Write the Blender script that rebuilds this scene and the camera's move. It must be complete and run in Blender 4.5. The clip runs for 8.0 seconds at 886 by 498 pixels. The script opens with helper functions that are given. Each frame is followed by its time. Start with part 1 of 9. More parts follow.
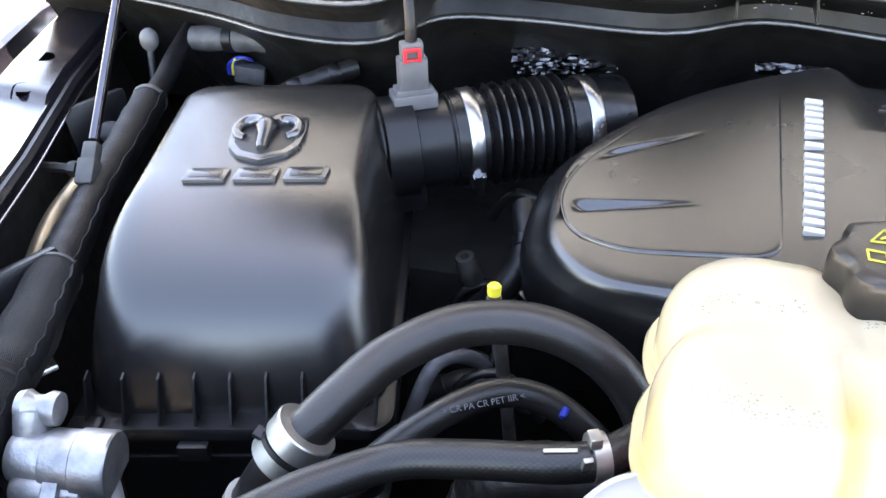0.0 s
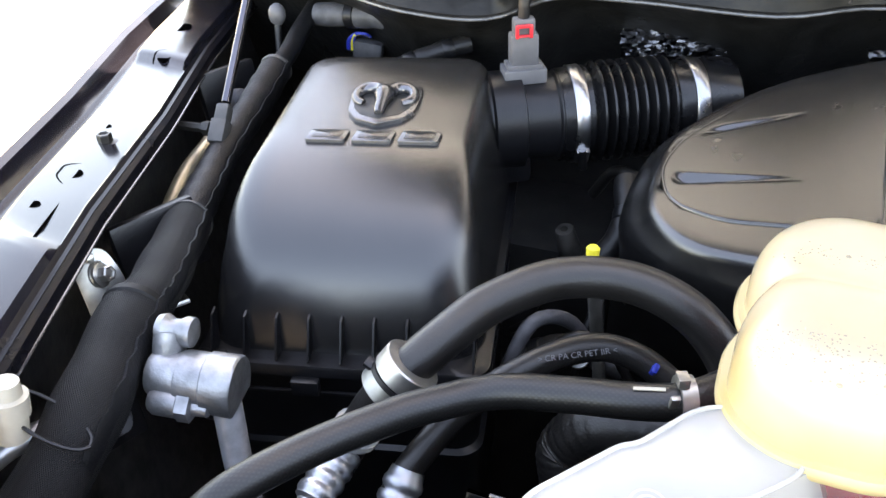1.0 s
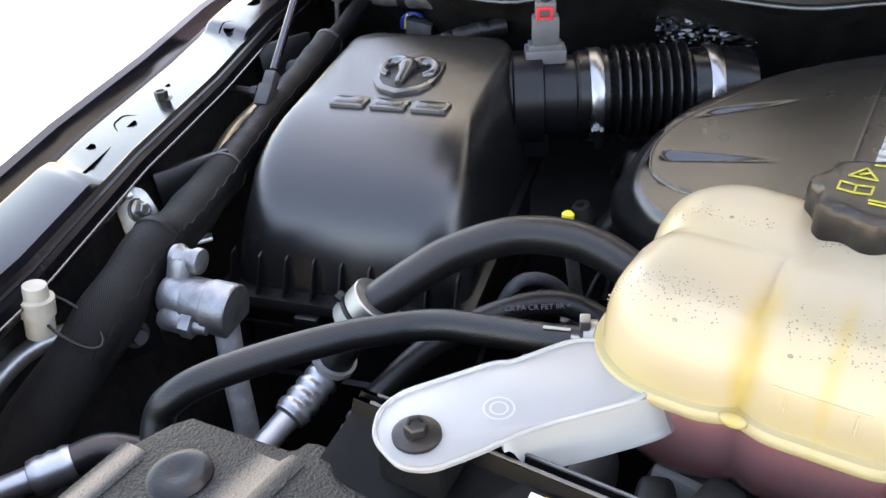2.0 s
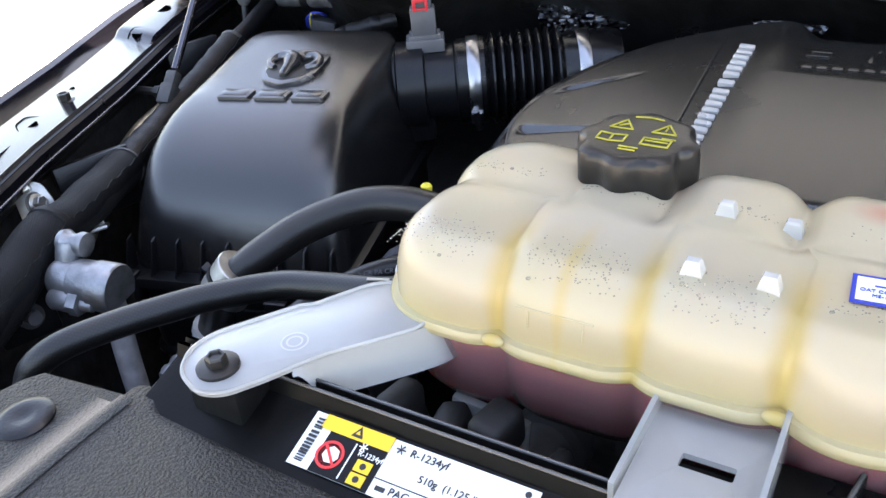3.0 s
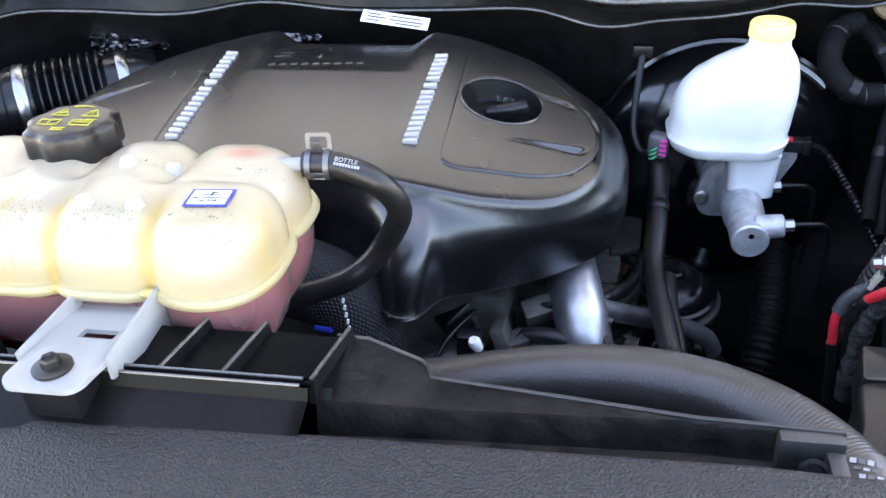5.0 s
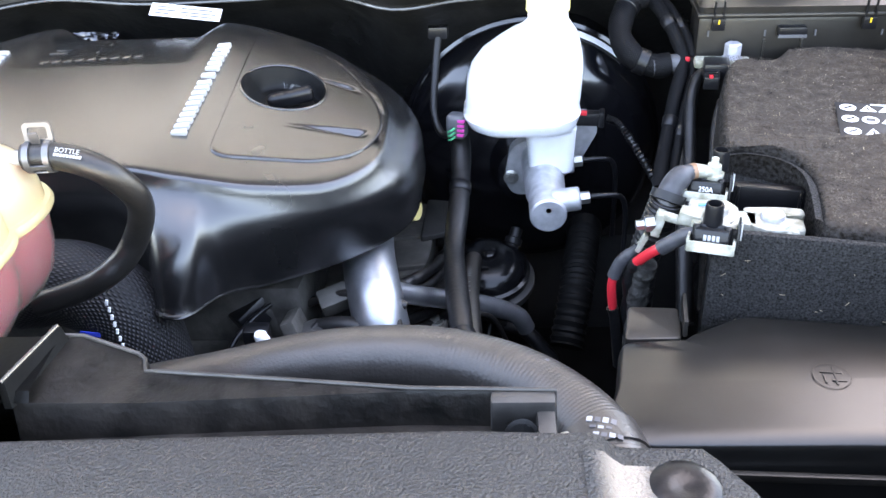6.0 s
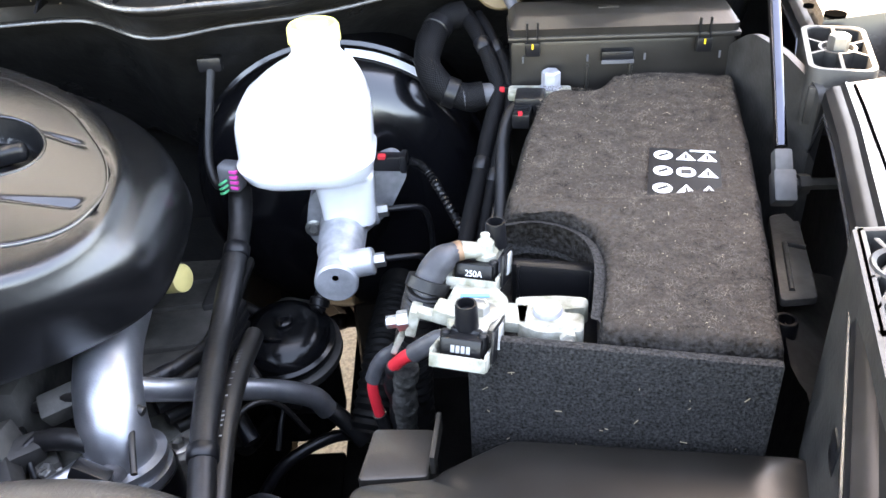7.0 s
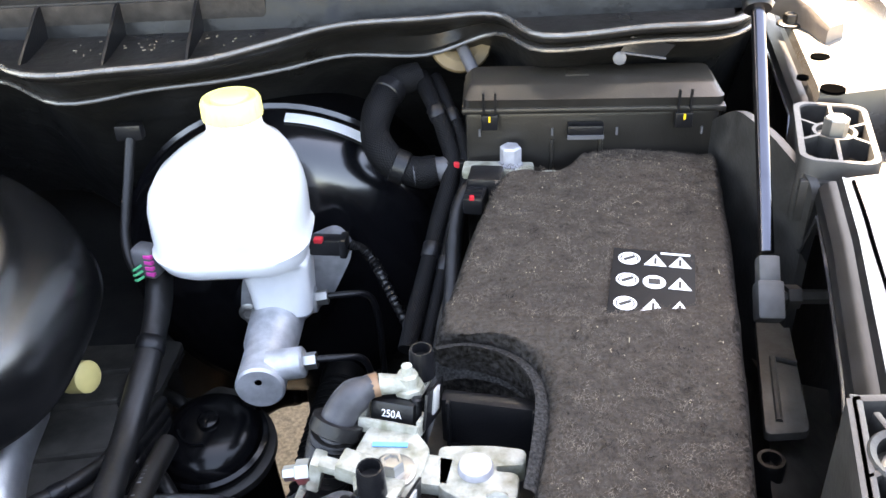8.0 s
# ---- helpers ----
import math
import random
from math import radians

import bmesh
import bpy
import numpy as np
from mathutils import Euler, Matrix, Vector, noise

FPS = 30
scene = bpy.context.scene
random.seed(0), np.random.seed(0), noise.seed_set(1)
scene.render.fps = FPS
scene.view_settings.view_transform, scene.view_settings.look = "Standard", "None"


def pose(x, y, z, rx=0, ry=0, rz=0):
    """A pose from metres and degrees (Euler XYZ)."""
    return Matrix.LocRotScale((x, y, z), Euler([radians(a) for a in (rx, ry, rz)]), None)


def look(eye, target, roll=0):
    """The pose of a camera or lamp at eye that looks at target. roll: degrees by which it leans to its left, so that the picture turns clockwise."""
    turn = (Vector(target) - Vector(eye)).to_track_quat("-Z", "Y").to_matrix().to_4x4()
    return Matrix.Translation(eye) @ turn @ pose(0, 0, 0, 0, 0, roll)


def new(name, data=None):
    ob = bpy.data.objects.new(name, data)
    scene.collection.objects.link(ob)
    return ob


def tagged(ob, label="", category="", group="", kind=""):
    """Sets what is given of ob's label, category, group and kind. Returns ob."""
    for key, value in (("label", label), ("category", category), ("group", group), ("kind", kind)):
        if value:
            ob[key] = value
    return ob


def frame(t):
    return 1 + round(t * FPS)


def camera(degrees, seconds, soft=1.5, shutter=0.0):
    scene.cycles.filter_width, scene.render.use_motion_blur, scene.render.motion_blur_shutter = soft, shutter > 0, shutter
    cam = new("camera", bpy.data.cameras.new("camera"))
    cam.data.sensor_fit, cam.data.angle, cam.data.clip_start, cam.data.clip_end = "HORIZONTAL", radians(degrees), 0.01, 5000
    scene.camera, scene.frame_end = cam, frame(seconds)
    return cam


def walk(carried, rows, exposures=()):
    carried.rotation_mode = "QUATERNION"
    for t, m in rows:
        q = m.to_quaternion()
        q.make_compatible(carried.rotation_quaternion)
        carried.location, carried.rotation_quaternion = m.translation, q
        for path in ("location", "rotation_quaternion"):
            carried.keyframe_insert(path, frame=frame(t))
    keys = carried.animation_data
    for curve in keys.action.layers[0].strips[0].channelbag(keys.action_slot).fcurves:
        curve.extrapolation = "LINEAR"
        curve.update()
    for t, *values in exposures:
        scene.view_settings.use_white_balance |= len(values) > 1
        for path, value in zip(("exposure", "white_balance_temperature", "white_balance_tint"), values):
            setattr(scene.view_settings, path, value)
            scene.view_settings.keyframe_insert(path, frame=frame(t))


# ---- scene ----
cam = camera(54.70, 8.0)
PATH = [
    (0, (-0.2449, 0.0027, 1.3728), (-0.7401, 1.5983, 0.2728), -1.80),
    (0.5, (-0.2516, -0.0249, 1.3738), (-0.8378, 1.5421, 0.2778), -2.40),
    (1, (-0.2362, -0.0417, 1.3708), (-0.9375, 1.4736, 0.2708), -3.00),
    (1.2, (-0.2124, -0.0377, 1.3728), (-0.9671, 1.4551, 0.2758), -3.10),
    (2.3, (-0.0853, -0.0583, 1.3778), (-1.0529, 1.3036, 0.2788), -4.70),
    (2.5, (-0.0613, -0.0573, 1.3828), (-1.0262, 1.3088, 0.2868), -5.40),
    (3, (-0.0033, -0.0555, 1.3728), (-0.9212, 1.3486, 0.2838), -6.20),
    (3.5, (0.0601, -0.0573, 1.3718), (-0.7549, 1.4125, 0.2878), -6.00),
    (4, (0.1034, -0.0959, 1.3878), (-0.5757, 1.4544, 0.3218), -5.20),
    (4.5, (0.1760, -0.1360, 1.3938), (-0.3196, 1.4876, 0.3368), -4.00),
    (4.7, (0.1995, -0.1531, 1.3998), (-0.2179, 1.4840, 0.3308), -3.50),
    (5.8, (0.3157, -0.1636, 1.3828), (0.1523, 1.5207, 0.3178), -3.50),
    (6, (0.3410, -0.1414, 1.3698), (0.2178, 1.5421, 0.2978), -3.40),
    (6.5, (0.4268, -0.0621, 1.3598), (0.3690, 1.6058, 0.2578), -3.80),
    (7, (0.4905, 0.0164, 1.3518), (0.4791, 1.6822, 0.2448), -3.40),
    (7.5, (0.5311, 0.0830, 1.3518), (0.5267, 1.7624, 0.2668), -2.80),
    (8, (0.5409, 0.1229, 1.3498), (0.5203, 1.8150, 0.2848), -2.80),
]
EXPOSURES = [(0.0, 3.83, 8500, 17), (0.5, 3.77, 9100, 17), (1.2, 3.6, 9600, 17), (2.5, 2.94, 8700, 17), (3.0, 2.88, 8200, 17), (3.5, 2.75, 8200, 17), (4.0, 2.95, 8300, 17), (4.7, 3.3, 7900, 17), (6.0, 4.29, 8600, 17), (6.5, 4.58, 9100, 17), (7.0, 4.38, 9200, 17), (7.5, 4.31, 9300, 17), (8.0, 3.92, 9250, 17)]
walk(cam, [(t, look(eye, target, roll)) for t, eye, target, roll in PATH], EXPOSURES)

# ---- world, sun, exposure ----
world = bpy.data.worlds.new("world")
scene.world = world
world.use_nodes = True
wn, wl = world.node_tree.nodes, world.node_tree.links
sky = wn.new("ShaderNodeTexSky")
sky.sky_type, sky.sun_disc = "NISHITA", False
SUN_EL, SUN_AZ = 58.0, 11.5
sky.sun_elevation, sky.sun_rotation = radians(SUN_EL), radians(SUN_AZ)
wl.new(sky.outputs[0], wn["Background"].inputs[0])
wn["Background"].inputs[1].default_value = 0.15
sun = new("sun", bpy.data.lights.new("sun", "SUN"))
sun.data.energy, sun.data.angle, sun.data.color = 5.0, radians(0.53), (1.0, 0.95, 0.87)
# the sun stands behind the cab, so that the raised hood shades the engine bay
sd = Vector((math.sin(radians(SUN_AZ)) * math.cos(radians(SUN_EL)), math.cos(radians(SUN_AZ)) * math.cos(radians(SUN_EL)), math.sin(radians(SUN_EL))))
sun.rotation_mode = "QUATERNION"
sun.rotation_quaternion = sd.to_track_quat("Z", "Y")


# ---- materials ----
def mat(name, col, rough=0.5, metal=0.0, var=0.15, scale=40.0, bump=0.0, bscale=300.0, col2=None, coat=0.0, dust=0.0, dust_col=(0.35, 0.29, 0.23), spec=0.5, rvar=0.1, bdist=0.001):
    m = bpy.data.materials.new(name)
    m.use_nodes = True
    n, l = m.node_tree.nodes, m.node_tree.links
    b = n["Principled BSDF"]
    tc = n.new("ShaderNodeTexCoord")
    nz = n.new("ShaderNodeTexNoise")
    nz.inputs["Scale"].default_value, nz.inputs["Detail"].default_value = scale, 6
    l.new(tc.outputs["Object"], nz.inputs["Vector"])
    ramp = n.new("ShaderNodeValToRGB")
    c2 = col2 or tuple(c * (1 - var) for c in col)
    c1 = tuple(min(1, c * (1 + var)) for c in col)
    ramp.color_ramp.elements[0].position, ramp.color_ramp.elements[1].position = 0.3, 0.7
    ramp.color_ramp.elements[0].color, ramp.color_ramp.elements[1].color = (*c2, 1), (*c1, 1)
    l.new(nz.outputs["Fac"], ramp.inputs["Fac"])
    out = ramp.outputs["Color"]
    if dust:
        big = n.new("ShaderNodeTexNoise")
        big.inputs["Scale"].default_value, big.inputs["Detail"].default_value, big.inputs["Roughness"].default_value = 9, 8, 0.65
        l.new(tc.outputs["Object"], big.inputs["Vector"])
        geo = n.new("ShaderNodeNewGeometry")
        sep = n.new("ShaderNodeSeparateXYZ")
        l.new(geo.outputs["Normal"], sep.inputs[0])
        up = n.new("ShaderNodeMapRange")
        up.inputs["From Min"].default_value, up.inputs["From Max"].default_value = 0.55, 0.98
        up.inputs["To Min"].default_value, up.inputs["To Max"].default_value = 0.12, 1.0
        l.new(sep.outputs["Z"], up.inputs["Value"])
        mr = n.new("ShaderNodeMapRange")
        mr.inputs["From Min"].default_value, mr.inputs["From Max"].default_value = 0.25, 0.8
        mr.inputs["To Min"].default_value, mr.inputs["To Max"].default_value = 0.6 * dust, dust
        l.new(big.outputs["Fac"], mr.inputs["Value"])
        mu = n.new("ShaderNodeMath")
        mu.operation = "MULTIPLY"
        l.new(up.outputs[0], mu.inputs[0]), l.new(mr.outputs[0], mu.inputs[1])
        mx = n.new("ShaderNodeMix")
        mx.data_type = "RGBA"
        l.new(mu.outputs[0], mx.inputs["Factor"])
        l.new(out, mx.inputs["A"])
        mx.inputs["B"].default_value = (*dust_col, 1)
        out = mx.outputs["Result"]
    l.new(out, b.inputs["Base Color"])
    b.inputs["Metallic"].default_value = metal
    b.inputs["Specular IOR Level"].default_value = spec
    b.inputs["Coat Weight"].default_value = coat
    b.inputs["Coat Roughness"].default_value = 0.05
    rr = n.new("ShaderNodeMapRange")
    rr.inputs["To Min"].default_value, rr.inputs["To Max"].default_value = max(0.02, rough - rvar), min(1, rough + rvar)
    nz2 = n.new("ShaderNodeTexNoise")
    nz2.inputs["Scale"].default_value, nz2.inputs["Detail"].default_value = scale * 0.4, 5
    l.new(tc.outputs["Object"], nz2.inputs["Vector"])
    l.new(nz2.outputs["Fac"], rr.inputs["Value"])
    l.new(rr.outputs[0], b.inputs["Roughness"])
    if bump:
        nb = n.new("ShaderNodeTexNoise")
        nb.inputs["Scale"].default_value, nb.inputs["Detail"].default_value = bscale, 3
        l.new(tc.outputs["Object"], nb.inputs["Vector"])
        bp = n.new("ShaderNodeBump")
        bp.inputs["Strength"].default_value, bp.inputs["Distance"].default_value = bump, bdist
        l.new(nb.outputs["Fac"], bp.inputs["Height"])
        l.new(bp.outputs[0], b.inputs["Normal"])
    return m


def translucent(name, col, thin=0.25, gloss=0.18, rough=0.22, tint=(1, 1, 1), stain=None, back=0.5, bands=()):
    """Milky blow-moulded plastic: scatters light through the wall and lets a little straight through."""
    m = bpy.data.materials.new(name)
    m.use_nodes = True
    n, l = m.node_tree.nodes, m.node_tree.links
    n.remove(n["Principled BSDF"])
    o = n["Material Output"]
    tc = n.new("ShaderNodeTexCoord")
    nz = n.new("ShaderNodeTexNoise")
    nz.inputs["Scale"].default_value, nz.inputs["Detail"].default_value = 16, 6
    l.new(tc.outputs["Object"], nz.inputs["Vector"])
    ramp = n.new("ShaderNodeValToRGB")
    s = stain or tuple(c * 0.9 for c in col)
    ramp.color_ramp.elements[0].position, ramp.color_ramp.elements[1].position = 0.32, 0.68
    ramp.color_ramp.elements[0].color, ramp.color_ramp.elements[1].color = (*s, 1), (*col, 1)
    l.new(nz.outputs["Fac"], ramp.inputs["Fac"])
    d, tr, tp, g = (n.new("ShaderNodeBsdf" + k) for k in ("Diffuse", "Translucent", "Transparent", "Glossy"))
    col_out = ramp.outputs[0]
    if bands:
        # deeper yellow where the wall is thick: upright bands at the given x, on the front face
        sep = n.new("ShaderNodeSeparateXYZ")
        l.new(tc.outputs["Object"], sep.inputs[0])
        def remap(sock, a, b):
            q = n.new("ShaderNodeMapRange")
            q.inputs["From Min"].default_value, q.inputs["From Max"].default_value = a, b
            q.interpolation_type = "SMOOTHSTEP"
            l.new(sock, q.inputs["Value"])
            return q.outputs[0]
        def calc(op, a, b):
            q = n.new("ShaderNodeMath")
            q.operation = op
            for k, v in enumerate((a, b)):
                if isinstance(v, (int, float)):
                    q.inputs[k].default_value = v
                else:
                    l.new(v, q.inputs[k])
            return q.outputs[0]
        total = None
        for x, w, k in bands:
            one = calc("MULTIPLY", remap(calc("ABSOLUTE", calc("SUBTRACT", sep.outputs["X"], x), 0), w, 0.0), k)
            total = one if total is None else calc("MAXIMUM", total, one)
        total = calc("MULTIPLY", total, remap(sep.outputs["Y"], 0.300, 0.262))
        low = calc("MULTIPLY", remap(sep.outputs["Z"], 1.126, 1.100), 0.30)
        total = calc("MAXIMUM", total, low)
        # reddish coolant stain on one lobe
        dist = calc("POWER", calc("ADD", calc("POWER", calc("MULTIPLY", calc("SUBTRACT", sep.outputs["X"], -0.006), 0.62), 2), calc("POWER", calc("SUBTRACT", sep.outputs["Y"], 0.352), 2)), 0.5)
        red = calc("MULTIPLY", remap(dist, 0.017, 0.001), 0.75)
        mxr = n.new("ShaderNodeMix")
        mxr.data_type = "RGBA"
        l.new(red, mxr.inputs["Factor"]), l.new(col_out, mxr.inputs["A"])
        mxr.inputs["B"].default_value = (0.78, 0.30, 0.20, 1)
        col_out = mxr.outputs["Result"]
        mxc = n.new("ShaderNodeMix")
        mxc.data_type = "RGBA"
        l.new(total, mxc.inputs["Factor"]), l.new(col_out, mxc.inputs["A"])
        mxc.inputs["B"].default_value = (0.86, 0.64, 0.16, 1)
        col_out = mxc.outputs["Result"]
    l.new(col_out, d.inputs["Color"]), l.new(col_out, tr.inputs["Color"])
    tp.inputs["Color"].default_value = (*tint, 1)
    g.inputs["Roughness"].default_value = rough
    m1, m2, m3 = (n.new("ShaderNodeMixShader") for _ in range(3))
    m1.inputs[0].default_value = back
    l.new(d.outputs[0], m1.inputs[1]), l.new(tr.outputs[0], m1.inputs[2])
    m2.inputs[0].default_value = thin
    l.new(m1.outputs[0], m2.inputs[1]), l.new(tp.outputs[0], m2.inputs[2])
    fr = n.new("ShaderNodeFresnel")
    fr.inputs["IOR"].default_value = 1.47
    nb = n.new("ShaderNodeTexNoise")
    nb.inputs["Scale"].default_value = 120
    l.new(tc.outputs["Object"], nb.inputs["Vector"])
    bp = n.new("ShaderNodeBump")
    bp.inputs["Strength"].default_value, bp.inputs["Distance"].default_value = 0.12, 0.001
    l.new(nb.outputs["Fac"], bp.inputs["Height"])
    for q in (d, tr, g):
        l.new(bp.outputs[0], q.inputs["Normal"])
    l.new(fr.outputs[0], m3.inputs[0])
    l.new(m2.outputs[0], m3.inputs[1]), l.new(g.outputs[0], m3.inputs[2])
    l.new(m3.outputs[0], o.inputs["Surface"])
    return m


def weave(name, col, period, rough=0.55, bump=1.0, light=5.0, spec=0.5):
    """Braided sleeve: fine crossed threads as relief and tone, laid out along the tube."""
    m = mat(name, col, rough, var=0.3, scale=60, spec=spec)
    n, l = m.node_tree.nodes, m.node_tree.links
    b = n["Principled BSDF"]
    uv = n.new("ShaderNodeUVMap")
    waves = []
    for a in (38, -38):
        mp = n.new("ShaderNodeMapping")
        mp.inputs["Rotation"].default_value = (0, 0, radians(a))
        l.new(uv.outputs[0], mp.inputs["Vector"])
        wv = n.new("ShaderNodeTexWave")
        wv.inputs["Scale"].default_value = 2 * math.pi / (20 * period)
        wv.inputs["Distortion"].default_value = 0.25
        l.new(mp.outputs[0], wv.inputs["Vector"])
        waves.append(wv)
    mx = n.new("ShaderNodeMath")
    mx.operation = "MULTIPLY"
    l.new(waves[0].outputs["Fac"], mx.inputs[0]), l.new(waves[1].outputs["Fac"], mx.inputs[1])
    mix = n.new("ShaderNodeMix")
    mix.data_type = "RGBA"
    l.new(mx.outputs[0], mix.inputs["Factor"])
    mix.inputs["A"].default_value = (*(c * 0.3 for c in col), 1)
    mix.inputs["B"].default_value = (*(c * light for c in col), 1)
    l.new(mix.outputs["Result"], b.inputs["Base Color"])
    bp = n.new("ShaderNodeBump")
    bp.inputs["Strength"].default_value, bp.inputs["Distance"].default_value = bump, 0.0009
    l.new(mx.outputs[0], bp.inputs["Height"])
    l.new(bp.outputs[0], b.inputs["Normal"])
    return m


M_LID = mat("grained black plastic", (0.008, 0.008, 0.0085), 0.25, var=0.12, scale=30, bump=0.15, bscale=1100, dust=0.03, rvar=0.012, spec=0.85)
M_COVER = mat("satin black plastic", (0.0050, 0.0050, 0.0054), 0.27, var=0.12, scale=25, bump=0.12, bscale=1000, dust=0.006, rvar=0.012, spec=1.0)
M_COVER.node_tree.nodes["Principled BSDF"].inputs["IOR"].default_value = 1.5
M_BLACK = mat("black plastic", (0.006, 0.006, 0.007), 0.33, var=0.25, scale=40, bump=0.2, bscale=500, spec=0.34)
M_DUSTY = mat("dusty black plastic", (0.010, 0.009, 0.008), 0.32, var=0.4, scale=35, bump=0.15, bscale=600, dust=0.08, rvar=0.06, spec=0.38)
M_BRACE = mat("dusty grey-black plastic", (0.022, 0.021, 0.020), 0.5, var=0.5, scale=60, bump=0.3, bscale=300, dust=0.05, spec=0.4)
M_SHROUD = mat("textured black shield plastic", (0.0110, 0.0110, 0.0118), 0.48, var=0.95, scale=620, bump=1.0, bscale=600, bdist=0.0030, dust=0.045, spec=0.36)
M_SUNRIDGE = mat("sun-streaked shield edge", (0.0135, 0.0135, 0.0145), 0.48, var=0.95, scale=620, bump=1.0, bscale=600, bdist=0.0030, spec=0.42)


def sun_band(m, col, most):
    """Sunlight painted as pale tan along a strip's middle, fading to its sides."""
    n, l = m.node_tree.nodes, m.node_tree.links
    b = n["Principled BSDF"]
    old = b.inputs["Base Color"].links[0].from_socket
    tc = n.new("ShaderNodeTexCoord")
    sep = n.new("ShaderNodeSeparateXYZ")
    l.new(tc.outputs["Generated"], sep.inputs[0])
    curve_ = n.new("ShaderNodeValToRGB")
    curve_.color_ramp.interpolation = "EASE"
    e = curve_.color_ramp.elements
    e[0].position, e[0].color = 0.05, (0, 0, 0, 1)
    e[1].position, e[1].color = 0.95, (0, 0, 0, 1)
    e.new(0.42).color = (most, most, most, 1)
    e.new(0.58).color = (most, most, most, 1)
    l.new(sep.outputs["X"], curve_.inputs["Fac"])
    mx = n.new("ShaderNodeMix")
    mx.data_type = "RGBA"
    l.new(curve_.outputs["Color"], mx.inputs["Factor"])
    l.new(old, mx.inputs["A"])
    mx.inputs["B"].default_value = (*col, 1)
    l.new(mx.outputs["Result"], b.inputs["Base Color"])


sun_band(M_SUNRIDGE, (0.40, 0.33, 0.26), 0.62)
M_RUBBER = mat("black rubber hose", (0.008, 0.0075, 0.0075), 0.36, var=0.2, scale=60, bump=0.25, bscale=600, dust=0.06, spec=0.45)
M_BELLOWS = mat("shiny black rubber", (0.004, 0.004, 0.0045), 0.27, var=0.2, scale=60, bump=0.1, bscale=600, spec=0.42)
M_WRAP = mat("matte black cloth wrap", (0.0050, 0.0050, 0.0058), 0.50, var=0.3, scale=60, bump=0.5, bscale=420, bdist=0.0012, spec=0.22)
M_PAINT = mat("gloss black paint", (0.005, 0.005, 0.008), 0.16, var=0.2, scale=20, coat=0.0, dust=0.008, spec=0.35)
M_PAINTD = mat("dusty gloss black paint", (0.010, 0.010, 0.011), 0.25, var=0.3, scale=40, dust=0.5, dust_col=(0.40, 0.36, 0.31))
M_GRIME = mat("black underbody grime", (0.006, 0.0055, 0.005), 0.9, var=0.5, scale=30, bump=0.4, bscale=200, spec=0.05)
M_DARK = mat("dark grimy metal", (0.016, 0.015, 0.014), 0.6, var=0.5, scale=30, bump=0.4, bscale=200)
M_ALU = mat("cast aluminium", (0.37, 0.38, 0.40), 0.36, metal=0.9, var=0.15, scale=60, bump=0.12, bscale=700)
M_ROD = mat("dark polished rod", (0.10, 0.10, 0.115), 0.18, metal=1.0, var=0.1, scale=50)
M_STEEL = mat("bright steel band", (0.36, 0.36, 0.37), 0.30, metal=1.0, var=0.1, scale=50)
M_ZINC = mat("zinc plated steel", (0.40, 0.395, 0.375), 0.35, metal=0.9, var=0.2, scale=90)
M_BOLT = mat("black oxide bolt", (0.035, 0.033, 0.031), 0.35, metal=0.6, var=0.3, scale=120)
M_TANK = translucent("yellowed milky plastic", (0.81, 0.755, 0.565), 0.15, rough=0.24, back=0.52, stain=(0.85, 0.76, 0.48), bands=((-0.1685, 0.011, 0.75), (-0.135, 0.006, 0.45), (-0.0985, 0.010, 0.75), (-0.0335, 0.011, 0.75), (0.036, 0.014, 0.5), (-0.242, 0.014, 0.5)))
M_TANKLOW = translucent("milky plastic lower shell", (0.80, 0.52, 0.52), 0.66, tint=(0.98, 0.80, 0.84), stain=(0.74, 0.52, 0.48))
M_BRACKET = translucent("milky white plastic", (0.86, 0.87, 0.85), 0.44, rough=0.26, stain=(0.78, 0.79, 0.77))
M_NUB = translucent("clear white plastic", (0.85, 0.85, 0.82), 0.2)
M_RES = translucent("white translucent plastic", (0.77, 0.79, 0.81), 0.0, rough=0.3, stain=(0.95, 0.95, 0.96), back=0.2)
M_COOLANT = translucent("dark red coolant", (0.60, 0.045, 0.10), 0.0, gloss=0.1, stain=(0.52, 0.03, 0.08), back=0.4)
M_RESCAP = mat("yellow cap plastic", (0.78, 0.71, 0.24), 0.4, var=0.1, scale=50)
M_YELLOW = mat("yellow print", (0.80, 0.66, 0.05), 0.5, var=0.05)
M_AMBER = mat("amber print", (0.85, 0.50, 0.02), 0.5, var=0.05)
M_FADED = mat("faded print", (0.30, 0.31, 0.32), 0.5, var=0.2, scale=300)
M_WHITE = mat("white print", (0.80, 0.80, 0.80), 0.45, var=0.04)
M_HOLE = mat("hole shade and groove black", (0.0008, 0.0008, 0.0008), 1.0, var=0.1, spec=0.0)
M_GLOSS = mat("deep gloss black", (0.004, 0.004, 0.005), 0.17, var=0.1, scale=20, spec=0.9, rvar=0.04, bump=0.05, bscale=60)
M_INK = mat("black print", (0.012, 0.012, 0.012), 0.5, var=0.1)
M_BLUE = mat("blue print", (0.01, 0.035, 0.34), 0.45, var=0.1)
M_RED = mat("red plastic", (0.55, 0.02, 0.03), 0.4, var=0.1)
M_PINK = mat("magenta plastic", (0.6, 0.05, 0.3), 0.4, var=0.1)
M_GREEN = mat("green plastic", (0.02, 0.35, 0.16), 0.4, var=0.1)
M_REDPRINT = mat("red print", (0.75, 0.03, 0.03), 0.5, var=0.05)
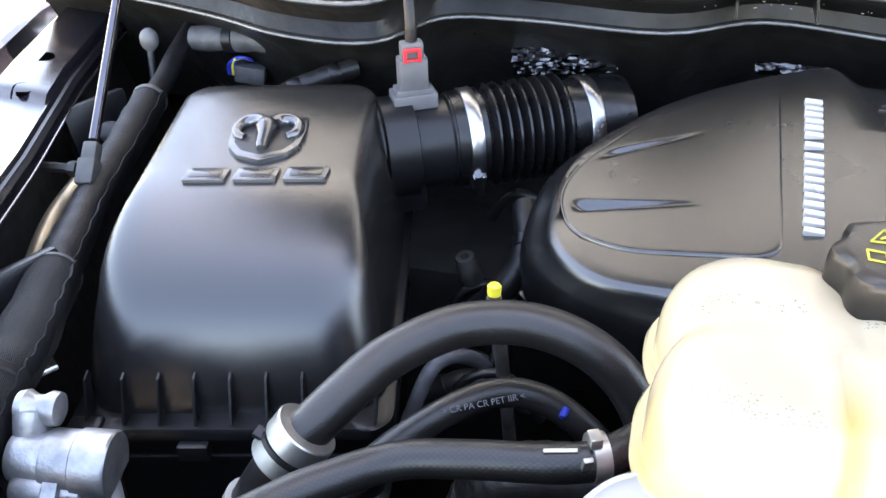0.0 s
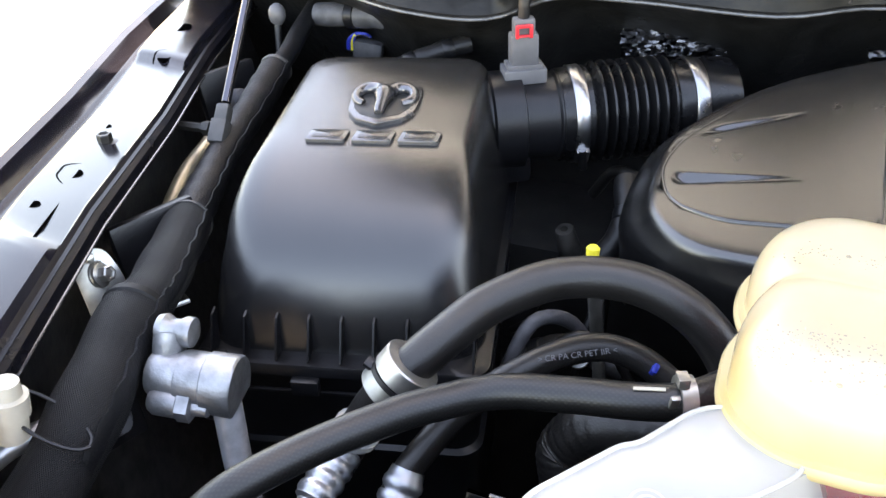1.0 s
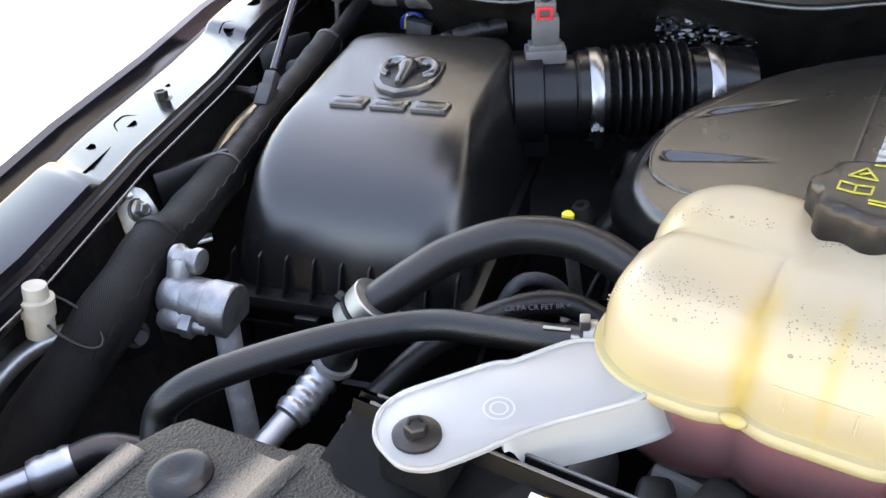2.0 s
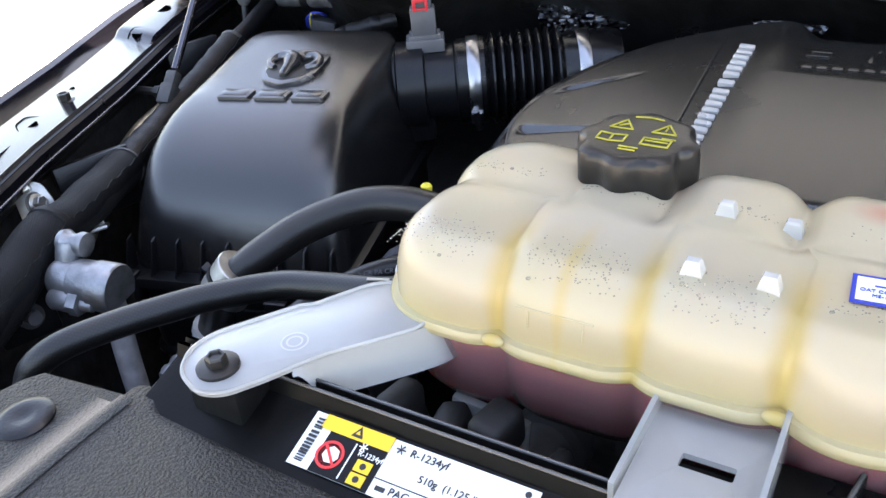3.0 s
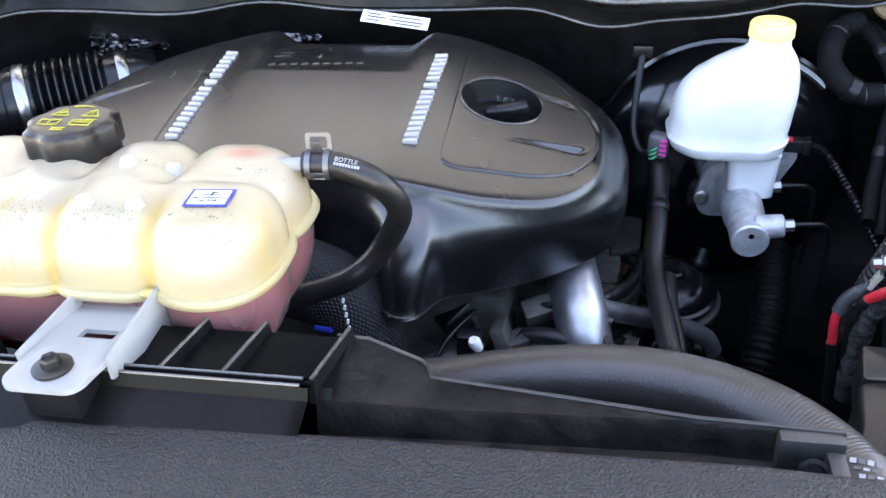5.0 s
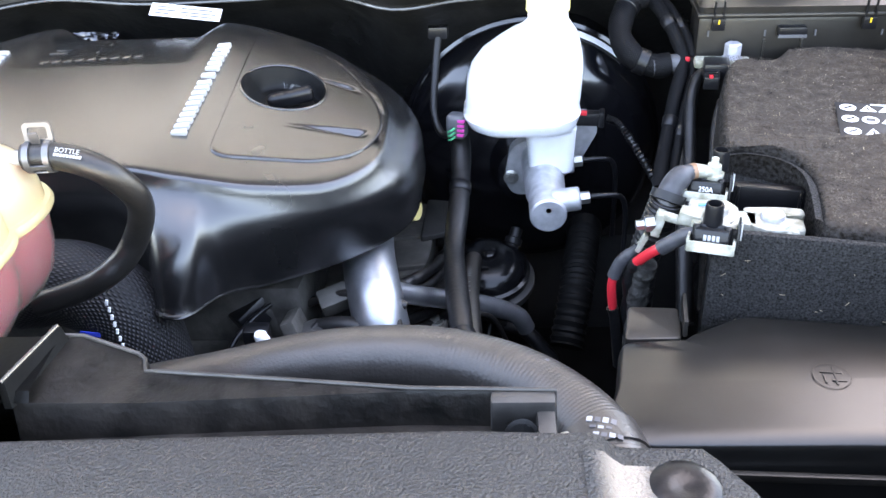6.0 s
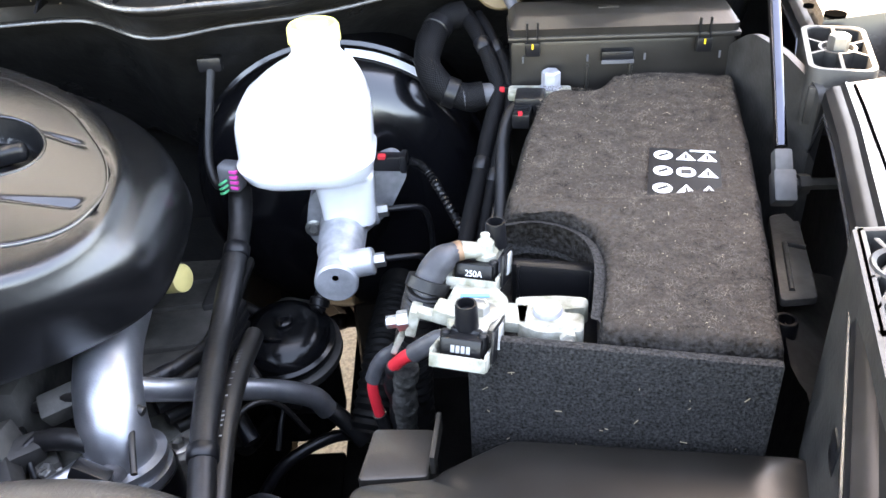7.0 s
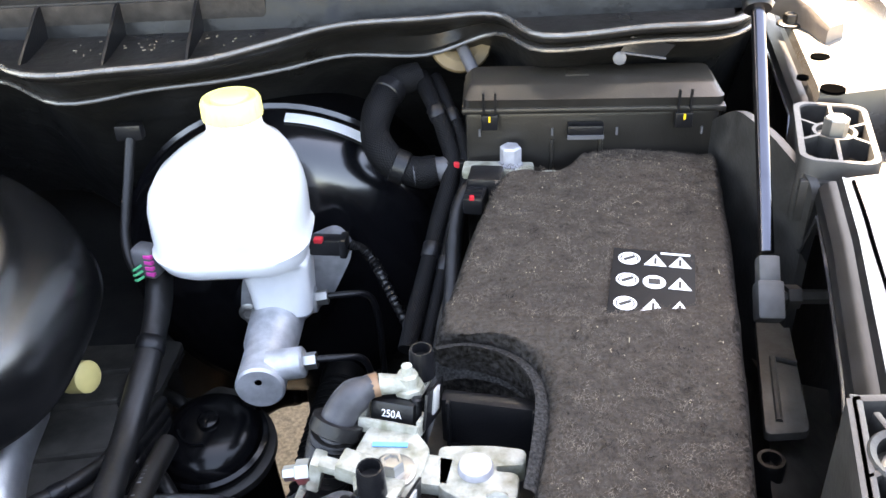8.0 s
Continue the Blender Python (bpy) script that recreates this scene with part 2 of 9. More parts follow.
M_GREYPL = mat("grey plastic", (0.085, 0.085, 0.092), 0.45, var=0.15, scale=60)
M_BADGE = mat("satin silver badge", (0.46, 0.46, 0.46), 0.3, metal=0.35, var=0.06)
M_EMBLEM = mat("smoked chrome", (0.13, 0.13, 0.135), 0.25, metal=0.85, var=0.1)
M_FELT = mat("dusty black felt", (0.017, 0.016, 0.0155), 0.95, var=0.97, scale=300, bump=1.0, bscale=330, bdist=0.0055, dust=0.45, dust_col=(0.135, 0.106, 0.082), spec=0.06)
M_FELTD = mat("black felt with light dust", (0.026, 0.0255, 0.025), 0.95, var=0.75, scale=620, bump=1.0, bscale=480, bdist=0.0026, dust=0.15, dust_col=(0.10, 0.085, 0.07), spec=0.08)
M_FIBRE = mat("dusty fibre", (0.098, 0.080, 0.064), 0.9, var=0.8, scale=90, col2=(0.003, 0.003, 0.003), spec=0.1)
M_STRAW = mat("dull straw", (0.26, 0.21, 0.14), 0.7, var=0.4, scale=200)
M_LEAD = mat("grey lead", (0.38, 0.38, 0.41), 0.5, metal=0.4, var=0.2, scale=120)
M_TERM = mat("pale corroded terminal", (0.36, 0.355, 0.31), 0.5, metal=0.1, var=0.25, scale=110, col2=(0.17, 0.165, 0.115), bump=0.7, bscale=300)
M_SLEEVE = weave("braided black sleeve", (0.0075, 0.0075, 0.0085), 0.0012, light=2.0, spec=0.25)
M_SLEEVE2 = weave("coarse black mesh sleeve", (0.009, 0.009, 0.0105), 0.0030, light=4.0, spec=0.3)
M_BRAID = weave("braided black loom sleeve", (0.006, 0.006, 0.007), 0.0018, rough=0.62, light=1.5, bump=0.5, spec=0.14)
M_CLOTH = weave("cloth-marked black rubber", (0.010, 0.0095, 0.0095), 0.0022, rough=0.4, bump=0.10, light=1.1)
M_TAPE = mat("grey cloth tape", (0.055, 0.055, 0.060), 0.55, var=0.35, scale=80, bump=0.5, bscale=250)
M_LOOM = mat("taped black loom", (0.0065, 0.0065, 0.0072), 0.40, var=0.3, scale=70, bump=0.5, bscale=170, bdist=0.0010, dust=0.03, spec=0.34)
M_FOIL = mat("crinkled foil", (0.20, 0.20, 0.21), 0.26, metal=1.0, var=0.3, scale=60, bump=0.4, bscale=160, bdist=0.002)
M_TANPL = mat("pale tan plastic", (0.36, 0.33, 0.27), 0.5, var=0.12, scale=60)
M_CAST = mat("grey cast aluminium", (0.46, 0.47, 0.49), 0.45, metal=0.55, var=0.2, scale=90, bump=0.25, bscale=600)
M_ENGINE = mat("grimy cast metal", (0.062, 0.058, 0.052), 0.58, metal=0.3, var=0.6, scale=35, bump=0.8, bscale=120)
M_CASTD = mat("dull grimy cast aluminium", (0.20, 0.195, 0.175), 0.55, metal=0.5, var=0.5, scale=60, bump=0.6, bscale=200)
M_GROUND = mat("pale concrete ground", (0.62, 0.55, 0.46), 0.9, var=0.15, scale=3, bump=0.6, bscale=60)
M_DIRT = mat("tan gravel", (0.26, 0.18, 0.115), 0.95, var=0.4, scale=120, bump=1.0, bscale=200)
M_COPPER = mat("tarnished copper crimp", (0.26, 0.15, 0.09), 0.5, metal=0.4, var=0.2)
M_SOCKETG = mat("dull translucent grey plastic", (0.085, 0.085, 0.09), 0.45, var=0.3, scale=90)
M_TRAY = mat("dusty scuffed plastic", (0.030, 0.029, 0.028), 0.45, var=0.7, scale=90, bump=0.5, bscale=200, dust=0.25, spec=0.45)
M_CLIP = mat("dull zinc clip", (0.15, 0.15, 0.155), 0.45, metal=0.8, var=0.2, scale=90)
M_CUP = mat("matte black plastic", (0.0045, 0.0045, 0.0048), 0.5, var=0.2, scale=60, bump=0.2, bscale=600, spec=0.15)
M_SHRINK = mat("grey heat-shrink tube", (0.040, 0.040, 0.044), 0.42, var=0.3, scale=110, bump=0.3, bscale=300, spec=0.4)
M_TAPED = mat("dusty loose tape", (0.030, 0.029, 0.027), 0.7, var=0.8, scale=130, bump=1.0, bscale=170, bdist=0.003, spec=0.2)
M_LABELBLACK = mat("black label film", (0.006, 0.006, 0.007), 0.45, var=0.1, spec=0.15)


# ---- builders ----
def part(name, bm, material, parent=None, label="", smooth=40):
    me = bpy.data.meshes.new(name)
    bmesh.ops.recalc_face_normals(bm, faces=bm.faces)
    bm.to_mesh(me)
    bm.free()
    me.materials.append(material)
    if smooth:
        me.shade_smooth()
        me.set_sharp_from_angle(angle=radians(smooth))
    ob = new(name, me)
    if parent:
        ob.parent = parent
        ob.matrix_parent_inverse = Matrix.Translation(-parent.location)
    if label:
        ob["label"] = label
    return ob


def thing(name, label, category, group="", kind="", at=(0, 0, 0)):
    ob = new(name)
    ob.empty_display_size = 0.02
    ob.location = at
    return tagged(ob, label, category, group, kind)


def add_box(bm, c, s, rot=(0, 0, 0), bev=0.0, seg=2):
    m = Matrix.LocRotScale(c, Euler([radians(a) for a in rot]), None) @ Matrix.Diagonal((*s, 1))
    vs = bmesh.ops.create_cube(bm, size=1, matrix=m)["verts"]
    if bev:
        es = {e for v in vs for e in v.link_edges}
        bmesh.ops.bevel(bm, geom=list(es), offset=bev, segments=seg, affect="EDGES", profile=0.6)
    return vs


def box(c, s, rot=(0, 0, 0), bev=0.0, seg=2):
    bm = bmesh.new()
    add_box(bm, c, s, rot, bev, seg)
    return bm


def loft(bm, rings, closed=True, cap0=True, cap1=True):
    """Skins rings of points, each with the same count."""
    vr = [[bm.verts.new(p) for p in r] for r in rings]
    n = len(rings[0])
    for a, b in zip(vr, vr[1:]):
        for i in range(n if closed else n - 1):
            j = (i + 1) % n
            bm.faces.new((a[i], a[j], b[j], b[i]))
    if cap0 and closed:
        bm.faces.new(list(reversed(vr[0])))
    if cap1 and closed:
        bm.faces.new(vr[-1])
    return vr


def curve(pts, n=8):
    """A Catmull-Rom line through the points, n steps a span."""
    P = [Vector(p) for p in pts]
    P = [P[0] * 2 - P[1]] + P + [P[-1] * 2 - P[-2]]
    out = []
    for i in range(1, len(P) - 2):
        for k in range(n):
            t = k / n
            a, b, c, d = P[i - 1], P[i], P[i + 1], P[i + 2]
            out.append(0.5 * (2 * b + (c - a) * t + (2 * a - 5 * b + 4 * c - d) * t * t + (3 * b - a - 3 * c + d) * t ** 3))
    out.append(P[-2])
    return out


def sweep(bm, line, radius, n=16, cap=True):
    """A round tube along a line; radius is a number or a function of 0..1."""
    L = [Vector(p) for p in line]
    tang = [(L[min(i + 1, len(L) - 1)] - L[max(i - 1, 0)]).normalized() for i in range(len(L))]
    up = Vector((0, 0, 1)) if abs(tang[0].z) < 0.9 else Vector((0, 1, 0))
    side = tang[0].cross(up).normalized()
    rings = []
    for i, (p, t) in enumerate(zip(L, tang)):
        side = (side - t * side.dot(t)).normalized()
        top = side.cross(t)
        r = radius(i / (len(L) - 1)) if callable(radius) else radius
        rings.append([p + (side * math.cos(a) + top * math.sin(a)) * r for a in (2 * math.pi * k / n for k in range(n))])
    first = len(bm.faces)
    loft(bm, rings, cap0=cap, cap1=cap)
    # texture coordinates in metres round and along the tube
    bm.faces.ensure_lookup_table()
    uv = bm.loops.layers.uv.verify()
    run = [0.0]
    for p, q in zip(L, L[1:]):
        run.append(run[-1] + (q - p).length)
    r0 = radius(0.5) if callable(radius) else radius
    w = 2 * math.pi * r0 / n
    for i in range(len(L) - 1):
        for k in range(n):
            lo = bm.faces[first + i * n + k].loops
            for lp_, c in zip(lo, ((k, i), (k + 1, i), (k + 1, i + 1), (k, i + 1))):
                lp_[uv].uv = (c[0] * w, run[c[1]])


def tube(pts, radius, n=16, steps=8):
    bm = bmesh.new()
    sweep(bm, curve(pts, steps), radius, n)
    return bm


def lathe(bm, profile, origin, axis, n=32):
    """Turns a profile of (distance along the axis, radius) about the axis."""
    o, a = Vector(origin), Vector(axis).normalized()
    s = a.orthogonal().normalized()
    u = a.cross(s)
    rings = [[o + a * d + (s * math.cos(2 * math.pi * k / n) + u * math.sin(2 * math.pi * k / n)) * r for k in range(n)] for d, r in profile]
    loft(bm, rings)


def annulus(r1, r0, z=0.0008, n=28):
    """A flat ring."""
    bm = bmesh.new()
    a, b = ([bm.verts.new((r * math.cos(2 * math.pi * k / n), r * math.sin(2 * math.pi * k / n), z)) for k in range(n)] for r in (r1, r0))
    for k in range(n):
        j = (k + 1) % n
        bm.faces.new((a[k], a[j], b[j], b[k]))
    return bm


def turned(profile, origin, axis, n=32):
    bm = bmesh.new()
    lathe(bm, profile, origin, axis, n)
    return bm


def rrect(hx, hy, r, n=6):
    """A rounded rectangle about 0, 0, counter-clockwise."""
    r = min(r, hx, hy)
    out = []
    for cx, cy, a0 in ((hx - r, hy - r, 0), (-hx + r, hy - r, 90), (-hx + r, -hy + r, 180), (hx - r, -hy + r, 270)):
        for k in range(n + 1):
            a = radians(a0 + 90 * k / n)
            out.append((cx + r * math.cos(a), cy + r * math.sin(a)))
    return out


def prism(outline, z0, z1, bev=0.0, m=None):
    """An upright slab with the given outline and a rolled top edge."""
    bm = bmesh.new()
    cx, cy = sum(p[0] for p in outline) / len(outline), sum(p[1] for p in outline) / len(outline)
    def ring(z, d):
        r = []
        for x, y in outline:
            k = math.hypot(x - cx, y - cy) or 1
            r.append((x - (x - cx) / k * d, y - (y - cy) / k * d, z))
        return r
    rings = [ring(z0, 0), ring(z1 - bev, 0)] + ([ring(z1 - bev * 0.3, bev * 0.3), ring(z1, bev)] if bev else [])
    if not bev:
        rings = [ring(z0, 0), ring(z1, 0)]
    loft(bm, rings)
    if m:
        bmesh.ops.transform(bm, matrix=m, verts=bm.verts)
    return bm


def hexbolt(name, origin, axis, hexw, material, parent, flange=None, h=0.006):
    bm = bmesh.new()
    f = flange or hexw * 0.78
    lathe(bm, [(0, f), (0.0018, f), (0.0026, f * 0.8), (0.0027, 0.001)], origin, axis, 24)
    lathe(bm, [(0.002, hexw / 2), (h - 0.001, hexw / 2), (h, hexw / 2 * 0.88), (h, hexw * 0.33), (h - 0.0012, hexw * 0.28)], origin, axis, 6)
    return part(name, bm, material, parent, smooth=30)


def screen(m, w, h, z=0.0):
    """A flat rectangle in the plane of m, w by h, lifted by z."""
    bm = bmesh.new()
    add_box(bm, (0, 0, z), (w, h, 0.0006))
    bmesh.ops.transform(bm, matrix=m, verts=bm.verts)
    return bm


def text_part(name, body, m, size, material, parent, depth=0.0002, align="LEFT"):
    cu = bpy.data.curves.new(name, "FONT")
    cu.body, cu.size, cu.extrude, cu.align_x = body, size, depth, align
    tmp = bpy.data.objects.new(name, cu)
    me = bpy.data.meshes.new_from_object(tmp)
    bpy.data.objects.remove(tmp)
    me.transform(m)
    me.materials.clear()
    me.materials.append(material)
    ob = new(name, me)
    ob.parent = parent
    ob.matrix_parent_inverse = Matrix.Translation(-parent.location)
    return ob


def smoothstep(a, b, x):
    t = min(1, max(0, (x - a) / (b - a)))
    return t * t * (3 - 2 * t)


def round_poly(pts, r=0.01, n=4):
    """Rounds the corners of a polygon."""
    out = []
    for i, p in enumerate(pts):
        a, b, c = Vector(pts[i - 1]), Vector(p), Vector(pts[(i + 1) % len(pts)])
        d1, d2 = (a - b), (c - b)
        q = min(r, d1.length * 0.45, d2.length * 0.45)
        s, e = b + d1.normalized() * q, b + d2.normalized() * q
        for k in range(n + 1):
            t = k / n
            v = s * (1 - t) ** 2 + b * 2 * t * (1 - t) + e * t * t
            out.append((v.x, v.y))
    return out


def dense(pts, step=0.02):
    out = []
    for i, p in enumerate(pts):
        a, b = Vector(p), Vector(pts[(i + 1) % len(pts)])
        k = max(1, int((b - a).length / step))
        out += [tuple(a.lerp(b, j / k)) for j in range(k)]
    return out


# ---- the setting: ground, fenders, cowl, hood ----
def ground_sheet():
    bm = bmesh.new()
    bmesh.ops.create_grid(bm, x_segments=8, y_segments=8, size=150)
    return tagged(part("ground", bm, M_GROUND, smooth=0), "pale sunlit concrete ground under the truck", "ground", kind="structure")


ground_sheet()


def gravel_patch():
    bm = bmesh.new()
    bmesh.ops.create_grid(bm, x_segments=40, y_segments=60, size=1)
    for v in bm.verts:
        v.co = (v.co.x * 1.0, 1.3 + v.co.y * 2.6, 0.006 + 0.004 * noise.noise(Vector((v.co.x * 30, v.co.y * 60, 0))))
    return tagged(part("ground_gravel", bm, M_DIRT), "tan gravel patch under the truck", "ground", kind="structure")


gravel_patch()

# the inner edge of each fender rail, from the front backwards: y, distance from the middle
RAIL = [(-0.30, 0.50), (0.0, 0.565), (0.20, 0.632), (0.36, 0.705), (0.52, 0.765), (0.68, 0.835), (0.85, 0.895), (1.05, 0.93)]


RAIL_D = [(-0.30, 0.48), (0.0, 0.555), (0.20, 0.622), (0.40, 0.712), (0.52, 0.750), (0.60, 0.772), (0.70, 0.796), (0.85, 0.828), (1.05, 0.87)]


def rail_x(y, side=-1):
    table = RAIL_D if side > 0 else RAIL
    for (y0, x0), (y1, x1) in zip(table, table[1:]):
        if y <= y1:
            return x0 + (x1 - x0) * (y - y0) / (y1 - y0)
    return table[-1][1]


def strip(bm, ys, section):
    """Skins an open section, given at each y, along the rail."""
    loft(bm, [[(x, y, z) for x, z in section(y)] for y in ys], closed=False)


M_LIPG = mat("black painted lip", (0.004, 0.004, 0.006), 0.30, var=0.2, scale=40, spec=0.12)
M_LIPD = mat("dull dusty black paint", (0.007, 0.007, 0.0075), 0.40, var=0.5, scale=60, dust=0.010, spec=0.2)


M_EDGE = mat("glossy rolled edge", (0.02, 0.02, 0.022), 0.12, var=0.1, spec=0.9)


def fender(name, s, z, label):
    t = thing(name, label, "fender", at=(s * 0.9, 0.4, 0), kind="structure")
    ys = [-0.30 + 1.35 * k / 135 for k in range(136)]
    step = lambda y: 0.007 * smoothstep(0.605, 0.625, y) - 0.007 * smoothstep(0.295, 0.315, y) + 0.007
    # lowered under the plastic brace
    dip = lambda y: 0.050 * (smoothstep(0.592, 0.602, y) - smoothstep(0.700, 0.712, y)) if s > 0 else 0.0
    bm = bmesh.new()
    # rail top: hanging inner wall, rolled edge, shallow channel, raised strip, outer gutter
    def sec(y):
        x = rail_x(y, s)
        h = z + step(y) - 0.007 - dip(y)
        e = 0.011 if s > 0 else 0.013
        q = z - dip(y)
        p = [(x + 0.006, q - 0.022), (x, q - 0.012), (x + 0.001, q - 0.003), (x + 0.005, q), (x + 0.018 - e, q + 0.001), (x + 0.022 - e, q + 0.001),
             (x + 0.025 - e, q + 0.004), (x + 0.028 - e, h + 0.010), (x + 0.070, h + 0.0145), (x + 0.075, h + 0.0125), (x + 0.079, z - 0.008), (x + 0.105, z - 0.010), (x + 0.112, z - 0.004), (x + 0.116, z + 0.004), (x + 0.124, z + 0.007), (x + 0.131, z + 0.003), (x + 0.134, z - 0.010)]
        return [(s * a, b) for a, b in p]
    strip(bm, ys, lambda y: sec(y)[:7])
    part("rail_lip", bm, M_LIPD if s > 0 else M_LIPG, t, "dull black rolled inner lip" if s > 0 else "gloss black rolled inner lip")
    bm = bmesh.new()
    sweep(bm, [Vector((sec(y)[1][0] - 0.0005 * s, y, sec(y)[1][1])) for y in ys[::3]], 0.0013, 8)
    part("lip_edge", bm, M_EDGE, t, "bright rolled edge")
    bm = bmesh.new()
    strip(bm, ys, lambda y: sec(y)[6:])
    part("rail", bm, M_PAINTD if s > 0 else M_PAINT, t, "gloss black painted inner rail")
    bm = bmesh.new()
    def skin(y):
        x = rail_x(y, s) + 0.134
        p = [(x, z - 0.010), (x + 0.008, z - 0.004), (x + 0.022, z - 0.010), (x + 0.045, z - 0.04), (x + 0.075, z - 0.14), (x + 0.09, z - 0.36), (x + 0.07, z - 0.60)]
        return [(s * a, b) for a, b in p]
    strip(bm, ys, skin)
    part("outer_skin", bm, M_PAINT, t, "gloss black outer skin")
    return t


fender_l = fender("fender_passenger", -1, 1.050, "gloss black fender with a stamped and bolted inner rail")
fender_r = fender("fender_driver", 1, 1.092, "gloss black fender with a dusty bolted inner rail")


def rail_detail(t, s, z, bolts, holes, jogs):
    """Bolts, holes and a pressed groove along a rail; black discs paint hole shade."""
    low = lambda y: 0.007 * (smoothstep(0.605, 0.625, y) - smoothstep(0.295, 0.315, y)) + (0.0015 if s > 0 else 0.0)
    for y, d in bolts:
        hexbolt("rail_bolt", (s * (rail_x(y, s) + d), y, z + low(y) + 0.009), (0, 0, 1), 0.013, M_BOLT, t, 0.0115, 0.010)
    for y, d, r in holes:
        zz = z + low(y) + 0.0093 + 0.107 * (d - 0.028) if d < 0.075 else z - 0.0096
        o = (s * (rail_x(y, s) + d), y, zz)
        part("hole_shade", turned([(-0.001, r), (0.0012, r * 0.99), (0.0012, 0.0004)], o, (0, 0, 1), 28), M_HOLE, t)
    line = []
    for y, d in jogs:
        line.append((s * (rail_x(y, s) + d), y, z + low(y) + 0.0094 + 0.107 * (d - 0.028)))
    bm = bmesh.new()
    sweep(bm, curve(line, 5), 0.0013, 8)
    part("groove", bm, M_HOLE, t, "black pressed groove")


rail_detail(fender_l, -1, 1.050, [(0.452, 0.040)], [(0.395, 0.044, 0.0075), (0.62, 0.040, 0.007), (0.345, 0.056, 0.005), (0.70, 0.048, 0.013), (0.475, 0.050, 0.004)],
            [(0.20, 0.036), (0.36, 0.036), (0.372, 0.037), (0.385, 0.055), (0.395, 0.0575), (0.405, 0.055), (0.418, 0.034), (0.43, 0.033), (0.58, 0.034), (0.596, 0.035), (0.608, 0.050), (0.62, 0.052), (0.632, 0.050), (0.645, 0.033), (0.66, 0.033), (0.80, 0.034), (0.90, 0.036)])
rail_detail(fender_r, 1, 1.092, [(0.862, 0.016)], [(0.778, 0.028, 0.0075), (0.712, 0.026, 0.0090), (0.742, 0.009, 0.0045)],
            [(0.20, 0.022), (0.40, 0.0215), (0.52, 0.0210), (0.585, 0.0205)])


M_WALL = mat("scuffed dark panel", (0.026, 0.025, 0.024), 0.38, var=0.75, scale=70, bump=0.4, bscale=160, spec=0.45)


def inner_wall(name, s, z):
    """The wheelhouse panel below each rail."""
    bm = bmesh.new()
    ys = [-0.30 + 1.35 * k / 30 for k in range(31)]
    def sec(y):
        x = rail_x(y, s)
        return [(s * (x + 0.005), z - 0.020), (s * (x + 0.034), z - 0.045), (s * (x + 0.040), z - 0.18), (s * (x - 0.04), z - 0.40), (s * (x - 0.12), z - 0.52), (s * (x - 0.14), z - 0.75)]
    strip(bm, ys, sec)
    ob = part(name, bm, M_WALL)
    return tagged(ob, "scuffed dark wheelhouse panel of the engine bay", "wall", kind="structure")


inner_wall("wall_passenger", -1, 1.05)
inner_wall("wall_driver", 1, 1.09)


def firewall():
    bm = bmesh.new()
    add_box(bm, (0, 1.02, 0.845), (2.02, 0.04, 0.53), bev=0.01)
    add_box(bm, (-0.335, 0.93, 0.62), (1.17, 0.2, 0.30), bev=0.03)
    add_box(bm, (0.655, 0.93, 0.62), (0.57, 0.2, 0.30), bev=0.03)
    return tagged(part("wall_firewall", bm, M_DARK), "dark insulated firewall behind the engine", "wall", kind="structure")


firewall()


def cab_floor():
    """Underside of the cab, which shades the ground behind the engine."""
    bm = box((0, 1.80, 0.56), (1.75, 1.5, 0.04), bev=0.01)
    return tagged(part("floor_cab", bm, M_GRIME), "dark underside of the cab behind the firewall", "floor", kind="structure")


cab_floor()


def front_wall():
    bm = bmesh.new()
    add_box(bm, (0.01, 0.03, 0.74), (1.15, 0.05, 0.60), bev=0.01)
    return tagged(part("wall_radiator", bm, M_DARK), "dark radiator pack below the upper support", "wall", kind="structure")


front_wall()


def underbody():
    """Frame and splash shields, open only beside the steering bowl."""
    t = thing("floor_splash_shield", "dark splash shield under the engine", "floor", at=(0, 0.5, 0.6), kind="structure")
    for x0, x1, y0, y1 in ((-0.95, 0.296, 0.0, 1.05), (0.360, 0.95, 0.0, 1.05), (0.296, 0.360, 0.0, 0.715)):
        part("shield_sheet", box(((x0 + x1) / 2, (y0 + y1) / 2, 0.60), (x1 - x0, y1 - y0, 0.03), bev=0.004), M_GRIME, t)
    return t


underbody()

# front line of the cowl: x, y of the upper lip and of the lower lip
COWL = [(-0.99, 0.80, 0.81), (-0.86, 0.79, 0.80), (-0.72, 0.75, 0.76), (-0.62, 0.71, 0.72), (-0.53, 0.71, 0.72), (-0.485, 0.79, 0.80), (-0.40, 0.80, 0.81), (-0.27, 0.78, 0.80), (-0.18, 0.83, 0.85),
        (-0.06, 0.80, 0.82), (0.05, 0.80, 0.82), (0.155, 0.79, 0.825), (0.235, 0.722, 0.764), (0.30, 0.724, 0.785), (0.36, 0.735, 0.80), (0.405, 0.767, 0.82), (0.457, 0.806, 0.848),
        (0.526, 0.813, 0.84), (0.585, 0.816, 0.835), (0.618, 0.757, 0.80), (0.70, 0.768, 0.82), (0.77, 0.775, 0.83), (0.825, 0.85, 0.875)]


# Grey base that paints the bright specular line along black edges.
M_BLACKP = mat("grey edge highlight", (0.060, 0.058, 0.056), 0.25, var=0.35, scale=60, spec=0.9)


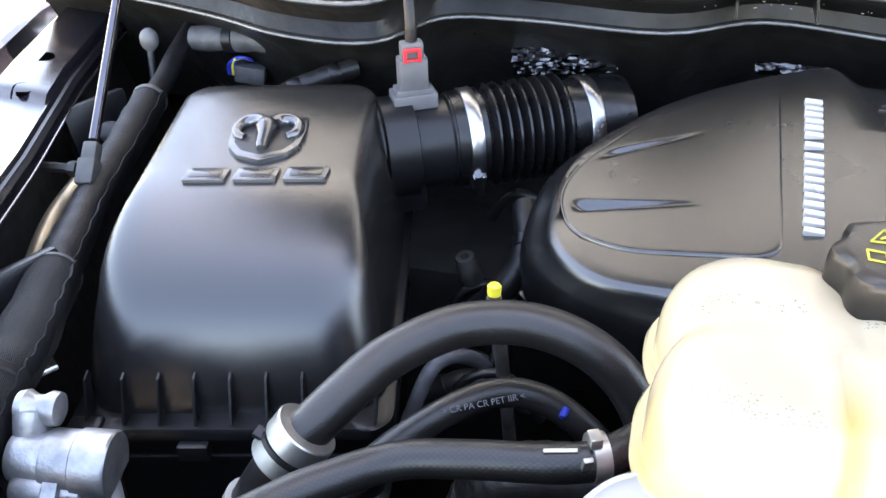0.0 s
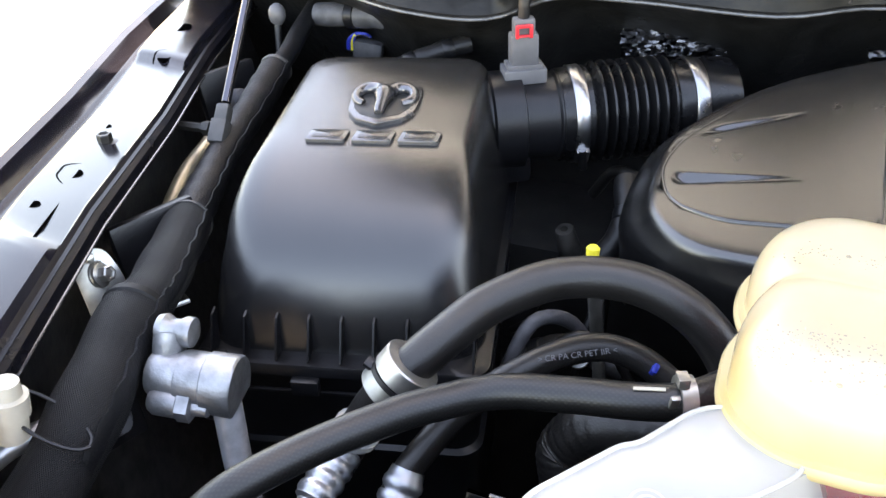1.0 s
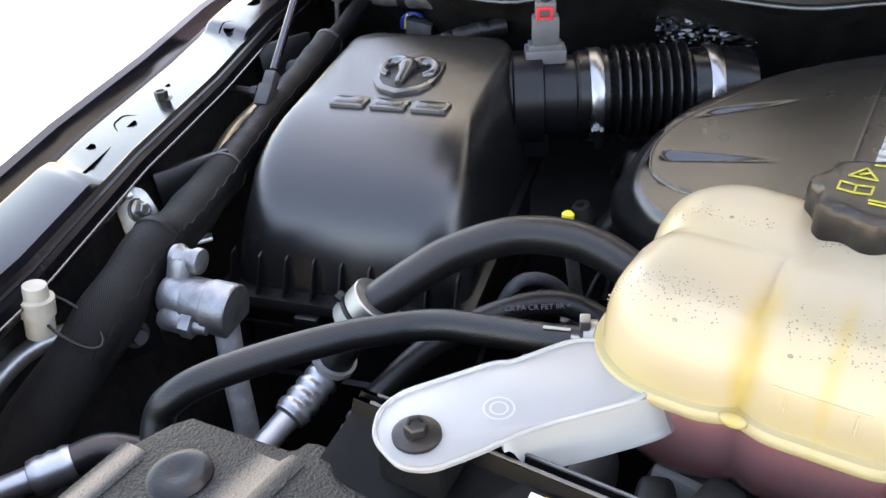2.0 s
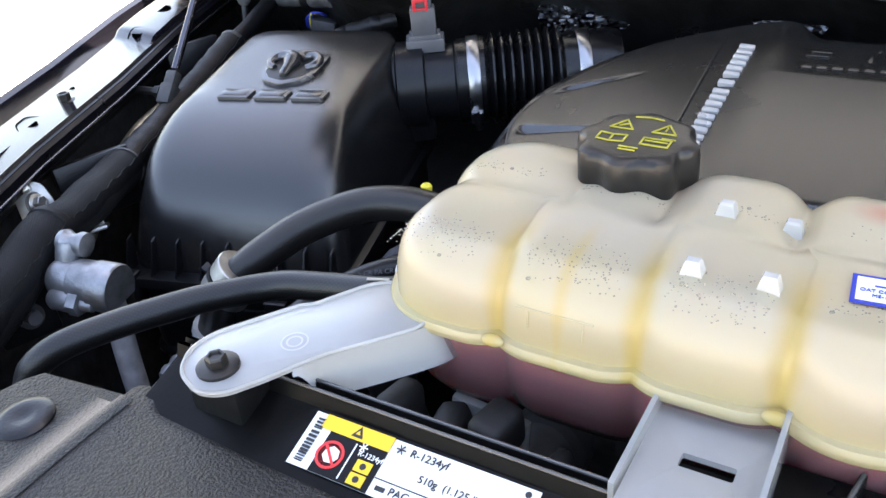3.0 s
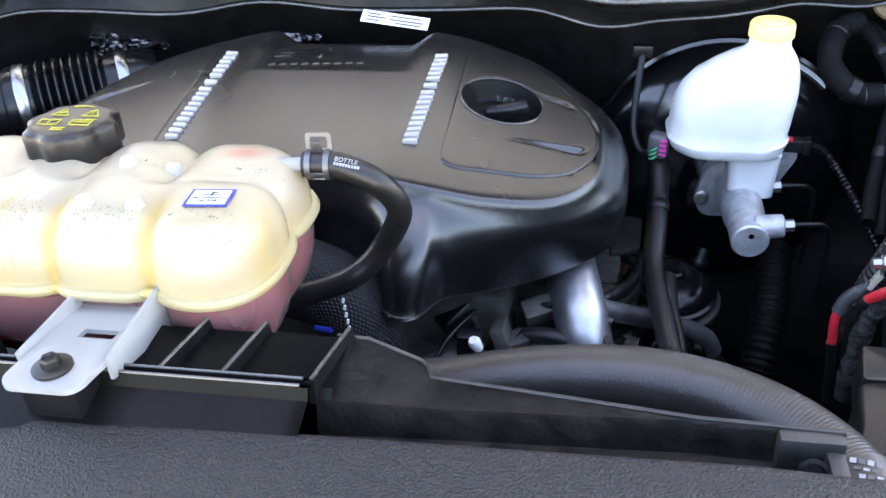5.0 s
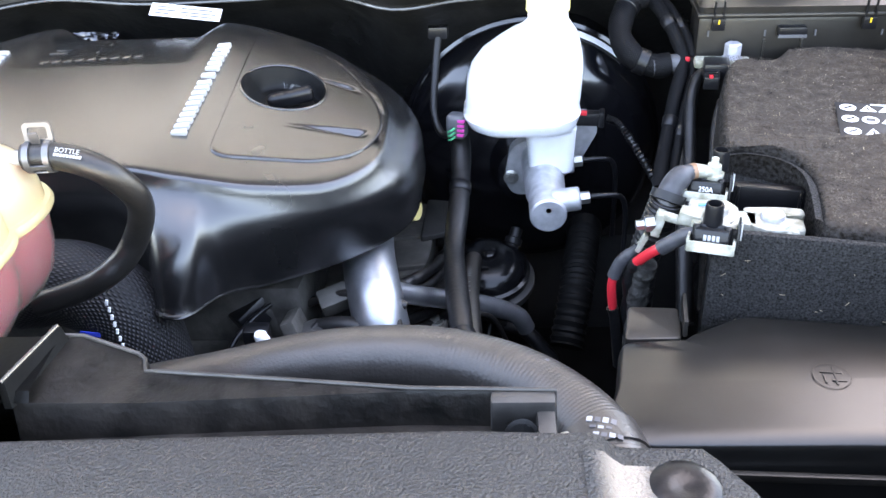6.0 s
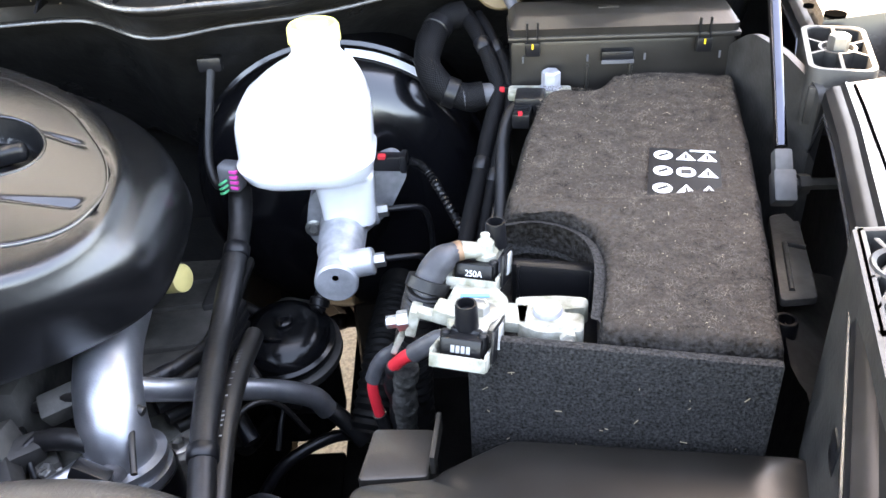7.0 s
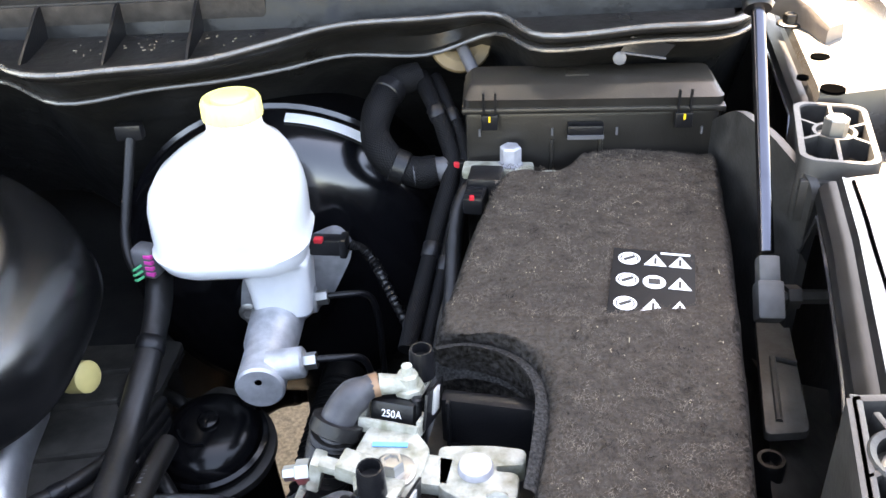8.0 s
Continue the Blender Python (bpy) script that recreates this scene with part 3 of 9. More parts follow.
def cowl():
    t = thing("cowl", "black plastic cowl tray with a wavy sealed front lip", "cowl", at=(0, 0.9, 0.7), kind="structure")
    up = curve([(x, a, 1.135) for x, a, b in COWL], 5)
    join = lambda x: smoothstep(0.535, 0.605, x)
    lo = curve([(x, b + (a + 0.004 - b) * join(x), 1.097 + 0.027 * join(x)) for x, a, b in COWL], 5)
    bm = bmesh.new()
    rows = []
    for u, l in zip(up, lo):
        rows.append([l + Vector((0, 0.10, -0.16)), l + Vector((0, 0.035, -0.03)), l + Vector((0, 0.004, -0.003)), l, l + Vector((0, -0.001, 0.003)), l + Vector((0, 0.003, 0.004)),
                     u * 0.5 + l * 0.5 + Vector((0, 0.016, -0.002)), u + Vector((0, 0.012, -0.008)), u + Vector((0, 0.0, -0.002)), u + Vector((0, -0.002, 0.002)), u + Vector((0, 0.002, 0.004)), u + Vector((0, 0.008, 0.003)),
                     u + Vector((0, 0.016, -0.010)), Vector((u.x, max(u.y + 0.05, 0.80), 1.118)), Vector((u.x, 0.855, 1.122)), Vector((u.x, 0.862, 1.150)), Vector((u.x, 0.95, 1.175)), Vector((u.x, 1.10, 1.19))])
    loft(bm, rows, closed=False)
    part("tray", bm, mat("cowl plastic", (0.009, 0.009, 0.009), 0.34, var=0.4, scale=40, dust=0.035, bump=0.5, bscale=70, bdist=0.002, spec=0.20, rvar=0.2), t, "black cowl panel with a rubber lip")
    bm = bmesh.new()
    sweep(bm, [p + Vector((0, -0.001, 0.001)) for p in lo], 0.0019, 8)
    part("lip_bead", bm, M_BLACKP, t, "grey bead painting the lip's highlight")
    bm = bmesh.new()
    sweep(bm, [p + Vector((0, -0.0015, 0.003)) for p in up], 0.0022, 8)
    part("upper_bead", bm, M_BLACKP, t, "grey bead painting the lip's highlight")
    # upright ribs in the tray
    for k in range(9):
        x = 0.333 - 0.068 * k
        bm = bmesh.new()
        loft(bm, [[(x + d, 0.789, 1.1185), (x + d, 0.857, 1.1185), (x + d, 0.857, 1.150), (x + d, 0.850, 1.149)] for d in (-0.0012, 0.0012)])
        part("rib", bm, M_BLACK, t)
    bm = box((0.04, 0.8605, 1.134), (0.70, 0.006, 0.030), bev=0.003)
    part("grille_wall", bm, mat("brown dusty plastic", (0.030, 0.026, 0.0225), 0.75, var=0.4, scale=70, bump=0.6, bscale=260, spec=0.15), t, "brown dusty upright panel")
    rnd = random.Random(8)
    bm = bmesh.new()
    for k in range(90):
        x, y = rnd.uniform(-0.25, 0.40), rnd.uniform(0.805, 0.850)
        L = rnd.uniform(0.0008, 0.0035)
        add_box(bm, (x, y, 1.1215), (L, 0.0006, 0.0006), (0, 0, rnd.uniform(0, 180)))
    tagged(part("leaf_litter", bm, M_STRAW, t, smooth=0), kind="stuff")
    return t


cowl()


def hood():
    t = thing("hood", "raised black hood with an added pale pad", "hood", at=(0, 1.0, 1.13), kind="structure")
    a = radians(70)
    o = Vector((0, 1.02, 1.15))
    d = Vector((0, -math.cos(a), math.sin(a)))
    n = Vector((0, -math.sin(a), -math.cos(a)))
    bm = bmesh.new()
    for i, (off, th) in enumerate(((-0.03, 0.006), (0.0, 0.006))):
        rings = []
        for k in range(13):
            u = k / 12
            w = 0.86 - 0.10 * u ** 2
            row = []
            for j in range(13):
                v = j / 6 - 1
                row.append(o + d * (1.22 * u) + n * (off - 0.03 * (1 - v * v)) + Vector((v * w, 0, 0)))
            rings.append(row)
        loft(bm, rings, closed=False)
        part("outer_panel" if i == 0 else "inner_panel", bm, M_PAINT if i == 0 else mat("black hood felt", (0.012, 0.012, 0.012), 0.95, var=0.3, scale=60, bump=0.5, bscale=200, spec=0.04), t)
        bm = bmesh.new()
    # Unseen pale pad, its outline cut to place reflections on the covers below.
    loft(bm, [[o + d * (0.72 + y) + n * q + Vector((x, 0, 0)) for x, y in round_poly([(-0.80, -0.30), (-0.84, -0.37), (-0.845, -0.56), (-0.46, -0.55), (-0.39, -0.43), (-0.30, -0.45), (-0.22, -0.495), (0.0, -0.495), (0.04, -0.51), (0.12, -0.475), (0.30, -0.445), (0.84, -0.455), (0.84, -0.37), (0.80, -0.30)], 0.05, 5)] for q in (-0.02, 0.004, 0.010)])
    part("reflection_pad", bm, mat("pale pad for reflections", (0.76, 0.80, 0.82), 0.9, var=0.2, scale=30, bump=0.5, bscale=80), t, "added pale pad that shapes reflections")
    return t


hood()


# ---- upper radiator support and sight shield ----
def sight_shield():
    t = thing("radiator_shield", "textured black plastic sight shield over the radiator", "shield", at=(0.01, 0.0, 1.0))
    back = [(-0.438, 0.055), (-0.436, 0.118), (-0.424, 0.146), (-0.372, 0.152), (-0.332, 0.157), (-0.322, 0.142), (-0.26, 0.137), (-0.17, 0.135), (-0.075, 0.142), (-0.066, 0.150), (-0.03, 0.150), (0.02, 0.154), (0.10, 0.157), (0.20, 0.159), (0.32, 0.162), (0.372, 0.160), (0.402, 0.162), (0.440, 0.161), (0.461, 0.126), (0.472, 0.05)]
    def z(x, y):
        h = 1.076 - 0.0020 * smoothstep(0.10, 0.16, y) - 0.9 * max(0, 0.03 - y) ** 2 - 0.10 * max(0, -0.02 - y)
        for c in (-0.345, 0.385):
            h -= 0.012 * smoothstep(0, 0.015, (c - x) * (1 if c < 0 else -1))
        return h - 0.010 * smoothstep(-0.25, -0.33, x) * 0.2
    bm = bmesh.new()
    # grid sheet cut to the outline
    n = 150
    xs = [-0.44 + 0.915 * i / n for i in range(n + 1)]
    def yback(x):
        pb = sorted(back)
        for (x0, y0), (x1, y1) in zip(pb, pb[1:]):
            if x0 <= x <= x1 and x1 > x0:
                return y0 + (y1 - y0) * (x - x0) / (x1 - x0)
        return 0.055
    rings = []
    for x in xs:
        yb = yback(x)
        yf = -0.21 + 0.05 * (abs(x - 0.015) / 0.455) ** 2
        e = min(1, (0.4575 - abs(x - 0.017)) / 0.012)
        e = 0.008 * (1 - max(0, e)) ** 2
        row = [(x, yb, z(x, yb) - 0.028 - e), (x, yb + 0.0005, z(x, yb) - 0.004 - e), (x, yb - 0.0015, z(x, yb) - 0.001 - e), (x, yb - 0.005, z(x, yb) - e)]
        for k in range(1, 21):
            y = yb - 0.005 + (yf - yb) * k / 20
            row.append((x, y, z(x, y) - e))
        row.append((x, yf - 0.01, z(x, yf) - 0.09))
        rings.append(row)
    loft(bm, rings, closed=False)
    part("shield", bm, M_SHROUD, t, smooth=60)
    # raised edges beside the two lowered corners, sunlight painted into their colour
    for x0, x1, y1 in ((-0.378, -0.338, 0.146), (-0.4375, -0.420, 0.118), (0.379, 0.419, 0.150), (0.452, 0.471, 0.105)):
        bm = bmesh.new()
        rows = []
        for k in range(25):
            y = y1 - 0.004 - k * 0.010
            rows.append([(x0 + (x1 - x0) * j / 8, y, z(x0 + (x1 - x0) * j / 8, y) + 0.0006 + 0.0012 * math.sin(math.pi * j / 8)) for j in range(9)])
        loft(bm, rows, closed=False)
        part("edge_ridge", bm, M_SUNRIDGE, t, "raised edge with a painted sun streak")
    for x, y in ((-0.396, 0.112), (0.425, 0.133)):
        bm = turned([(-0.004, 0.0165), (0.0003, 0.0165), (0.0011, 0.0157), (0.0021, 0.011), (0.0019, 0.006), (0.0009, 0.003), (0.0009, 0.0005)], (x, y, z(x, y) + 0.0005), (0, -0.02, 1), 36)
        part("push_pin", bm, M_BLACK, t, "round black push pin")
    return t


sight_shield()


def support():
    """The black plastic beam that carries the coolant bottle and the refrigerant label."""
    t = thing("radiator_support", "black plastic upper radiator support with moulded ledges", "support", at=(0, 0.18, 0.8))
    def beam(name, xs, sec, label="", material=None):
        bm = bmesh.new()
        loft(bm, [[(x, y, z) for y, z in sec(x)] for x in xs], closed=False)
        bmesh.ops.solidify(bm, geom=bm.faces, thickness=0.002)
        return part(name, bm, material or M_BLACKG, t, label, smooth=35)
    lerp = lambda a, b, u: a + (b - a) * u
    # label deck with a double ridge behind it
    xs = [-0.335 + 0.42 * k / 40 for k in range(41)]
    beam("deck", xs, lambda x: [(y_, z_ - (0.05 * smoothstep(-0.285, -0.305, x) if y_ > 0.188 else 0)) for y_, z_ in [(0.10, 1.062), (0.135, 1.0690), (0.1735, 1.0795), (0.1750, 1.083), (0.1765, 1.0865), (0.1785, 1.0865), (0.1795, 1.0835), (0.1815, 1.0835), (0.1828, 1.086), (0.1848, 1.086), (0.1862, 1.081), (0.190, 1.060), (0.208, 1.034), (0.228, 1.022), (0.233, 1.00), (0.236, 0.94)]])
    # right part: two shallow trays with walls, then a tapering end
    beam("tray", [-0.03 + 0.125 * k / 10 for k in range(11)], lambda x: [(0.184, 1.072), (0.188, 1.077), (0.218, 1.0795), (0.230, 1.0800), (0.232, 1.076), (0.236, 1.03), (0.238, 0.95)])
    for x, w in ((0.004, 0.003), (0.042, 0.0035), (0.0945, 0.004)):
        bm = bmesh.new()
        loft(bm, [[(x - 0.010 + d, 0.182, 1.070), (x - 0.010 + d, 0.184, 1.086), (x + d, 0.231, 1.0865), (x + 0.001 + d, 0.236, 1.060)] for d in (-w / 2, w / 2)])
        part("web", bm, M_BLACKG, t)
    def table(rows, x):
        for (x0, v0), (x1, v1) in zip(rows, rows[1:]):
            if x <= x1:
                return v0 + (v1 - v0) * max(0, x - x0) / (x1 - x0)
        return rows[-1][1]
    EDGE = ((0.085, 0.2365), (0.104, 0.2380), (0.1415, 0.2290), (0.1450, 0.2150), (0.225, 0.2065), (0.295, 0.1985), (0.371, 0.1960))
    def tail(x):
        b = table(EDGE, x)
        r = min(table(((0.085, 0.186), (0.16, 0.1905), (0.295, 0.1965), (0.371, 0.1945)), x), b - 0.0012)
        zt = table(((0.085, 1.0765), (0.104, 1.0745), (0.1415, 1.0665), (0.15, 1.0675), (0.371, 1.0675)), x)
        zr = table(((0.085, 1.0705), (0.15, 1.0660), (0.371, 1.0668)), x)
        return [(0.10, 1.045), (0.150, 1.046), (r - 0.006, 1.048), (r - 0.0012, zr - 0.003), (r, zr), (b - 0.0008, zt), (b, zt - 0.0006), (b + 0.002, zt - 0.006), (b + 0.003, zt - 0.03), (b + 0.004, 0.95)]
    beam("end_beam", [0.085 + 0.286 * k / 60 for k in range(61)], tail, "mud-stained end of the beam", M_MUD)
    # moulded edges; the thin grey beads paint their highlights
    ends = [(0.085 + 0.286 * k / 60) for k in range(61)]
    bm = bmesh.new()
    sweep(bm, [(x, tail(x)[5][0] - 0.0004, tail(x)[5][1] + 0.0006) for x in ends], 0.0013, 8)
    part("edge_bead", bm, mat("worn moulded edge", (0.03, 0.027, 0.024), 0.38, var=0.4, scale=80, spec=0.45), t, "worn moulded edge")
    for y, q in ((0.1775, 1.0872), (0.1838, 1.0868)):
        bm = bmesh.new()
        sweep(bm, [(x, y, q) for x in (-0.325, -0.2, -0.1, 0.0, 0.08)], 0.0010, 8)
        part("edge_bead", bm, M_BLACKP, t)
    for x in (0.004, 0.042, 0.0945):
        bm = bmesh.new()
        sweep(bm, [(x - 0.010, 0.184, 1.0865), (x, 0.231, 1.0870)], 0.0011, 8)
        part("edge_bead", bm, M_BLACKP, t)
    # posts under the bottle's two ears
    for x, y in ((-0.286, 0.160), (-0.056, 0.1605)):
        bm = bmesh.new()
        add_box(bm, (x, y + 0.004, 1.078), (0.034, 0.026, 0.034), bev=0.003)
        part("mount_post", bm, M_BLACKG, t, "black mount block")
    bm = bmesh.new()
    rnd = random.Random(11)
    for k in range(4):
        w = rnd.uniform(0.012, 0.026)
        add_box(bm, (-0.232 + 0.034 * k + rnd.uniform(-0.006, 0.006), 0.226 + rnd.uniform(-0.006, 0.006), 1.026 + rnd.uniform(0, 0.012)), (w, 0.030, 0.028), (rnd.uniform(-12, 12), rnd.uniform(-15, 15), rnd.uniform(-20, 20)), bev=0.008, seg=3)
    tagged(part("moulded_lump", bm, M_DARK, t), kind="stuff")
    # dusty end block with a clip hole
    bm = bmesh.new()
    add_box(bm, (0.3535, 0.1905, 1.0560), (0.034, 0.010, 0.024), bev=0.003)
    add_box(bm, (0.3650, 0.1800, 1.0520), (0.010, 0.024, 0.020), bev=0.003)
    part("end_block", bm, M_BRACE, t, "dusty end block")
    part("clip_hole", turned([(0, 0.0095), (0.002, 0.0095), (0.002, 0.0070), (-0.001, 0.0065), (-0.001, 0.0003)], (0.3520, 0.1730, 1.0560), (0.1, -0.8, 0.6), 24), M_BLACKG, t)
    return t


M_MUD = mat("mud-stained black plastic", (0.018, 0.0155, 0.0135), 0.45, var=0.9, scale=38, col2=(0.004, 0.004, 0.004), bump=0.7, bscale=120, bdist=0.002, rvar=0.2, spec=0.35)
M_BLACKG = mat("shiny black plastic", (0.008, 0.008, 0.008), 0.30, var=0.3, scale=35, bump=0.1, bscale=300, dust=0.0, spec=0.20)
support()

# ---- air filter box ----
ABX = pose(-0.53, 0.38, 0, 0, 0, 15)


def air_box():
    t = thing("air_filter_box", "black grained plastic air filter box with an emblem", "air box", at=(-0.56, 0.53, 0.7))
    put = lambda bm: (bmesh.ops.transform(bm, matrix=ABX, verts=bm.verts), bm)[1]
    def ring(z, hu, v0, v1, r, tilt=0.0):
        cv, hv = (v0 + v1) / 2, (v1 - v0) / 2
        hu -= 0.005 if z > 0.94 and hu < 0.1145 else 0
        return [(0.0070 + x, cv + y, z + tilt * (cv + y - 0.12)) for x, y in rrect(hu, hv, r, 8)]
    bm = bmesh.new()
    P = [(0.942, 0.114, 0.000, 0.310, 0.030, 0), (0.956, 0.113, 0.003, 0.309, 0.032, 0), (0.975, 0.1115, 0.008, 0.308, 0.036, 0), (0.995, 0.109, 0.015, 0.307, 0.040, 0.0), (1.012, 0.106, 0.024, 0.306, 0.043, 0.01),
         (1.027, 0.1035, 0.036, 0.3055, 0.038, 0.02), (1.039, 0.1005, 0.051, 0.3045, 0.034, 0.03), (1.048, 0.0972, 0.068, 0.3035, 0.031, 0.04), (1.0545, 0.0936, 0.086, 0.302, 0.028, 0.05), (1.0585, 0.0895, 0.104, 0.2995, 0.025, 0.058), (1.0605, 0.084, 0.122, 0.295, 0.022, 0.06),
         (1.0615, 0.065, 0.140, 0.280, 0.018, 0.06), (1.0620, 0.030, 0.170, 0.250, 0.012, 0.06)]
    loft(bm, [ring(*p) for p in P])
    lid = part("lid", put(bm), M_LID, t, "domed grained lid", smooth=60)
    # gusset ribs along the lid's foot
    for k in range(9):
        u = -0.066 + 0.0252 * k if k < 8 else -0.092
        bm = bmesh.new()
        loft(bm, [[(u + d, -0.012, 0.947), (u + d, 0.006, 0.947), (u + d, 0.011, 0.978), (u + d, 0.003, 0.976)] for d in (-0.0008, 0.0008)])
        part("gusset", put(bm), M_BLACK, lid)
    bm = bmesh.new()
    loft(bm, [ring(z, 0.113 + d, -0.014 - d, 0.314 + d, 0.02) for z, d in ((0.935, 0.0), (0.936, 0.002), (0.944, 0.002), (0.946, 0.001), (0.946, -0.012))])
    part("rim", put(bm), M_BLACK, t)
    bm = bmesh.new()
    loft(bm, [ring(z, 0.107 - d, -0.006 + d, 0.305 - d, 0.02) for z, d in ((0.66, 0.012), (0.80, 0.006), (0.845, 0.004), (0.848, 0.0), (0.852, 0.0), (0.855, 0.004), (0.935, 0.002))])
    part("base", put(bm), M_BLACK, t, "lower half of the box")
    for u, w in ((-0.017, 0.022), (0.06, 0.022)):
        part("latch", put(box((u, -0.020, 0.930), (w, 0.008, 0.014), bev=0.002)), M_BLACK, t)
    part("rim_strip", put(box((0.012, -0.016, 0.921), (0.20, 0.003, 0.003), bev=0.001)), M_BLACK, t)
    part("hinge_block", put(box((-0.093, -0.014, 0.92), (0.024, 0.02, 0.06), bev=0.003)), M_BLACK, t)
    # shield-shaped emblem with three rounded lobes
    zt = lambda v: 1.0615 + 0.06 * (v - 0.12)
    em = Matrix.Translation((0.0125, 0.189, zt(0.189) + 0.0)) @ pose(0, 0, 0, 3.4, 0, 0)
    sh = [(-0.030, 0.034), (0.030, 0.034), (0.031, 0.012), (0.029, -0.012), (0.020, -0.026), (0.0, -0.035), (-0.020, -0.026), (-0.029, -0.012), (-0.031, 0.012)]
    bm = prism(round_poly(sh, 0.003), -0.001, 0.0045, 0.001, em)
    emblem = part("emblem", put(bm), M_EMBLEM, t, "smoked chrome shield emblem")
    bm = prism([(x * 0.84, y * 0.84 + 0.002) for x, y in round_poly(sh, 0.003)], 0.0045, 0.0050, 0.0002, em)
    part("field", put(bm), M_INK, emblem)
    bm = bmesh.new()
    for sx in (-1, 1):
        line = [(sx * (0.0140 + 0.0115 * math.cos(a)), 0.0105 + 0.0130 * math.sin(a), 0.0075 - 0.002 * k / 16) for k, a in enumerate(radians(165 - 15 * q) for q in range(17))]
        sweep(bm, line, lambda u: 0.0068 * (1 - 0.6 * u) + 0.0008, 12)
    lathe(bm, [(0, 0.0035), (0.004, 0.0050), (0.016, 0.0055), (0.026, 0.0088), (0.034, 0.0080), (0.040, 0.004)], (0, -0.0215, 0.0065), (0, 1, 0.10), 14)
    bmesh.ops.transform(bm, matrix=em, verts=bm.verts)
    part("relief", put(bm), M_EMBLEM, emblem)
    # name badge as three raised plain blocks
    for u in (-0.0245, 0.0145, 0.053):
        bm = prism([(x + 0.12 * y, y) for x, y in round_poly([(-0.0165, -0.0085), (0.0165, -0.0085), (0.0165, 0.0085), (-0.0165, 0.0085)], 0.002)], -0.001, 0.0028, 0.0006, Matrix.Translation((u, 0.137, zt(0.137))) @ pose(0, 0, 0, 3.4, 0, 0))
        b = part("badge_block", put(bm), M_EMBLEM, t, "raised grey badge block")
        bm = prism([(x + 0.12 * y, y) for x, y in round_poly([(-0.0125, -0.005), (0.0125, -0.005), (0.0125, 0.005), (-0.0125, 0.005)], 0.002)], 0.0026, 0.0034, 0.0002, Matrix.Translation((u, 0.137, zt(0.137))) @ pose(0, 0, 0, 3.4, 0, 0))
        part("badge_face", put(bm), M_LID, b)
    return t


air_box()


def intake():
    t = thing("intake_duct", "black ribbed rubber intake duct clamped to an air flow meter", "duct", at=(-0.4, 0.74, 0.98))
    a, b = Vector((-0.508, 0.664, 1.018)), Vector((-0.33, 0.768, 1.018))
    d = (b - a).normalized()
    L = (b - a).length
    part("meter_body", turned([(-0.03, 0.043), (0.0, 0.043), (0.002, 0.047), (0.03, 0.047), (0.032, 0.0405), (0.062, 0.0405), (0.064, 0.043), (0.078, 0.043)], a, d, 40), M_BLACK, t, "ribbed black meter housing")
    bm = bmesh.new()
    add_box(bm, a + d * 0.012 + Vector((0, 0, -0.02)), (0.05, 0.06, 0.07), (0, 0, 31), 0.006)
    part("meter_flange", bm, M_BLACK, t)
    prof = [(0.066, 0.0445), (0.094, 0.0455)]
    s = 0.098
    for k in range(8):
        prof += [(s, 0.041), (s + 0.0026, 0.045), (s + 0.0042, 0.0485), (s + 0.0062, 0.0485), (s + 0.0078, 0.045)]
        s += 0.0097
    prof += [(s + 0.002, 0.041), (s + 0.008, 0.0425), (s + 0.05, 0.0425), (s + 0.062, 0.040)]
    part("bellows", turned(prof, a, d, 48), M_BELLOWS, t, "black rubber bellows")
    for name, q, r in (("hose_clamp", 0.076, 0.0462), ("hose_clamp", s + 0.016, 0.0440)):
        c = part(name, turned([(q, r - 0.002), (q, r), (q + 0.001, r + 0.0008), (q + 0.012, r + 0.0008), (q + 0.013, r), (q + 0.013, r - 0.002)], a, d, 48), M_STEEL, t, "bright steel worm clamp")
        side = d.cross(Vector((0, 0, 1))).normalized()
        o = a + d * (q + 0.0065) + side * (r * 0.86) + Vector((0, 0, -r * 0.5))
        bm = bmesh.new()
        add_box(bm, o, (0.013, 0.012, 0.016), (25, 0, 31), 0.002)
        lathe(bm, [(-0.012, 0.004), (0.012, 0.004), (0.013, 0.003)], o + side * 0.004 + Vector((0, 0, -0.004)), Vector((0, 0.3, -1)), 12)
        part("clamp_screw", bm, M_STEEL, c)
    # plug on the meter
    top = a + d * 0.034 + Vector((0, 0, 0.040))
    bm = bmesh.new()
    add_box(bm, top + Vector((0, 0, 0.006)), (0.040, 0.026, 0.014), (0, 0, 31), 0.002)
    add_box(bm, top + Vector((0, 0, 0.014)), (0.033, 0.020, 0.006), (0, 0, 31), 0.001)
    part("sensor_seat", bm, M_GREYPL, t)
    plug = bmesh.new()
    add_box(plug, top + Vector((0, 0, 0.030)), (0.026, 0.018, 0.030), (0, 0, 31), 0.003)
    add_box(plug, top + Vector((0, 0, 0.050)), (0.020, 0.014, 0.018), (0, 0, 31), 0.003)
    pl = part("plug", plug, M_GREYPL, t, "grey sensor plug")
    bm = bmesh.new()
    q = top + Vector((0.004, -0.0095, 0.049))
    for sx, sz, w, h in ((0, 0.005, 0.013, 0.003), (0, -0.004, 0.013, 0.002), (-0.0055, 0, 0.003, 0.012), (0.0055, 0, 0.003, 0.012)):
        add_box(bm, q + Vector((sx, sx * 0.6, sz)), (w, 0.003, h), (0, 0, 31), 0.0005)
    part("locking_tab", bm, M_RED, pl, "red locking tab")
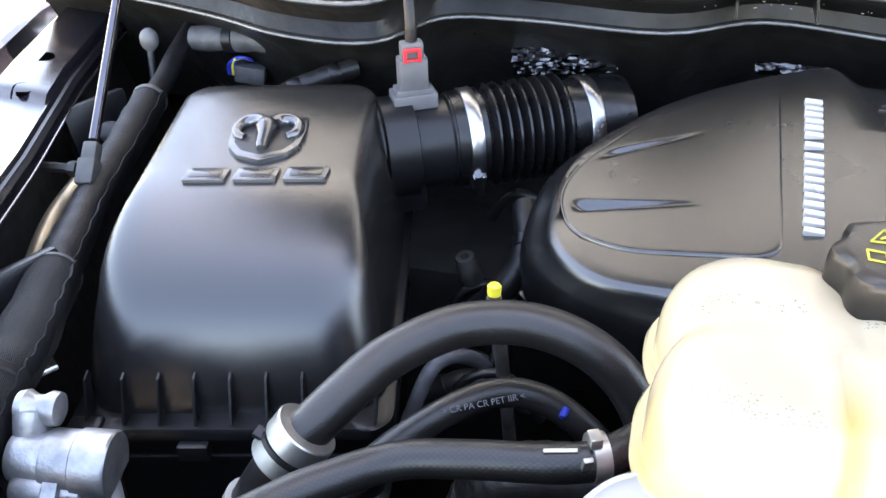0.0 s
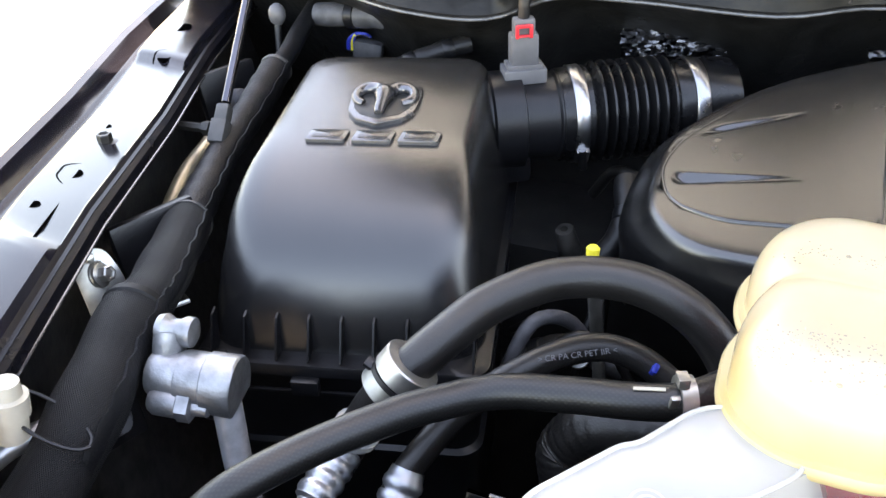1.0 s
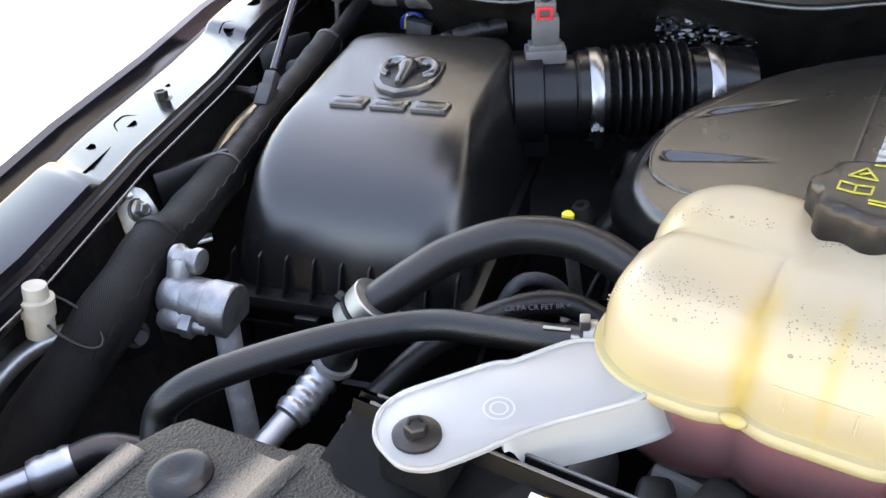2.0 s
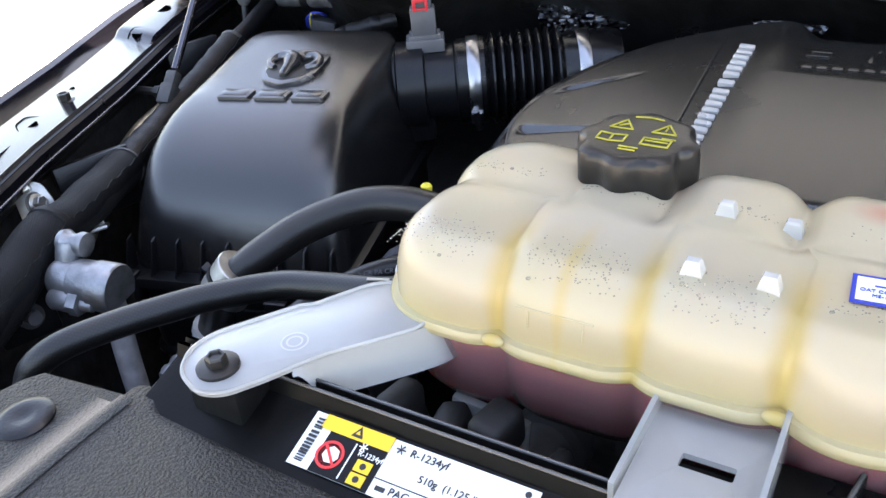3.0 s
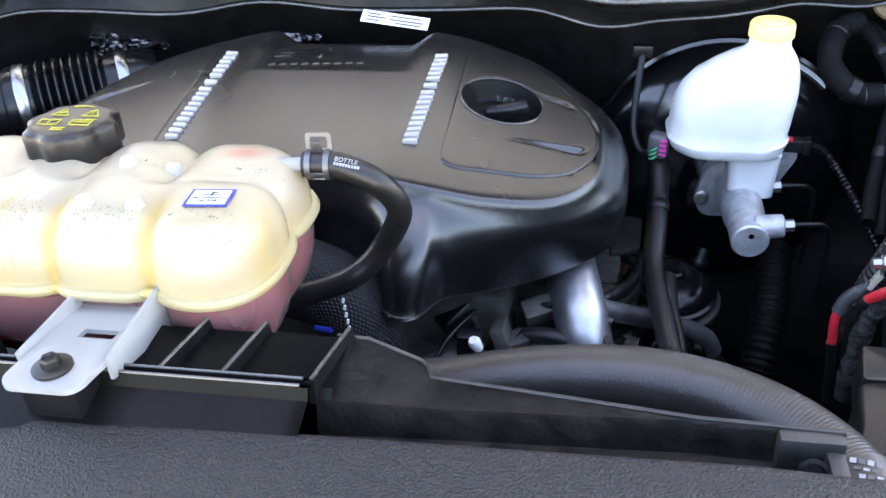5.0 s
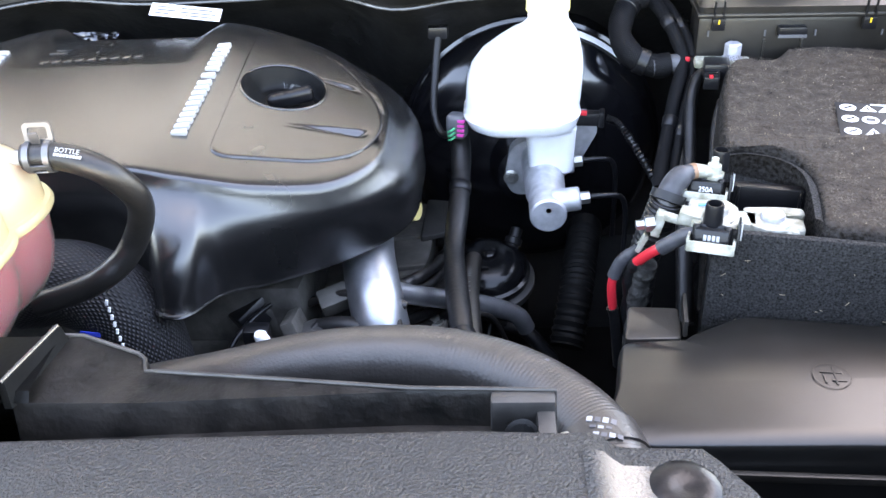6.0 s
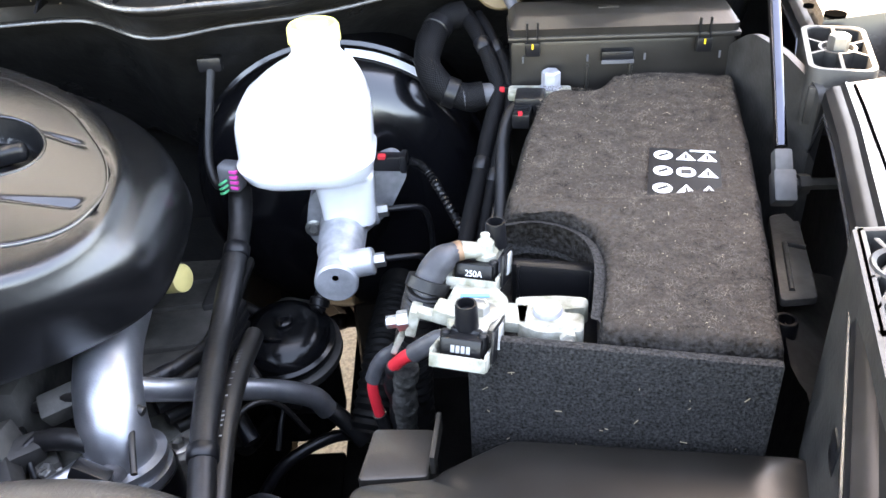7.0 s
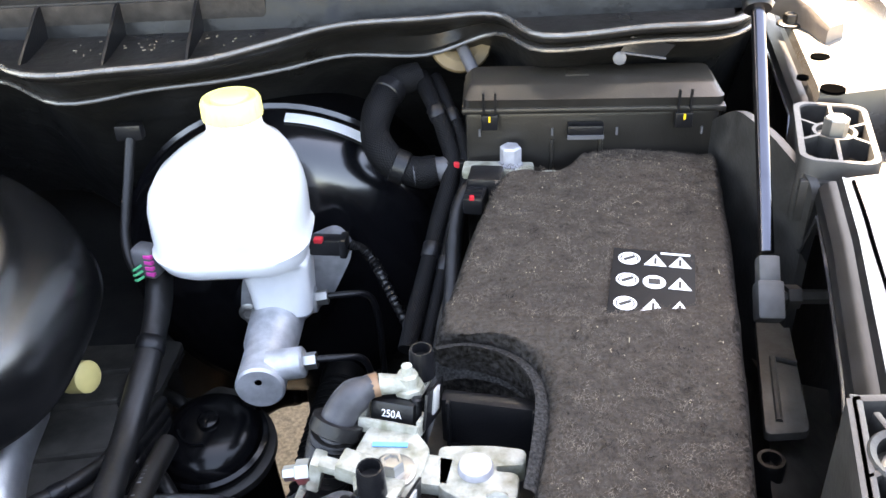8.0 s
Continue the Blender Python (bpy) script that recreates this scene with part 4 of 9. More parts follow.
    part("cable", tube([top + Vector(v) for v in ((0, 0, 0.056), (0, 0.002, 0.075), (-0.004, 0.012, 0.100), (-0.010, 0.03, 0.125), (-0.02, 0.07, 0.13))], 0.0055, 10), M_LOOM, t, "grey taped cable")
    return t


intake()


# ---- engine cover ----
CX = -0.035
LIP = [(0, .490, .972), (.04, .487, .968), (.075, .462, .962), (.098, .410, .967), (.115, .397, .967), (.130, .404, .966), (.146, .440, .960), (.185, .463, .956), (.245, .500, .956), (.290, .548, .957), (.302, .60, .962), (.298, .68, .975), (.262, .735, .99), (.19, .775, 1.0), (.10, .797, 1.01), (0, .805, 1.01)]
RIDGE = [(0, .474), (.04, .472), (.075, .466), (.100, .461), (.118, .459), (.130, .459), (.142, .459), (.185, .462), (.238, .480), (.272, .520), (.281, .570), (.272, .632), (.228, .692), (.165, .735), (.09, .762), (0, .770)]


def cover_z(x, y):
    dx = abs(x - CX)
    return 1.100 - 0.165 * (math.sqrt((max(0, 0.70 - y)) ** 2 + 0.0008) - 0.028) - 0.22 * (math.sqrt(max(0, dx - 0.08) ** 2 + 0.0009) - 0.03) - 0.5 * max(0, y - 0.70) ** 2 * 4 - 0.13 * max(0, y - 0.635) * smoothstep(0.095, 0.065, dx)


def crease(x, y):
    """Two scooped creases on each shoulder panel."""
    dx = abs(x - CX)
    out = -0.021 * smoothstep(0.0400, 0.0335, math.hypot(x - 0.1455, (y - 0.612) / 0.95)) if x > 0 else 0
    for x0, y0, x1, y1, w in ((0.185, 0.552, 0.29, 0.560, 0.009), (0.190, 0.640, 0.30, 0.615, 0.008)):
        u = (dx - x0) / (x1 - x0)
        if 0 < u < 1.15:
            yc = y0 + (y1 - y0) * u
            k = (y - yc) / (w * (0.25 + 0.75 * min(1, u)))
            if -1 < k < 1:
                out -= 0.0075 * min(1, u) * (0.5 + 0.5 * math.cos(math.pi * k))
    return out


def engine_cover():
    t = thing("engine_cover", "satin black plastic engine cover with two raised shoulder panels", "engine cover", at=(CX, 0.6, 0.95))
    # the passenger shoulder stands out further
    wide = lambda d, y: d + 0.017 * smoothstep(0.15, 0.27, d) * smoothstep(0.74, 0.62, y)
    def full(half):
        r = [(CX + p[0], *p[1:]) for p in half]
        l = [(CX - wide(p[0], p[1]), *p[1:]) for p in half[1:-1]]
        return r + l[::-1]
    lip = [v for v in curve(full(LIP) + [full(LIP)[0]], 16)][:-1]
    rdg = [v for v in curve([(*p, 0) for p in full(RIDGE) + [full(RIDGE)[0]]], 16)][:-1]
    c = Vector((CX, 0.60, 0))
    PANEL = ((0.137, 0.492), (0.138, 0.708), (0.160, 0.712), (0.225, 0.672), (0.266, 0.615), (0.276, 0.575), (0.262, 0.530), (0.225, 0.506))
    def depth_in(x, y):
        """Distance inside a shoulder panel's outline."""
        dx = abs(x - CX)
        P = PANEL if x > CX else tuple((wide(a, b), b) for a, b in PANEL)
        return min(((dx - x0) * (y1 - y0) - (y - y0) * (x1 - x0)) / math.hypot(x1 - x0, y1 - y0) for (x0, y0), (x1, y1) in zip(P, P[1:] + P[:1]))
    def sink(x, y):
        """Depth of the body under a shoulder panel, a little inside its outline."""
        return 0.022 * smoothstep(0.0045, 0.0095, depth_in(x, y))
    rings = [[v + Vector((0, 0, -0.003)) for v in lip], [Vector((v.x + (v.x - c.x) * 0.008, v.y + (v.y - c.y) * 0.012, v.z)) for v in lip]]
    for f, g in ((0.05, 0.03), (0.10, 0.14), (0.20, 0.34), (0.34, 0.52), (0.5, 0.68), (0.66, 0.80), (0.80, 0.89), (0.92, 0.96)):
        row = []
        for l, r in zip(lip, rdg):
            out = Vector((l.x - c.x, l.y - c.y)).normalized() * (0.011 * math.sin(math.pi * min(1, f * 1.02)) ** 0.8)
            row.append(Vector((l.x + (r.x - l.x) * f + out.x, l.y + (r.y - l.y) * f + out.y, l.z + (cover_z(r.x, r.y) - 0.012 - l.z) * g)))
        rings.append(row)
    for q, dz in ((1.002, 0.0075), (0.996, 0.0035), (0.986, 0.0012), (0.972, 0.0003), (0.94, 0), (0.92, 0), (0.90, 0)):
        rings.append([Vector((c.x + (r.x - c.x) * q, c.y + (r.y - c.y) * q, cover_z(c.x + (r.x - c.x) * q, c.y + (r.y - c.y) * q) - dz - sink(c.x + (r.x - c.x) * q, c.y + (r.y - c.y) * q))) for r in rdg])
    for k in range(1, 84):
        q = 0.90 * (1 - k / 84)
        rings.append([Vector((c.x + (r.x - c.x) * q, c.y + (r.y - c.y) * q, cover_z(c.x + (r.x - c.x) * q, c.y + (r.y - c.y) * q) - sink(c.x + (r.x - c.x) * q, c.y + (r.y - c.y) * q))) for r in rdg])
    bm = bmesh.new()
    loft(bm, rings, cap0=False)
    # the body is open below the panels
    bmesh.ops.delete(bm, geom=[f for f in bm.faces if all(depth_in(v.co.x, v.co.y) > 0.0095 for v in f.verts)], context="FACES")
    body = part("body", bm, M_COVER, t, smooth=60)
    bm = bmesh.new()
    sweep(bm, lip + lip[:1], 0.0022, 8)
    part("lip_bead", bm, M_COVER, t, "thin moulded edge")
    # shoulder panels
    for s in (-1, 1):
        ol = round_poly([(CX + s * (dx if s > 0 else wide(dx, y)), y) for dx, y in PANEL], 0.02, 5)
        ol = dense(ol, 0.0025)
        cx, cy = CX + s * 0.205, 0.595
        rings = []
        for q, dz in [(1.0, -0.014), (1.0, 0.0004), (0.992, 0.0012), (0.98, 0.0015)] + [(0.98 * (1 - k / 44), 0.0015) for k in range(1, 44)]:
            r = []
            for x, y in ol:
                X, Y = cx + (x - cx) * q, cy + (y - cy) * q
                r.append((X, Y, cover_z(X, Y) + dz + crease(X, Y) * smoothstep(0.0055, 0.017, depth_in(X, Y))))
            rings.append(r)
        bm = bmesh.new()
        loft(bm, rings, cap0=False)
        pn = part("shoulder_panel", bm, M_COVER, t, "raised panel with two scooped creases", smooth=50)
        # seam line round the panel
        bm = bmesh.new()
        sweep(bm, [(x, y, cover_z(x, y) + 0.0003) for x, y in ol + ol[:1]], 0.0007, 6)
        part("seam", bm, M_EDGE, pn)
        # name badge as slanted bars
        x0 = -0.151 if s < 0 else 0.0755
        for k in range(9):
            y = (0.523 + 0.0178 * k) if s > 0 else (0.522 + 0.0180 * k)
            x = x0 + (y - 0.6) * 0.03
            w, hgt = 0.0064, 0.0074
            if k in (4, 5):
                hgt = 0.0072 if k == 4 else 0.0030
            sl = 0.25 if s > 0 else -0.15
            mz = Matrix.Translation((x, y, cover_z(x, y) + 0.0002)) @ pose(0, 0, 0, 9.4, 0, 0)
            # each character is a pair of plain raised bars
            for c0, c1 in (((-hgt, -hgt * 0.30), (hgt * 0.22, hgt)) if hgt > 0.004 else ((-hgt, hgt),)):
                bm = prism([(a, b + sl * a * 0.5) for a, b in round_poly([(-w, c0), (w, c0), (w, c1), (-w, c1)], 0.0008, 2)], -0.001, 0.003, 0.0004, mz)
                part("badge_bar", bm, M_BADGE, t, "silver badge bar")
    # embossed marks near the back: two short lines and a row of small blocks
    marks = [(-0.142 + 0.0115 * k, 0.648 + 0.0009 * k, 0.0075, 0.0058) for k in range(9)] + [(-0.138, 0.672, 0.018, 0.0022), (-0.136, 0.682, 0.016, 0.0022), (-0.098, 0.676, 0.003, 0.014), (-0.094, 0.700, 0.003, 0.010)]
    for x, y, w, d in marks:
        x += 0.045
        part("embossed_mark", box((x, y, cover_z(x, y) + 0.0004), (w, d, 0.0016), (9.4, 0, 0), 0.0005), M_COVER, t)
    bm = bmesh.new()
    ring = [(0.1455 + 0.0395 * math.cos(a), 0.612 + 0.0395 * 0.95 * math.sin(a)) for a in (2 * math.pi * k / 48 for k in range(49))]
    sweep(bm, [(x, y, cover_z(x, y) + 0.0010) for x, y in ring], 0.0014, 8)
    part("filler_rim", bm, M_COVER, t)
    # oil filler: sunken cup and handled cap
    ox, oy = 0.1455, 0.612
    z = cover_z(ox, oy)
    bm = box((ox + 0.004, oy + 0.002, z - 0.0105), (0.044, 0.013, 0.014), (9, -10, 4), 0.005, 3)
    lathe(bm, [(-0.006, 0.027), (0.0, 0.027), (0.0015, 0.025), (0.0015, 0.001)], (ox, oy, z - 0.019), (0.16, -0.16, 1), 32)
    part("oil_cap", bm, M_BLACK, t, "black oil filler cap handle")
    # Matte liner added over the panel's well to keep it dark.
    bm = bmesh.new()
    rings = []
    for r in (0.0392, 0.0380, 0.0365, 0.0350, 0.0335, 0.0310, 0.020, 0.004):
        rings.append([(x, y, cover_z(x, y) + 0.0024 + crease(x, y) * smoothstep(0.0055, 0.017, depth_in(x, y))) for x, y in ((ox + r * math.cos(a), oy + r * 0.95 * math.sin(a)) for a in (2 * math.pi * k / 56 for k in range(56)))])
    loft(bm, rings, cap0=False)
    part("filler_liner", bm, M_CUP, t, "added matte liner that darkens the filler well", smooth=60)
    return t


engine_cover()


# ---- coolant bottle ----
FX = (-0.1685, -0.0985, -0.0335)      # creases of the front row
BX = (-0.160, -0.112, -0.046)      # creases of the back row
ROW = 0.308                        # crease between the rows


def cusp(d, w):
    """A tight crease with soft shoulders: 1 at the line, 0 past w."""
    return max(0.0, 1 - abs(d) / w) ** 2.2


def tank_outline():
    """The seam line: four lobes in front, four behind, with tight creases between them."""
    x0, x1, y0, y1 = -0.2435, 0.0375, 0.2350, 0.3845
    base = dense([(x + (x0 + x1) / 2, y + (y0 + y1) / 2) for x, y in rrect((x1 - x0) / 2, (y1 - y0) / 2, 0.040, 12)], 0.0025)
    pts = []
    for x, y in base:
        f = smoothstep(0.275, 0.240, y)
        y += f * (0.0060 * max(cusp(x - g, 0.020) for g in FX) - 0.0045 * smoothstep(-0.033, -0.005, x))
        b = smoothstep(0.345, 0.375, y)
        y -= b * 0.013 * max(cusp(x - g, 0.028) for g in BX)
        w = 0.0060 * cusp(y - 0.314, 0.026)
        x += w if x < -0.22 else (-w if x > 0.015 else 0)
        pts.append((x, y))
    return pts


def tank_top(x, y):
    """Height of the upper shell over the seam, without the rolled rim."""
    row = smoothstep(ROW - 0.012, ROW + 0.012, y)
    ends = smoothstep(-0.160, -0.178, x) + smoothstep(-0.112, -0.094, x)
    h = 0.0438 - 0.0012 * smoothstep(ROW - 0.030, ROW + 0.030, y)
    h -= (0.0001 + 0.0007 * ends) * cusp(y - ROW, 0.010)
    for g in FX:
        gx = g - 0.06 * max(0, y - 0.25) * (1 if g < -0.05 else 0.1)
        h -= (1 - row) * (0.0060 - 0.0028 * smoothstep(0.25, 0.30, y)) * cusp(x - gx, 0.020)
    for g in BX:
        h -= row * (0.0070 if g != BX[0] else 0.0030) * cusp(x - g, 0.022)
    h -= row * 0.0015 * smoothstep(-0.05, 0.0, x)
    return h


SEAM = 1.0975


M_AMBERPL = translucent("amber plastic", (0.62, 0.36, 0.18), 0.35)


def coolant_bottle():
    t = thing("coolant_bottle", "yellowed milky lobed coolant bottle part full of dark red coolant", "coolant tank", at=(-0.10, 0.32, 1.03))
    ol = tank_outline()
    cy = 0.312
    def ins(d, z):
        r = []
        for x, y in ol:
            # pull in towards a spine, so that the inset stays even
            sx, sy = min(max(x, -0.165), -0.04), cy
            k = math.hypot(x - sx, y - sy)
            q = max(0.0, 1 - d / k)
            X, Y = sx + (x - sx) * q, sy + (y - sy) * q
            r.append((X, Y, z(X, Y, d)))
        return r
    H = 0.033
    def ztop(x, y, d):
        u = min(1, d / H)
        roll = (1 - (1 - u) ** 2.9) ** (1 / 2.4)
        return SEAM + 0.002 + tank_top(x, y) * roll
    rings = [ins(d, ztop) for d in (0.0, 0.0006, 0.0015, 0.003, 0.005, 0.0075, 0.0105, 0.014, 0.018, 0.023, 0.028, 0.034, 0.040, 0.046, 0.053, 0.060, 0.067, 0.074, 0.080, 0.2)]
    bm = bmesh.new()
    loft(bm, rings, cap0=False)
    bmesh.ops.remove_doubles(bm, verts=bm.verts, dist=0.00005)
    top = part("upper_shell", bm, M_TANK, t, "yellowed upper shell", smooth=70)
    # even shading over the flat top
    nor = []
    for v in top.data.vertices:
        x, y, z = v.co
        if z - SEAM - 0.002 > tank_top(x, y) - 0.00001:
            e = 0.0015
            g = Vector((tank_top(x - e, y) - tank_top(x + e, y), tank_top(x, y - e) - tank_top(x, y + e), 2 * e))
            nor.append(g.normalized())
        else:
            nor.append(v.normal.copy())
    top.data.normals_split_custom_set_from_vertices(nor)
    # inner walls that show through the shell at the grooves
    for gx in (*FX, -0.135, -0.066):
        bm = bmesh.new()
        w = 0.0022 if gx in FX else 0.0012
        prof = [(0.2550, SEAM - 0.045), (0.2440, SEAM - 0.025), (0.2400, SEAM + 0.004), (0.2435, SEAM + 0.016), (0.250, SEAM + 0.024), (0.260, SEAM + 0.029), (0.280, SEAM + 0.029), (0.280, SEAM - 0.045)]
        loft(bm, [[(gx + d, y + (0.006 if gx in FX else 0.003), z) for y, z in prof] for d in (-w, w)])
        part("inner_wall", bm, M_AMBERPL, t, "amber inner wall", smooth=0)
    # weld flange
    bm = bmesh.new()
    loft(bm, [ins(d, lambda x, y, q, z=z: z) for d, z in ((0.004, SEAM - 0.004), (-0.0035, SEAM - 0.0035), (-0.005, SEAM - 0.001), (-0.005, SEAM + 0.001), (-0.0035, SEAM + 0.0035), (0.0005, SEAM + 0.004), (0.002, SEAM + 0.0045))], cap0=False, cap1=False)
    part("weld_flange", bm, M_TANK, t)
    # small lugs on the flange at two creases
    for x, y in ((FX[0], 0.2360), (FX[2], 0.2375)):
        bm = bmesh.new()
        bmesh.ops.create_icosphere(bm, subdivisions=3, radius=1, matrix=Matrix.Translation((x, y - 0.003, SEAM + 0.003)) @ Matrix.Diagonal((0.0062, 0.0036, 0.0032, 1)))
        part("weld_lug", bm, M_TANK, t)
    # moulded level line with its two arrows on the second lobe
    def wall(x, d):
        p = min(ol, key=lambda q: abs(q[0] - x) + (10 if q[1] > 0.3 else 0))
        return Vector((x, p[1] + d - 0.0004, ztop(x, p[1] + d, d)))
    bm = bmesh.new()
    sweep(bm, [wall(-0.157 + 0.004 * k, 0.0026) for k in range(11)], 0.0005, 6)
    for x in (-0.150, -0.122):
        sweep(bm, [wall(x, d) for d in (0.0006, 0.0012, 0.0022)], 0.0005, 6)
    part("level_line", bm, M_TANK, top, "raised level line")
    bm = bmesh.new()
    low = [(0.001, SEAM - 0.003), (0.0015, SEAM - 0.014), (0.003, SEAM - 0.030), (0.008, SEAM - 0.048), (0.018, SEAM - 0.062), (0.032, SEAM - 0.072), (0.055, SEAM - 0.078), (0.075, SEAM - 0.080)]
    loft(bm, [ins(d, lambda x, y, q, z=z: z) for d, z in low], cap0=False)
    part("lower_shell", bm, M_TANKLOW, t, "clear lower shell", smooth=70)
    bm = bmesh.new()
    loft(bm, [ins(d + 0.0015, lambda x, y, q, z=z: z) for d, z in [(0.06, SEAM - 0.010), (0.003, SEAM - 0.010)] + low[2:]])
    part("coolant", bm, M_COOLANT, t, "dark red coolant inside", smooth=70)
    # cap
    cap_o = Vector((-0.139, 0.358, 1.132))
    bm = turned([(0, 0.024), (0.012, 0.024)], cap_o, (0, 0, 1), 32)
    part("neck", bm, M_TANK, t)
    bm = bmesh.new()
    N = 96
    def lob(r, z, k=1.0):
        return [cap_o + Vector(((r + 0.0022 * k * math.cos(8 * a)) * math.cos(a), (r + 0.0022 * k * math.cos(8 * a)) * math.sin(a), z)) for a in (2 * math.pi * i / N for i in range(N))]
    loft(bm, [lob(0.0315, 0.004), lob(0.0325, 0.006), lob(0.0325, 0.022), lob(0.0315, 0.0255), lob(0.029, 0.0275, 0.6), lob(0.026, 0.028, 0.3), lob(0.012, 0.028, 0), lob(0.0005, 0.028, 0)])
    cap = part("cap", bm, M_DUSTY, t, "black lobed screw cap with yellow warning signs", smooth=35)
    zc = cap_o.z + 0.0285
    faded = mat("faded cap print", (0.46, 0.40, 0.05), 0.5, var=0.3, scale=200)
    def mark(name, x, y, pts, w=0.0009, mm=None):
        bm = bmesh.new()
        P = [Vector((cap_o.x + x + a, cap_o.y + y + b, zc)) for a, b in pts]
        for p, q in zip(P, P[1:]):
            d = q - p
            add_box(bm, (p + q) / 2, (d.length + w * 0.6, w, 0.0006), (0, 0, math.degrees(math.atan2(d.y, d.x))))
        part(name, bm, faded, cap)
    tri = [(-0.0065, -0.0045), (0.0065, -0.0045), (0, 0.0065), (-0.0065, -0.0045)]
    mark("warning_sign", -0.011, 0.0095, tri), mark("warning_sign", 0.013, 0.0095, tri)
    mark("sign_stroke", 0.013, 0.0095, [(0, -0.0015), (0, 0.003)]), mark("sign_stroke", -0.011, 0.0095, [(-0.002, -0.0015), (0.002, 0.002)])
    mark("sign_bar", 0, 0.0, [(-0.008, 0.021), (0.0, 0.0225), (0.008, 0.021)])
    book = [(-0.0075, -0.004), (-0.0075, 0.004), (0, 0.0028), (0.0075, 0.004), (0.0075, -0.004), (0, -0.0052), (-0.0075, -0.004)]
    mark("manual_sign", -0.0125, -0.0065, book), mark("sign_stroke", -0.0125, -0.0065, [(0, -0.005), (0, 0.003)])
    mark("tank_sign", 0.012, -0.0065, [(-0.0075, -0.004), (-0.0075, 0.004), (0.0075, 0.004), (0.0075, -0.004), (-0.0075, -0.004)]), mark("sign_stroke", 0.012, -0.0065, [(-0.006, 0.001), (0.006, 0.001)]), mark("sign_stroke", 0.012, -0.0065, [(0.002, 0.0055), (0.009, 0.0055)])
    mark("sign_bar", 0.0, -0.016, [(-0.005, 0), (0.005, 0)], 0.0008), mark("sign_bar", 0.0, -0.019, [(-0.0045, 0), (0.0045, 0)], 0.0008)
    # moulded pips on top
    for x, y in ((-0.0805, 0.323), (-0.0490, 0.325), (-0.0812, 0.2665), (-0.0480, 0.2675)):
        bm = bmesh.new()
        z = SEAM + tank_top(x, y)
        loft(bm, [[(x - w, y - e, z + q), (x + w, y - e, z + q), (x + w, y + e, z + q), (x - w, y + e, z + q)] for w, e, q in ((0.0055, 0.004, -0.004), (0.0050, 0.0035, 0.002), (0.0035, 0.0028, 0.008), (0.003, 0.002, 0.009))])
        part("moulded_pip", bm, M_NUB, top, smooth=20)
    # filler level sticker
    sx, sy = -0.0030, 0.2800
    zz = lambda x, y: ztop(x, y, y - 0.2310)
    ta = math.degrees(math.atan2(zz(sx, sy + 0.008) - zz(sx, sy - 0.008), 0.016))
    tb = -math.degrees(math.atan2(zz(sx + 0.012, sy) - zz(sx - 0.012, sy), 0.024))
    m = Matrix.Translation((sx, sy, zz(sx, sy) + 0.0012)) @ pose(0, 0, 0, ta, tb, 4)
    st = part("sticker", screen(m, 0.0285, 0.0215), M_BLUE, t, "blue bordered coolant sticker")
    part("sticker_face", screen(m, 0.0245, 0.0172, 0.0003), M_WHITE, st)
    part("sticker_sign", screen(m @ Matrix.Translation((0.0008, 0.0040, 0)), 0.0012, 0.005, 0.0007), M_INK, st)
    part("sticker_sign", screen(m @ Matrix.Translation((0.0022, 0.0056, 0)), 0.003, 0.0012, 0.0007), M_INK, st)
    part("sticker_sign", screen(m @ Matrix.Translation((0.0008, 0.0025, 0)), 0.012, 0.0008, 0.0007), M_BLUE, st)
    text_part("sticker_text", "OAT COOLANT", m @ Matrix.Translation((0, -0.0022, 0.0008)), 0.0030, M_BLUE, st, align="CENTER")
    text_part("sticker_text", "MS-12106", m @ Matrix.Translation((0, -0.0058, 0.0008)), 0.0030, M_BLUE, st, align="CENTER")
    # ear towards the filter box
    def plate(pts, z, th, name, r=0.01):
        bm = prism(round_poly(pts, r, 6), z - th, z, 0.0008)
        return part(name, bm, M_BRACKET, t, "milky white mounting ear", smooth=35)
    rim = [(-0.302, 0.149), (-0.283, 0.141), (-0.270, 0.146), (-0.258, 0.163), (-0.243, 0.189), (-0.222, 0.212), (-0.205, 0.232), (-0.213, 0.262), (-0.250, 0.256), (-0.272, 0.2225), (-0.279, 0.2185), (-0.307, 0.180), (-0.310, 0.165)]
    ear = plate(rim, 1.0995, 0.0026, "ear", 0.014)
    line = round_poly(rim, 0.014, 6)
    bm = bmesh.new()
    sweep(bm, [(x, y, 1.0996) for x, y in line[10:] + line[:34]], 0.0012, 8)
    part("rim", bm, M_BRACKET, ear, "rounded stiffening edge")
    # hanging web with a scalloped lower edge
    fold = curve([(-0.251, 0.176, 0), (-0.243, 0.189, 0), (-0.222, 0.212, 0), (-0.205, 0.232, 0), (-0.200, 0.242, 0)], 6)
    bm = bmesh.new()
    rows = []
    for k, p in enumerate(fold):
        u = k / (len(fold) - 1)
        dz = 0.003 + 0.022 * smoothstep(0.02, 0.28, u) - 0.003 * u
        rows.append([p + Vector((0, 0, 1.0985)), p + Vector((0.004 * u + 0.002, -0.003, 1.0985 - dz)), p + Vector((0.004 * u, -0.0015, 1.0985 - dz)), p + Vector((-0.002, 0.0015, 1.0975))])
    loft(bm, rows)
    part("ear_web", bm, M_BRACKET, ear)
    for q in (0.0075, 0.0045):
        bm = annulus(q, q - 0.0010, 0.0004)
        bmesh.ops.transform(bm, matrix=Matrix.Translation((-0.262, 0.192, 1.0995)), verts=bm.verts)
        part("moulded_mark", bm, M_NUB, ear)
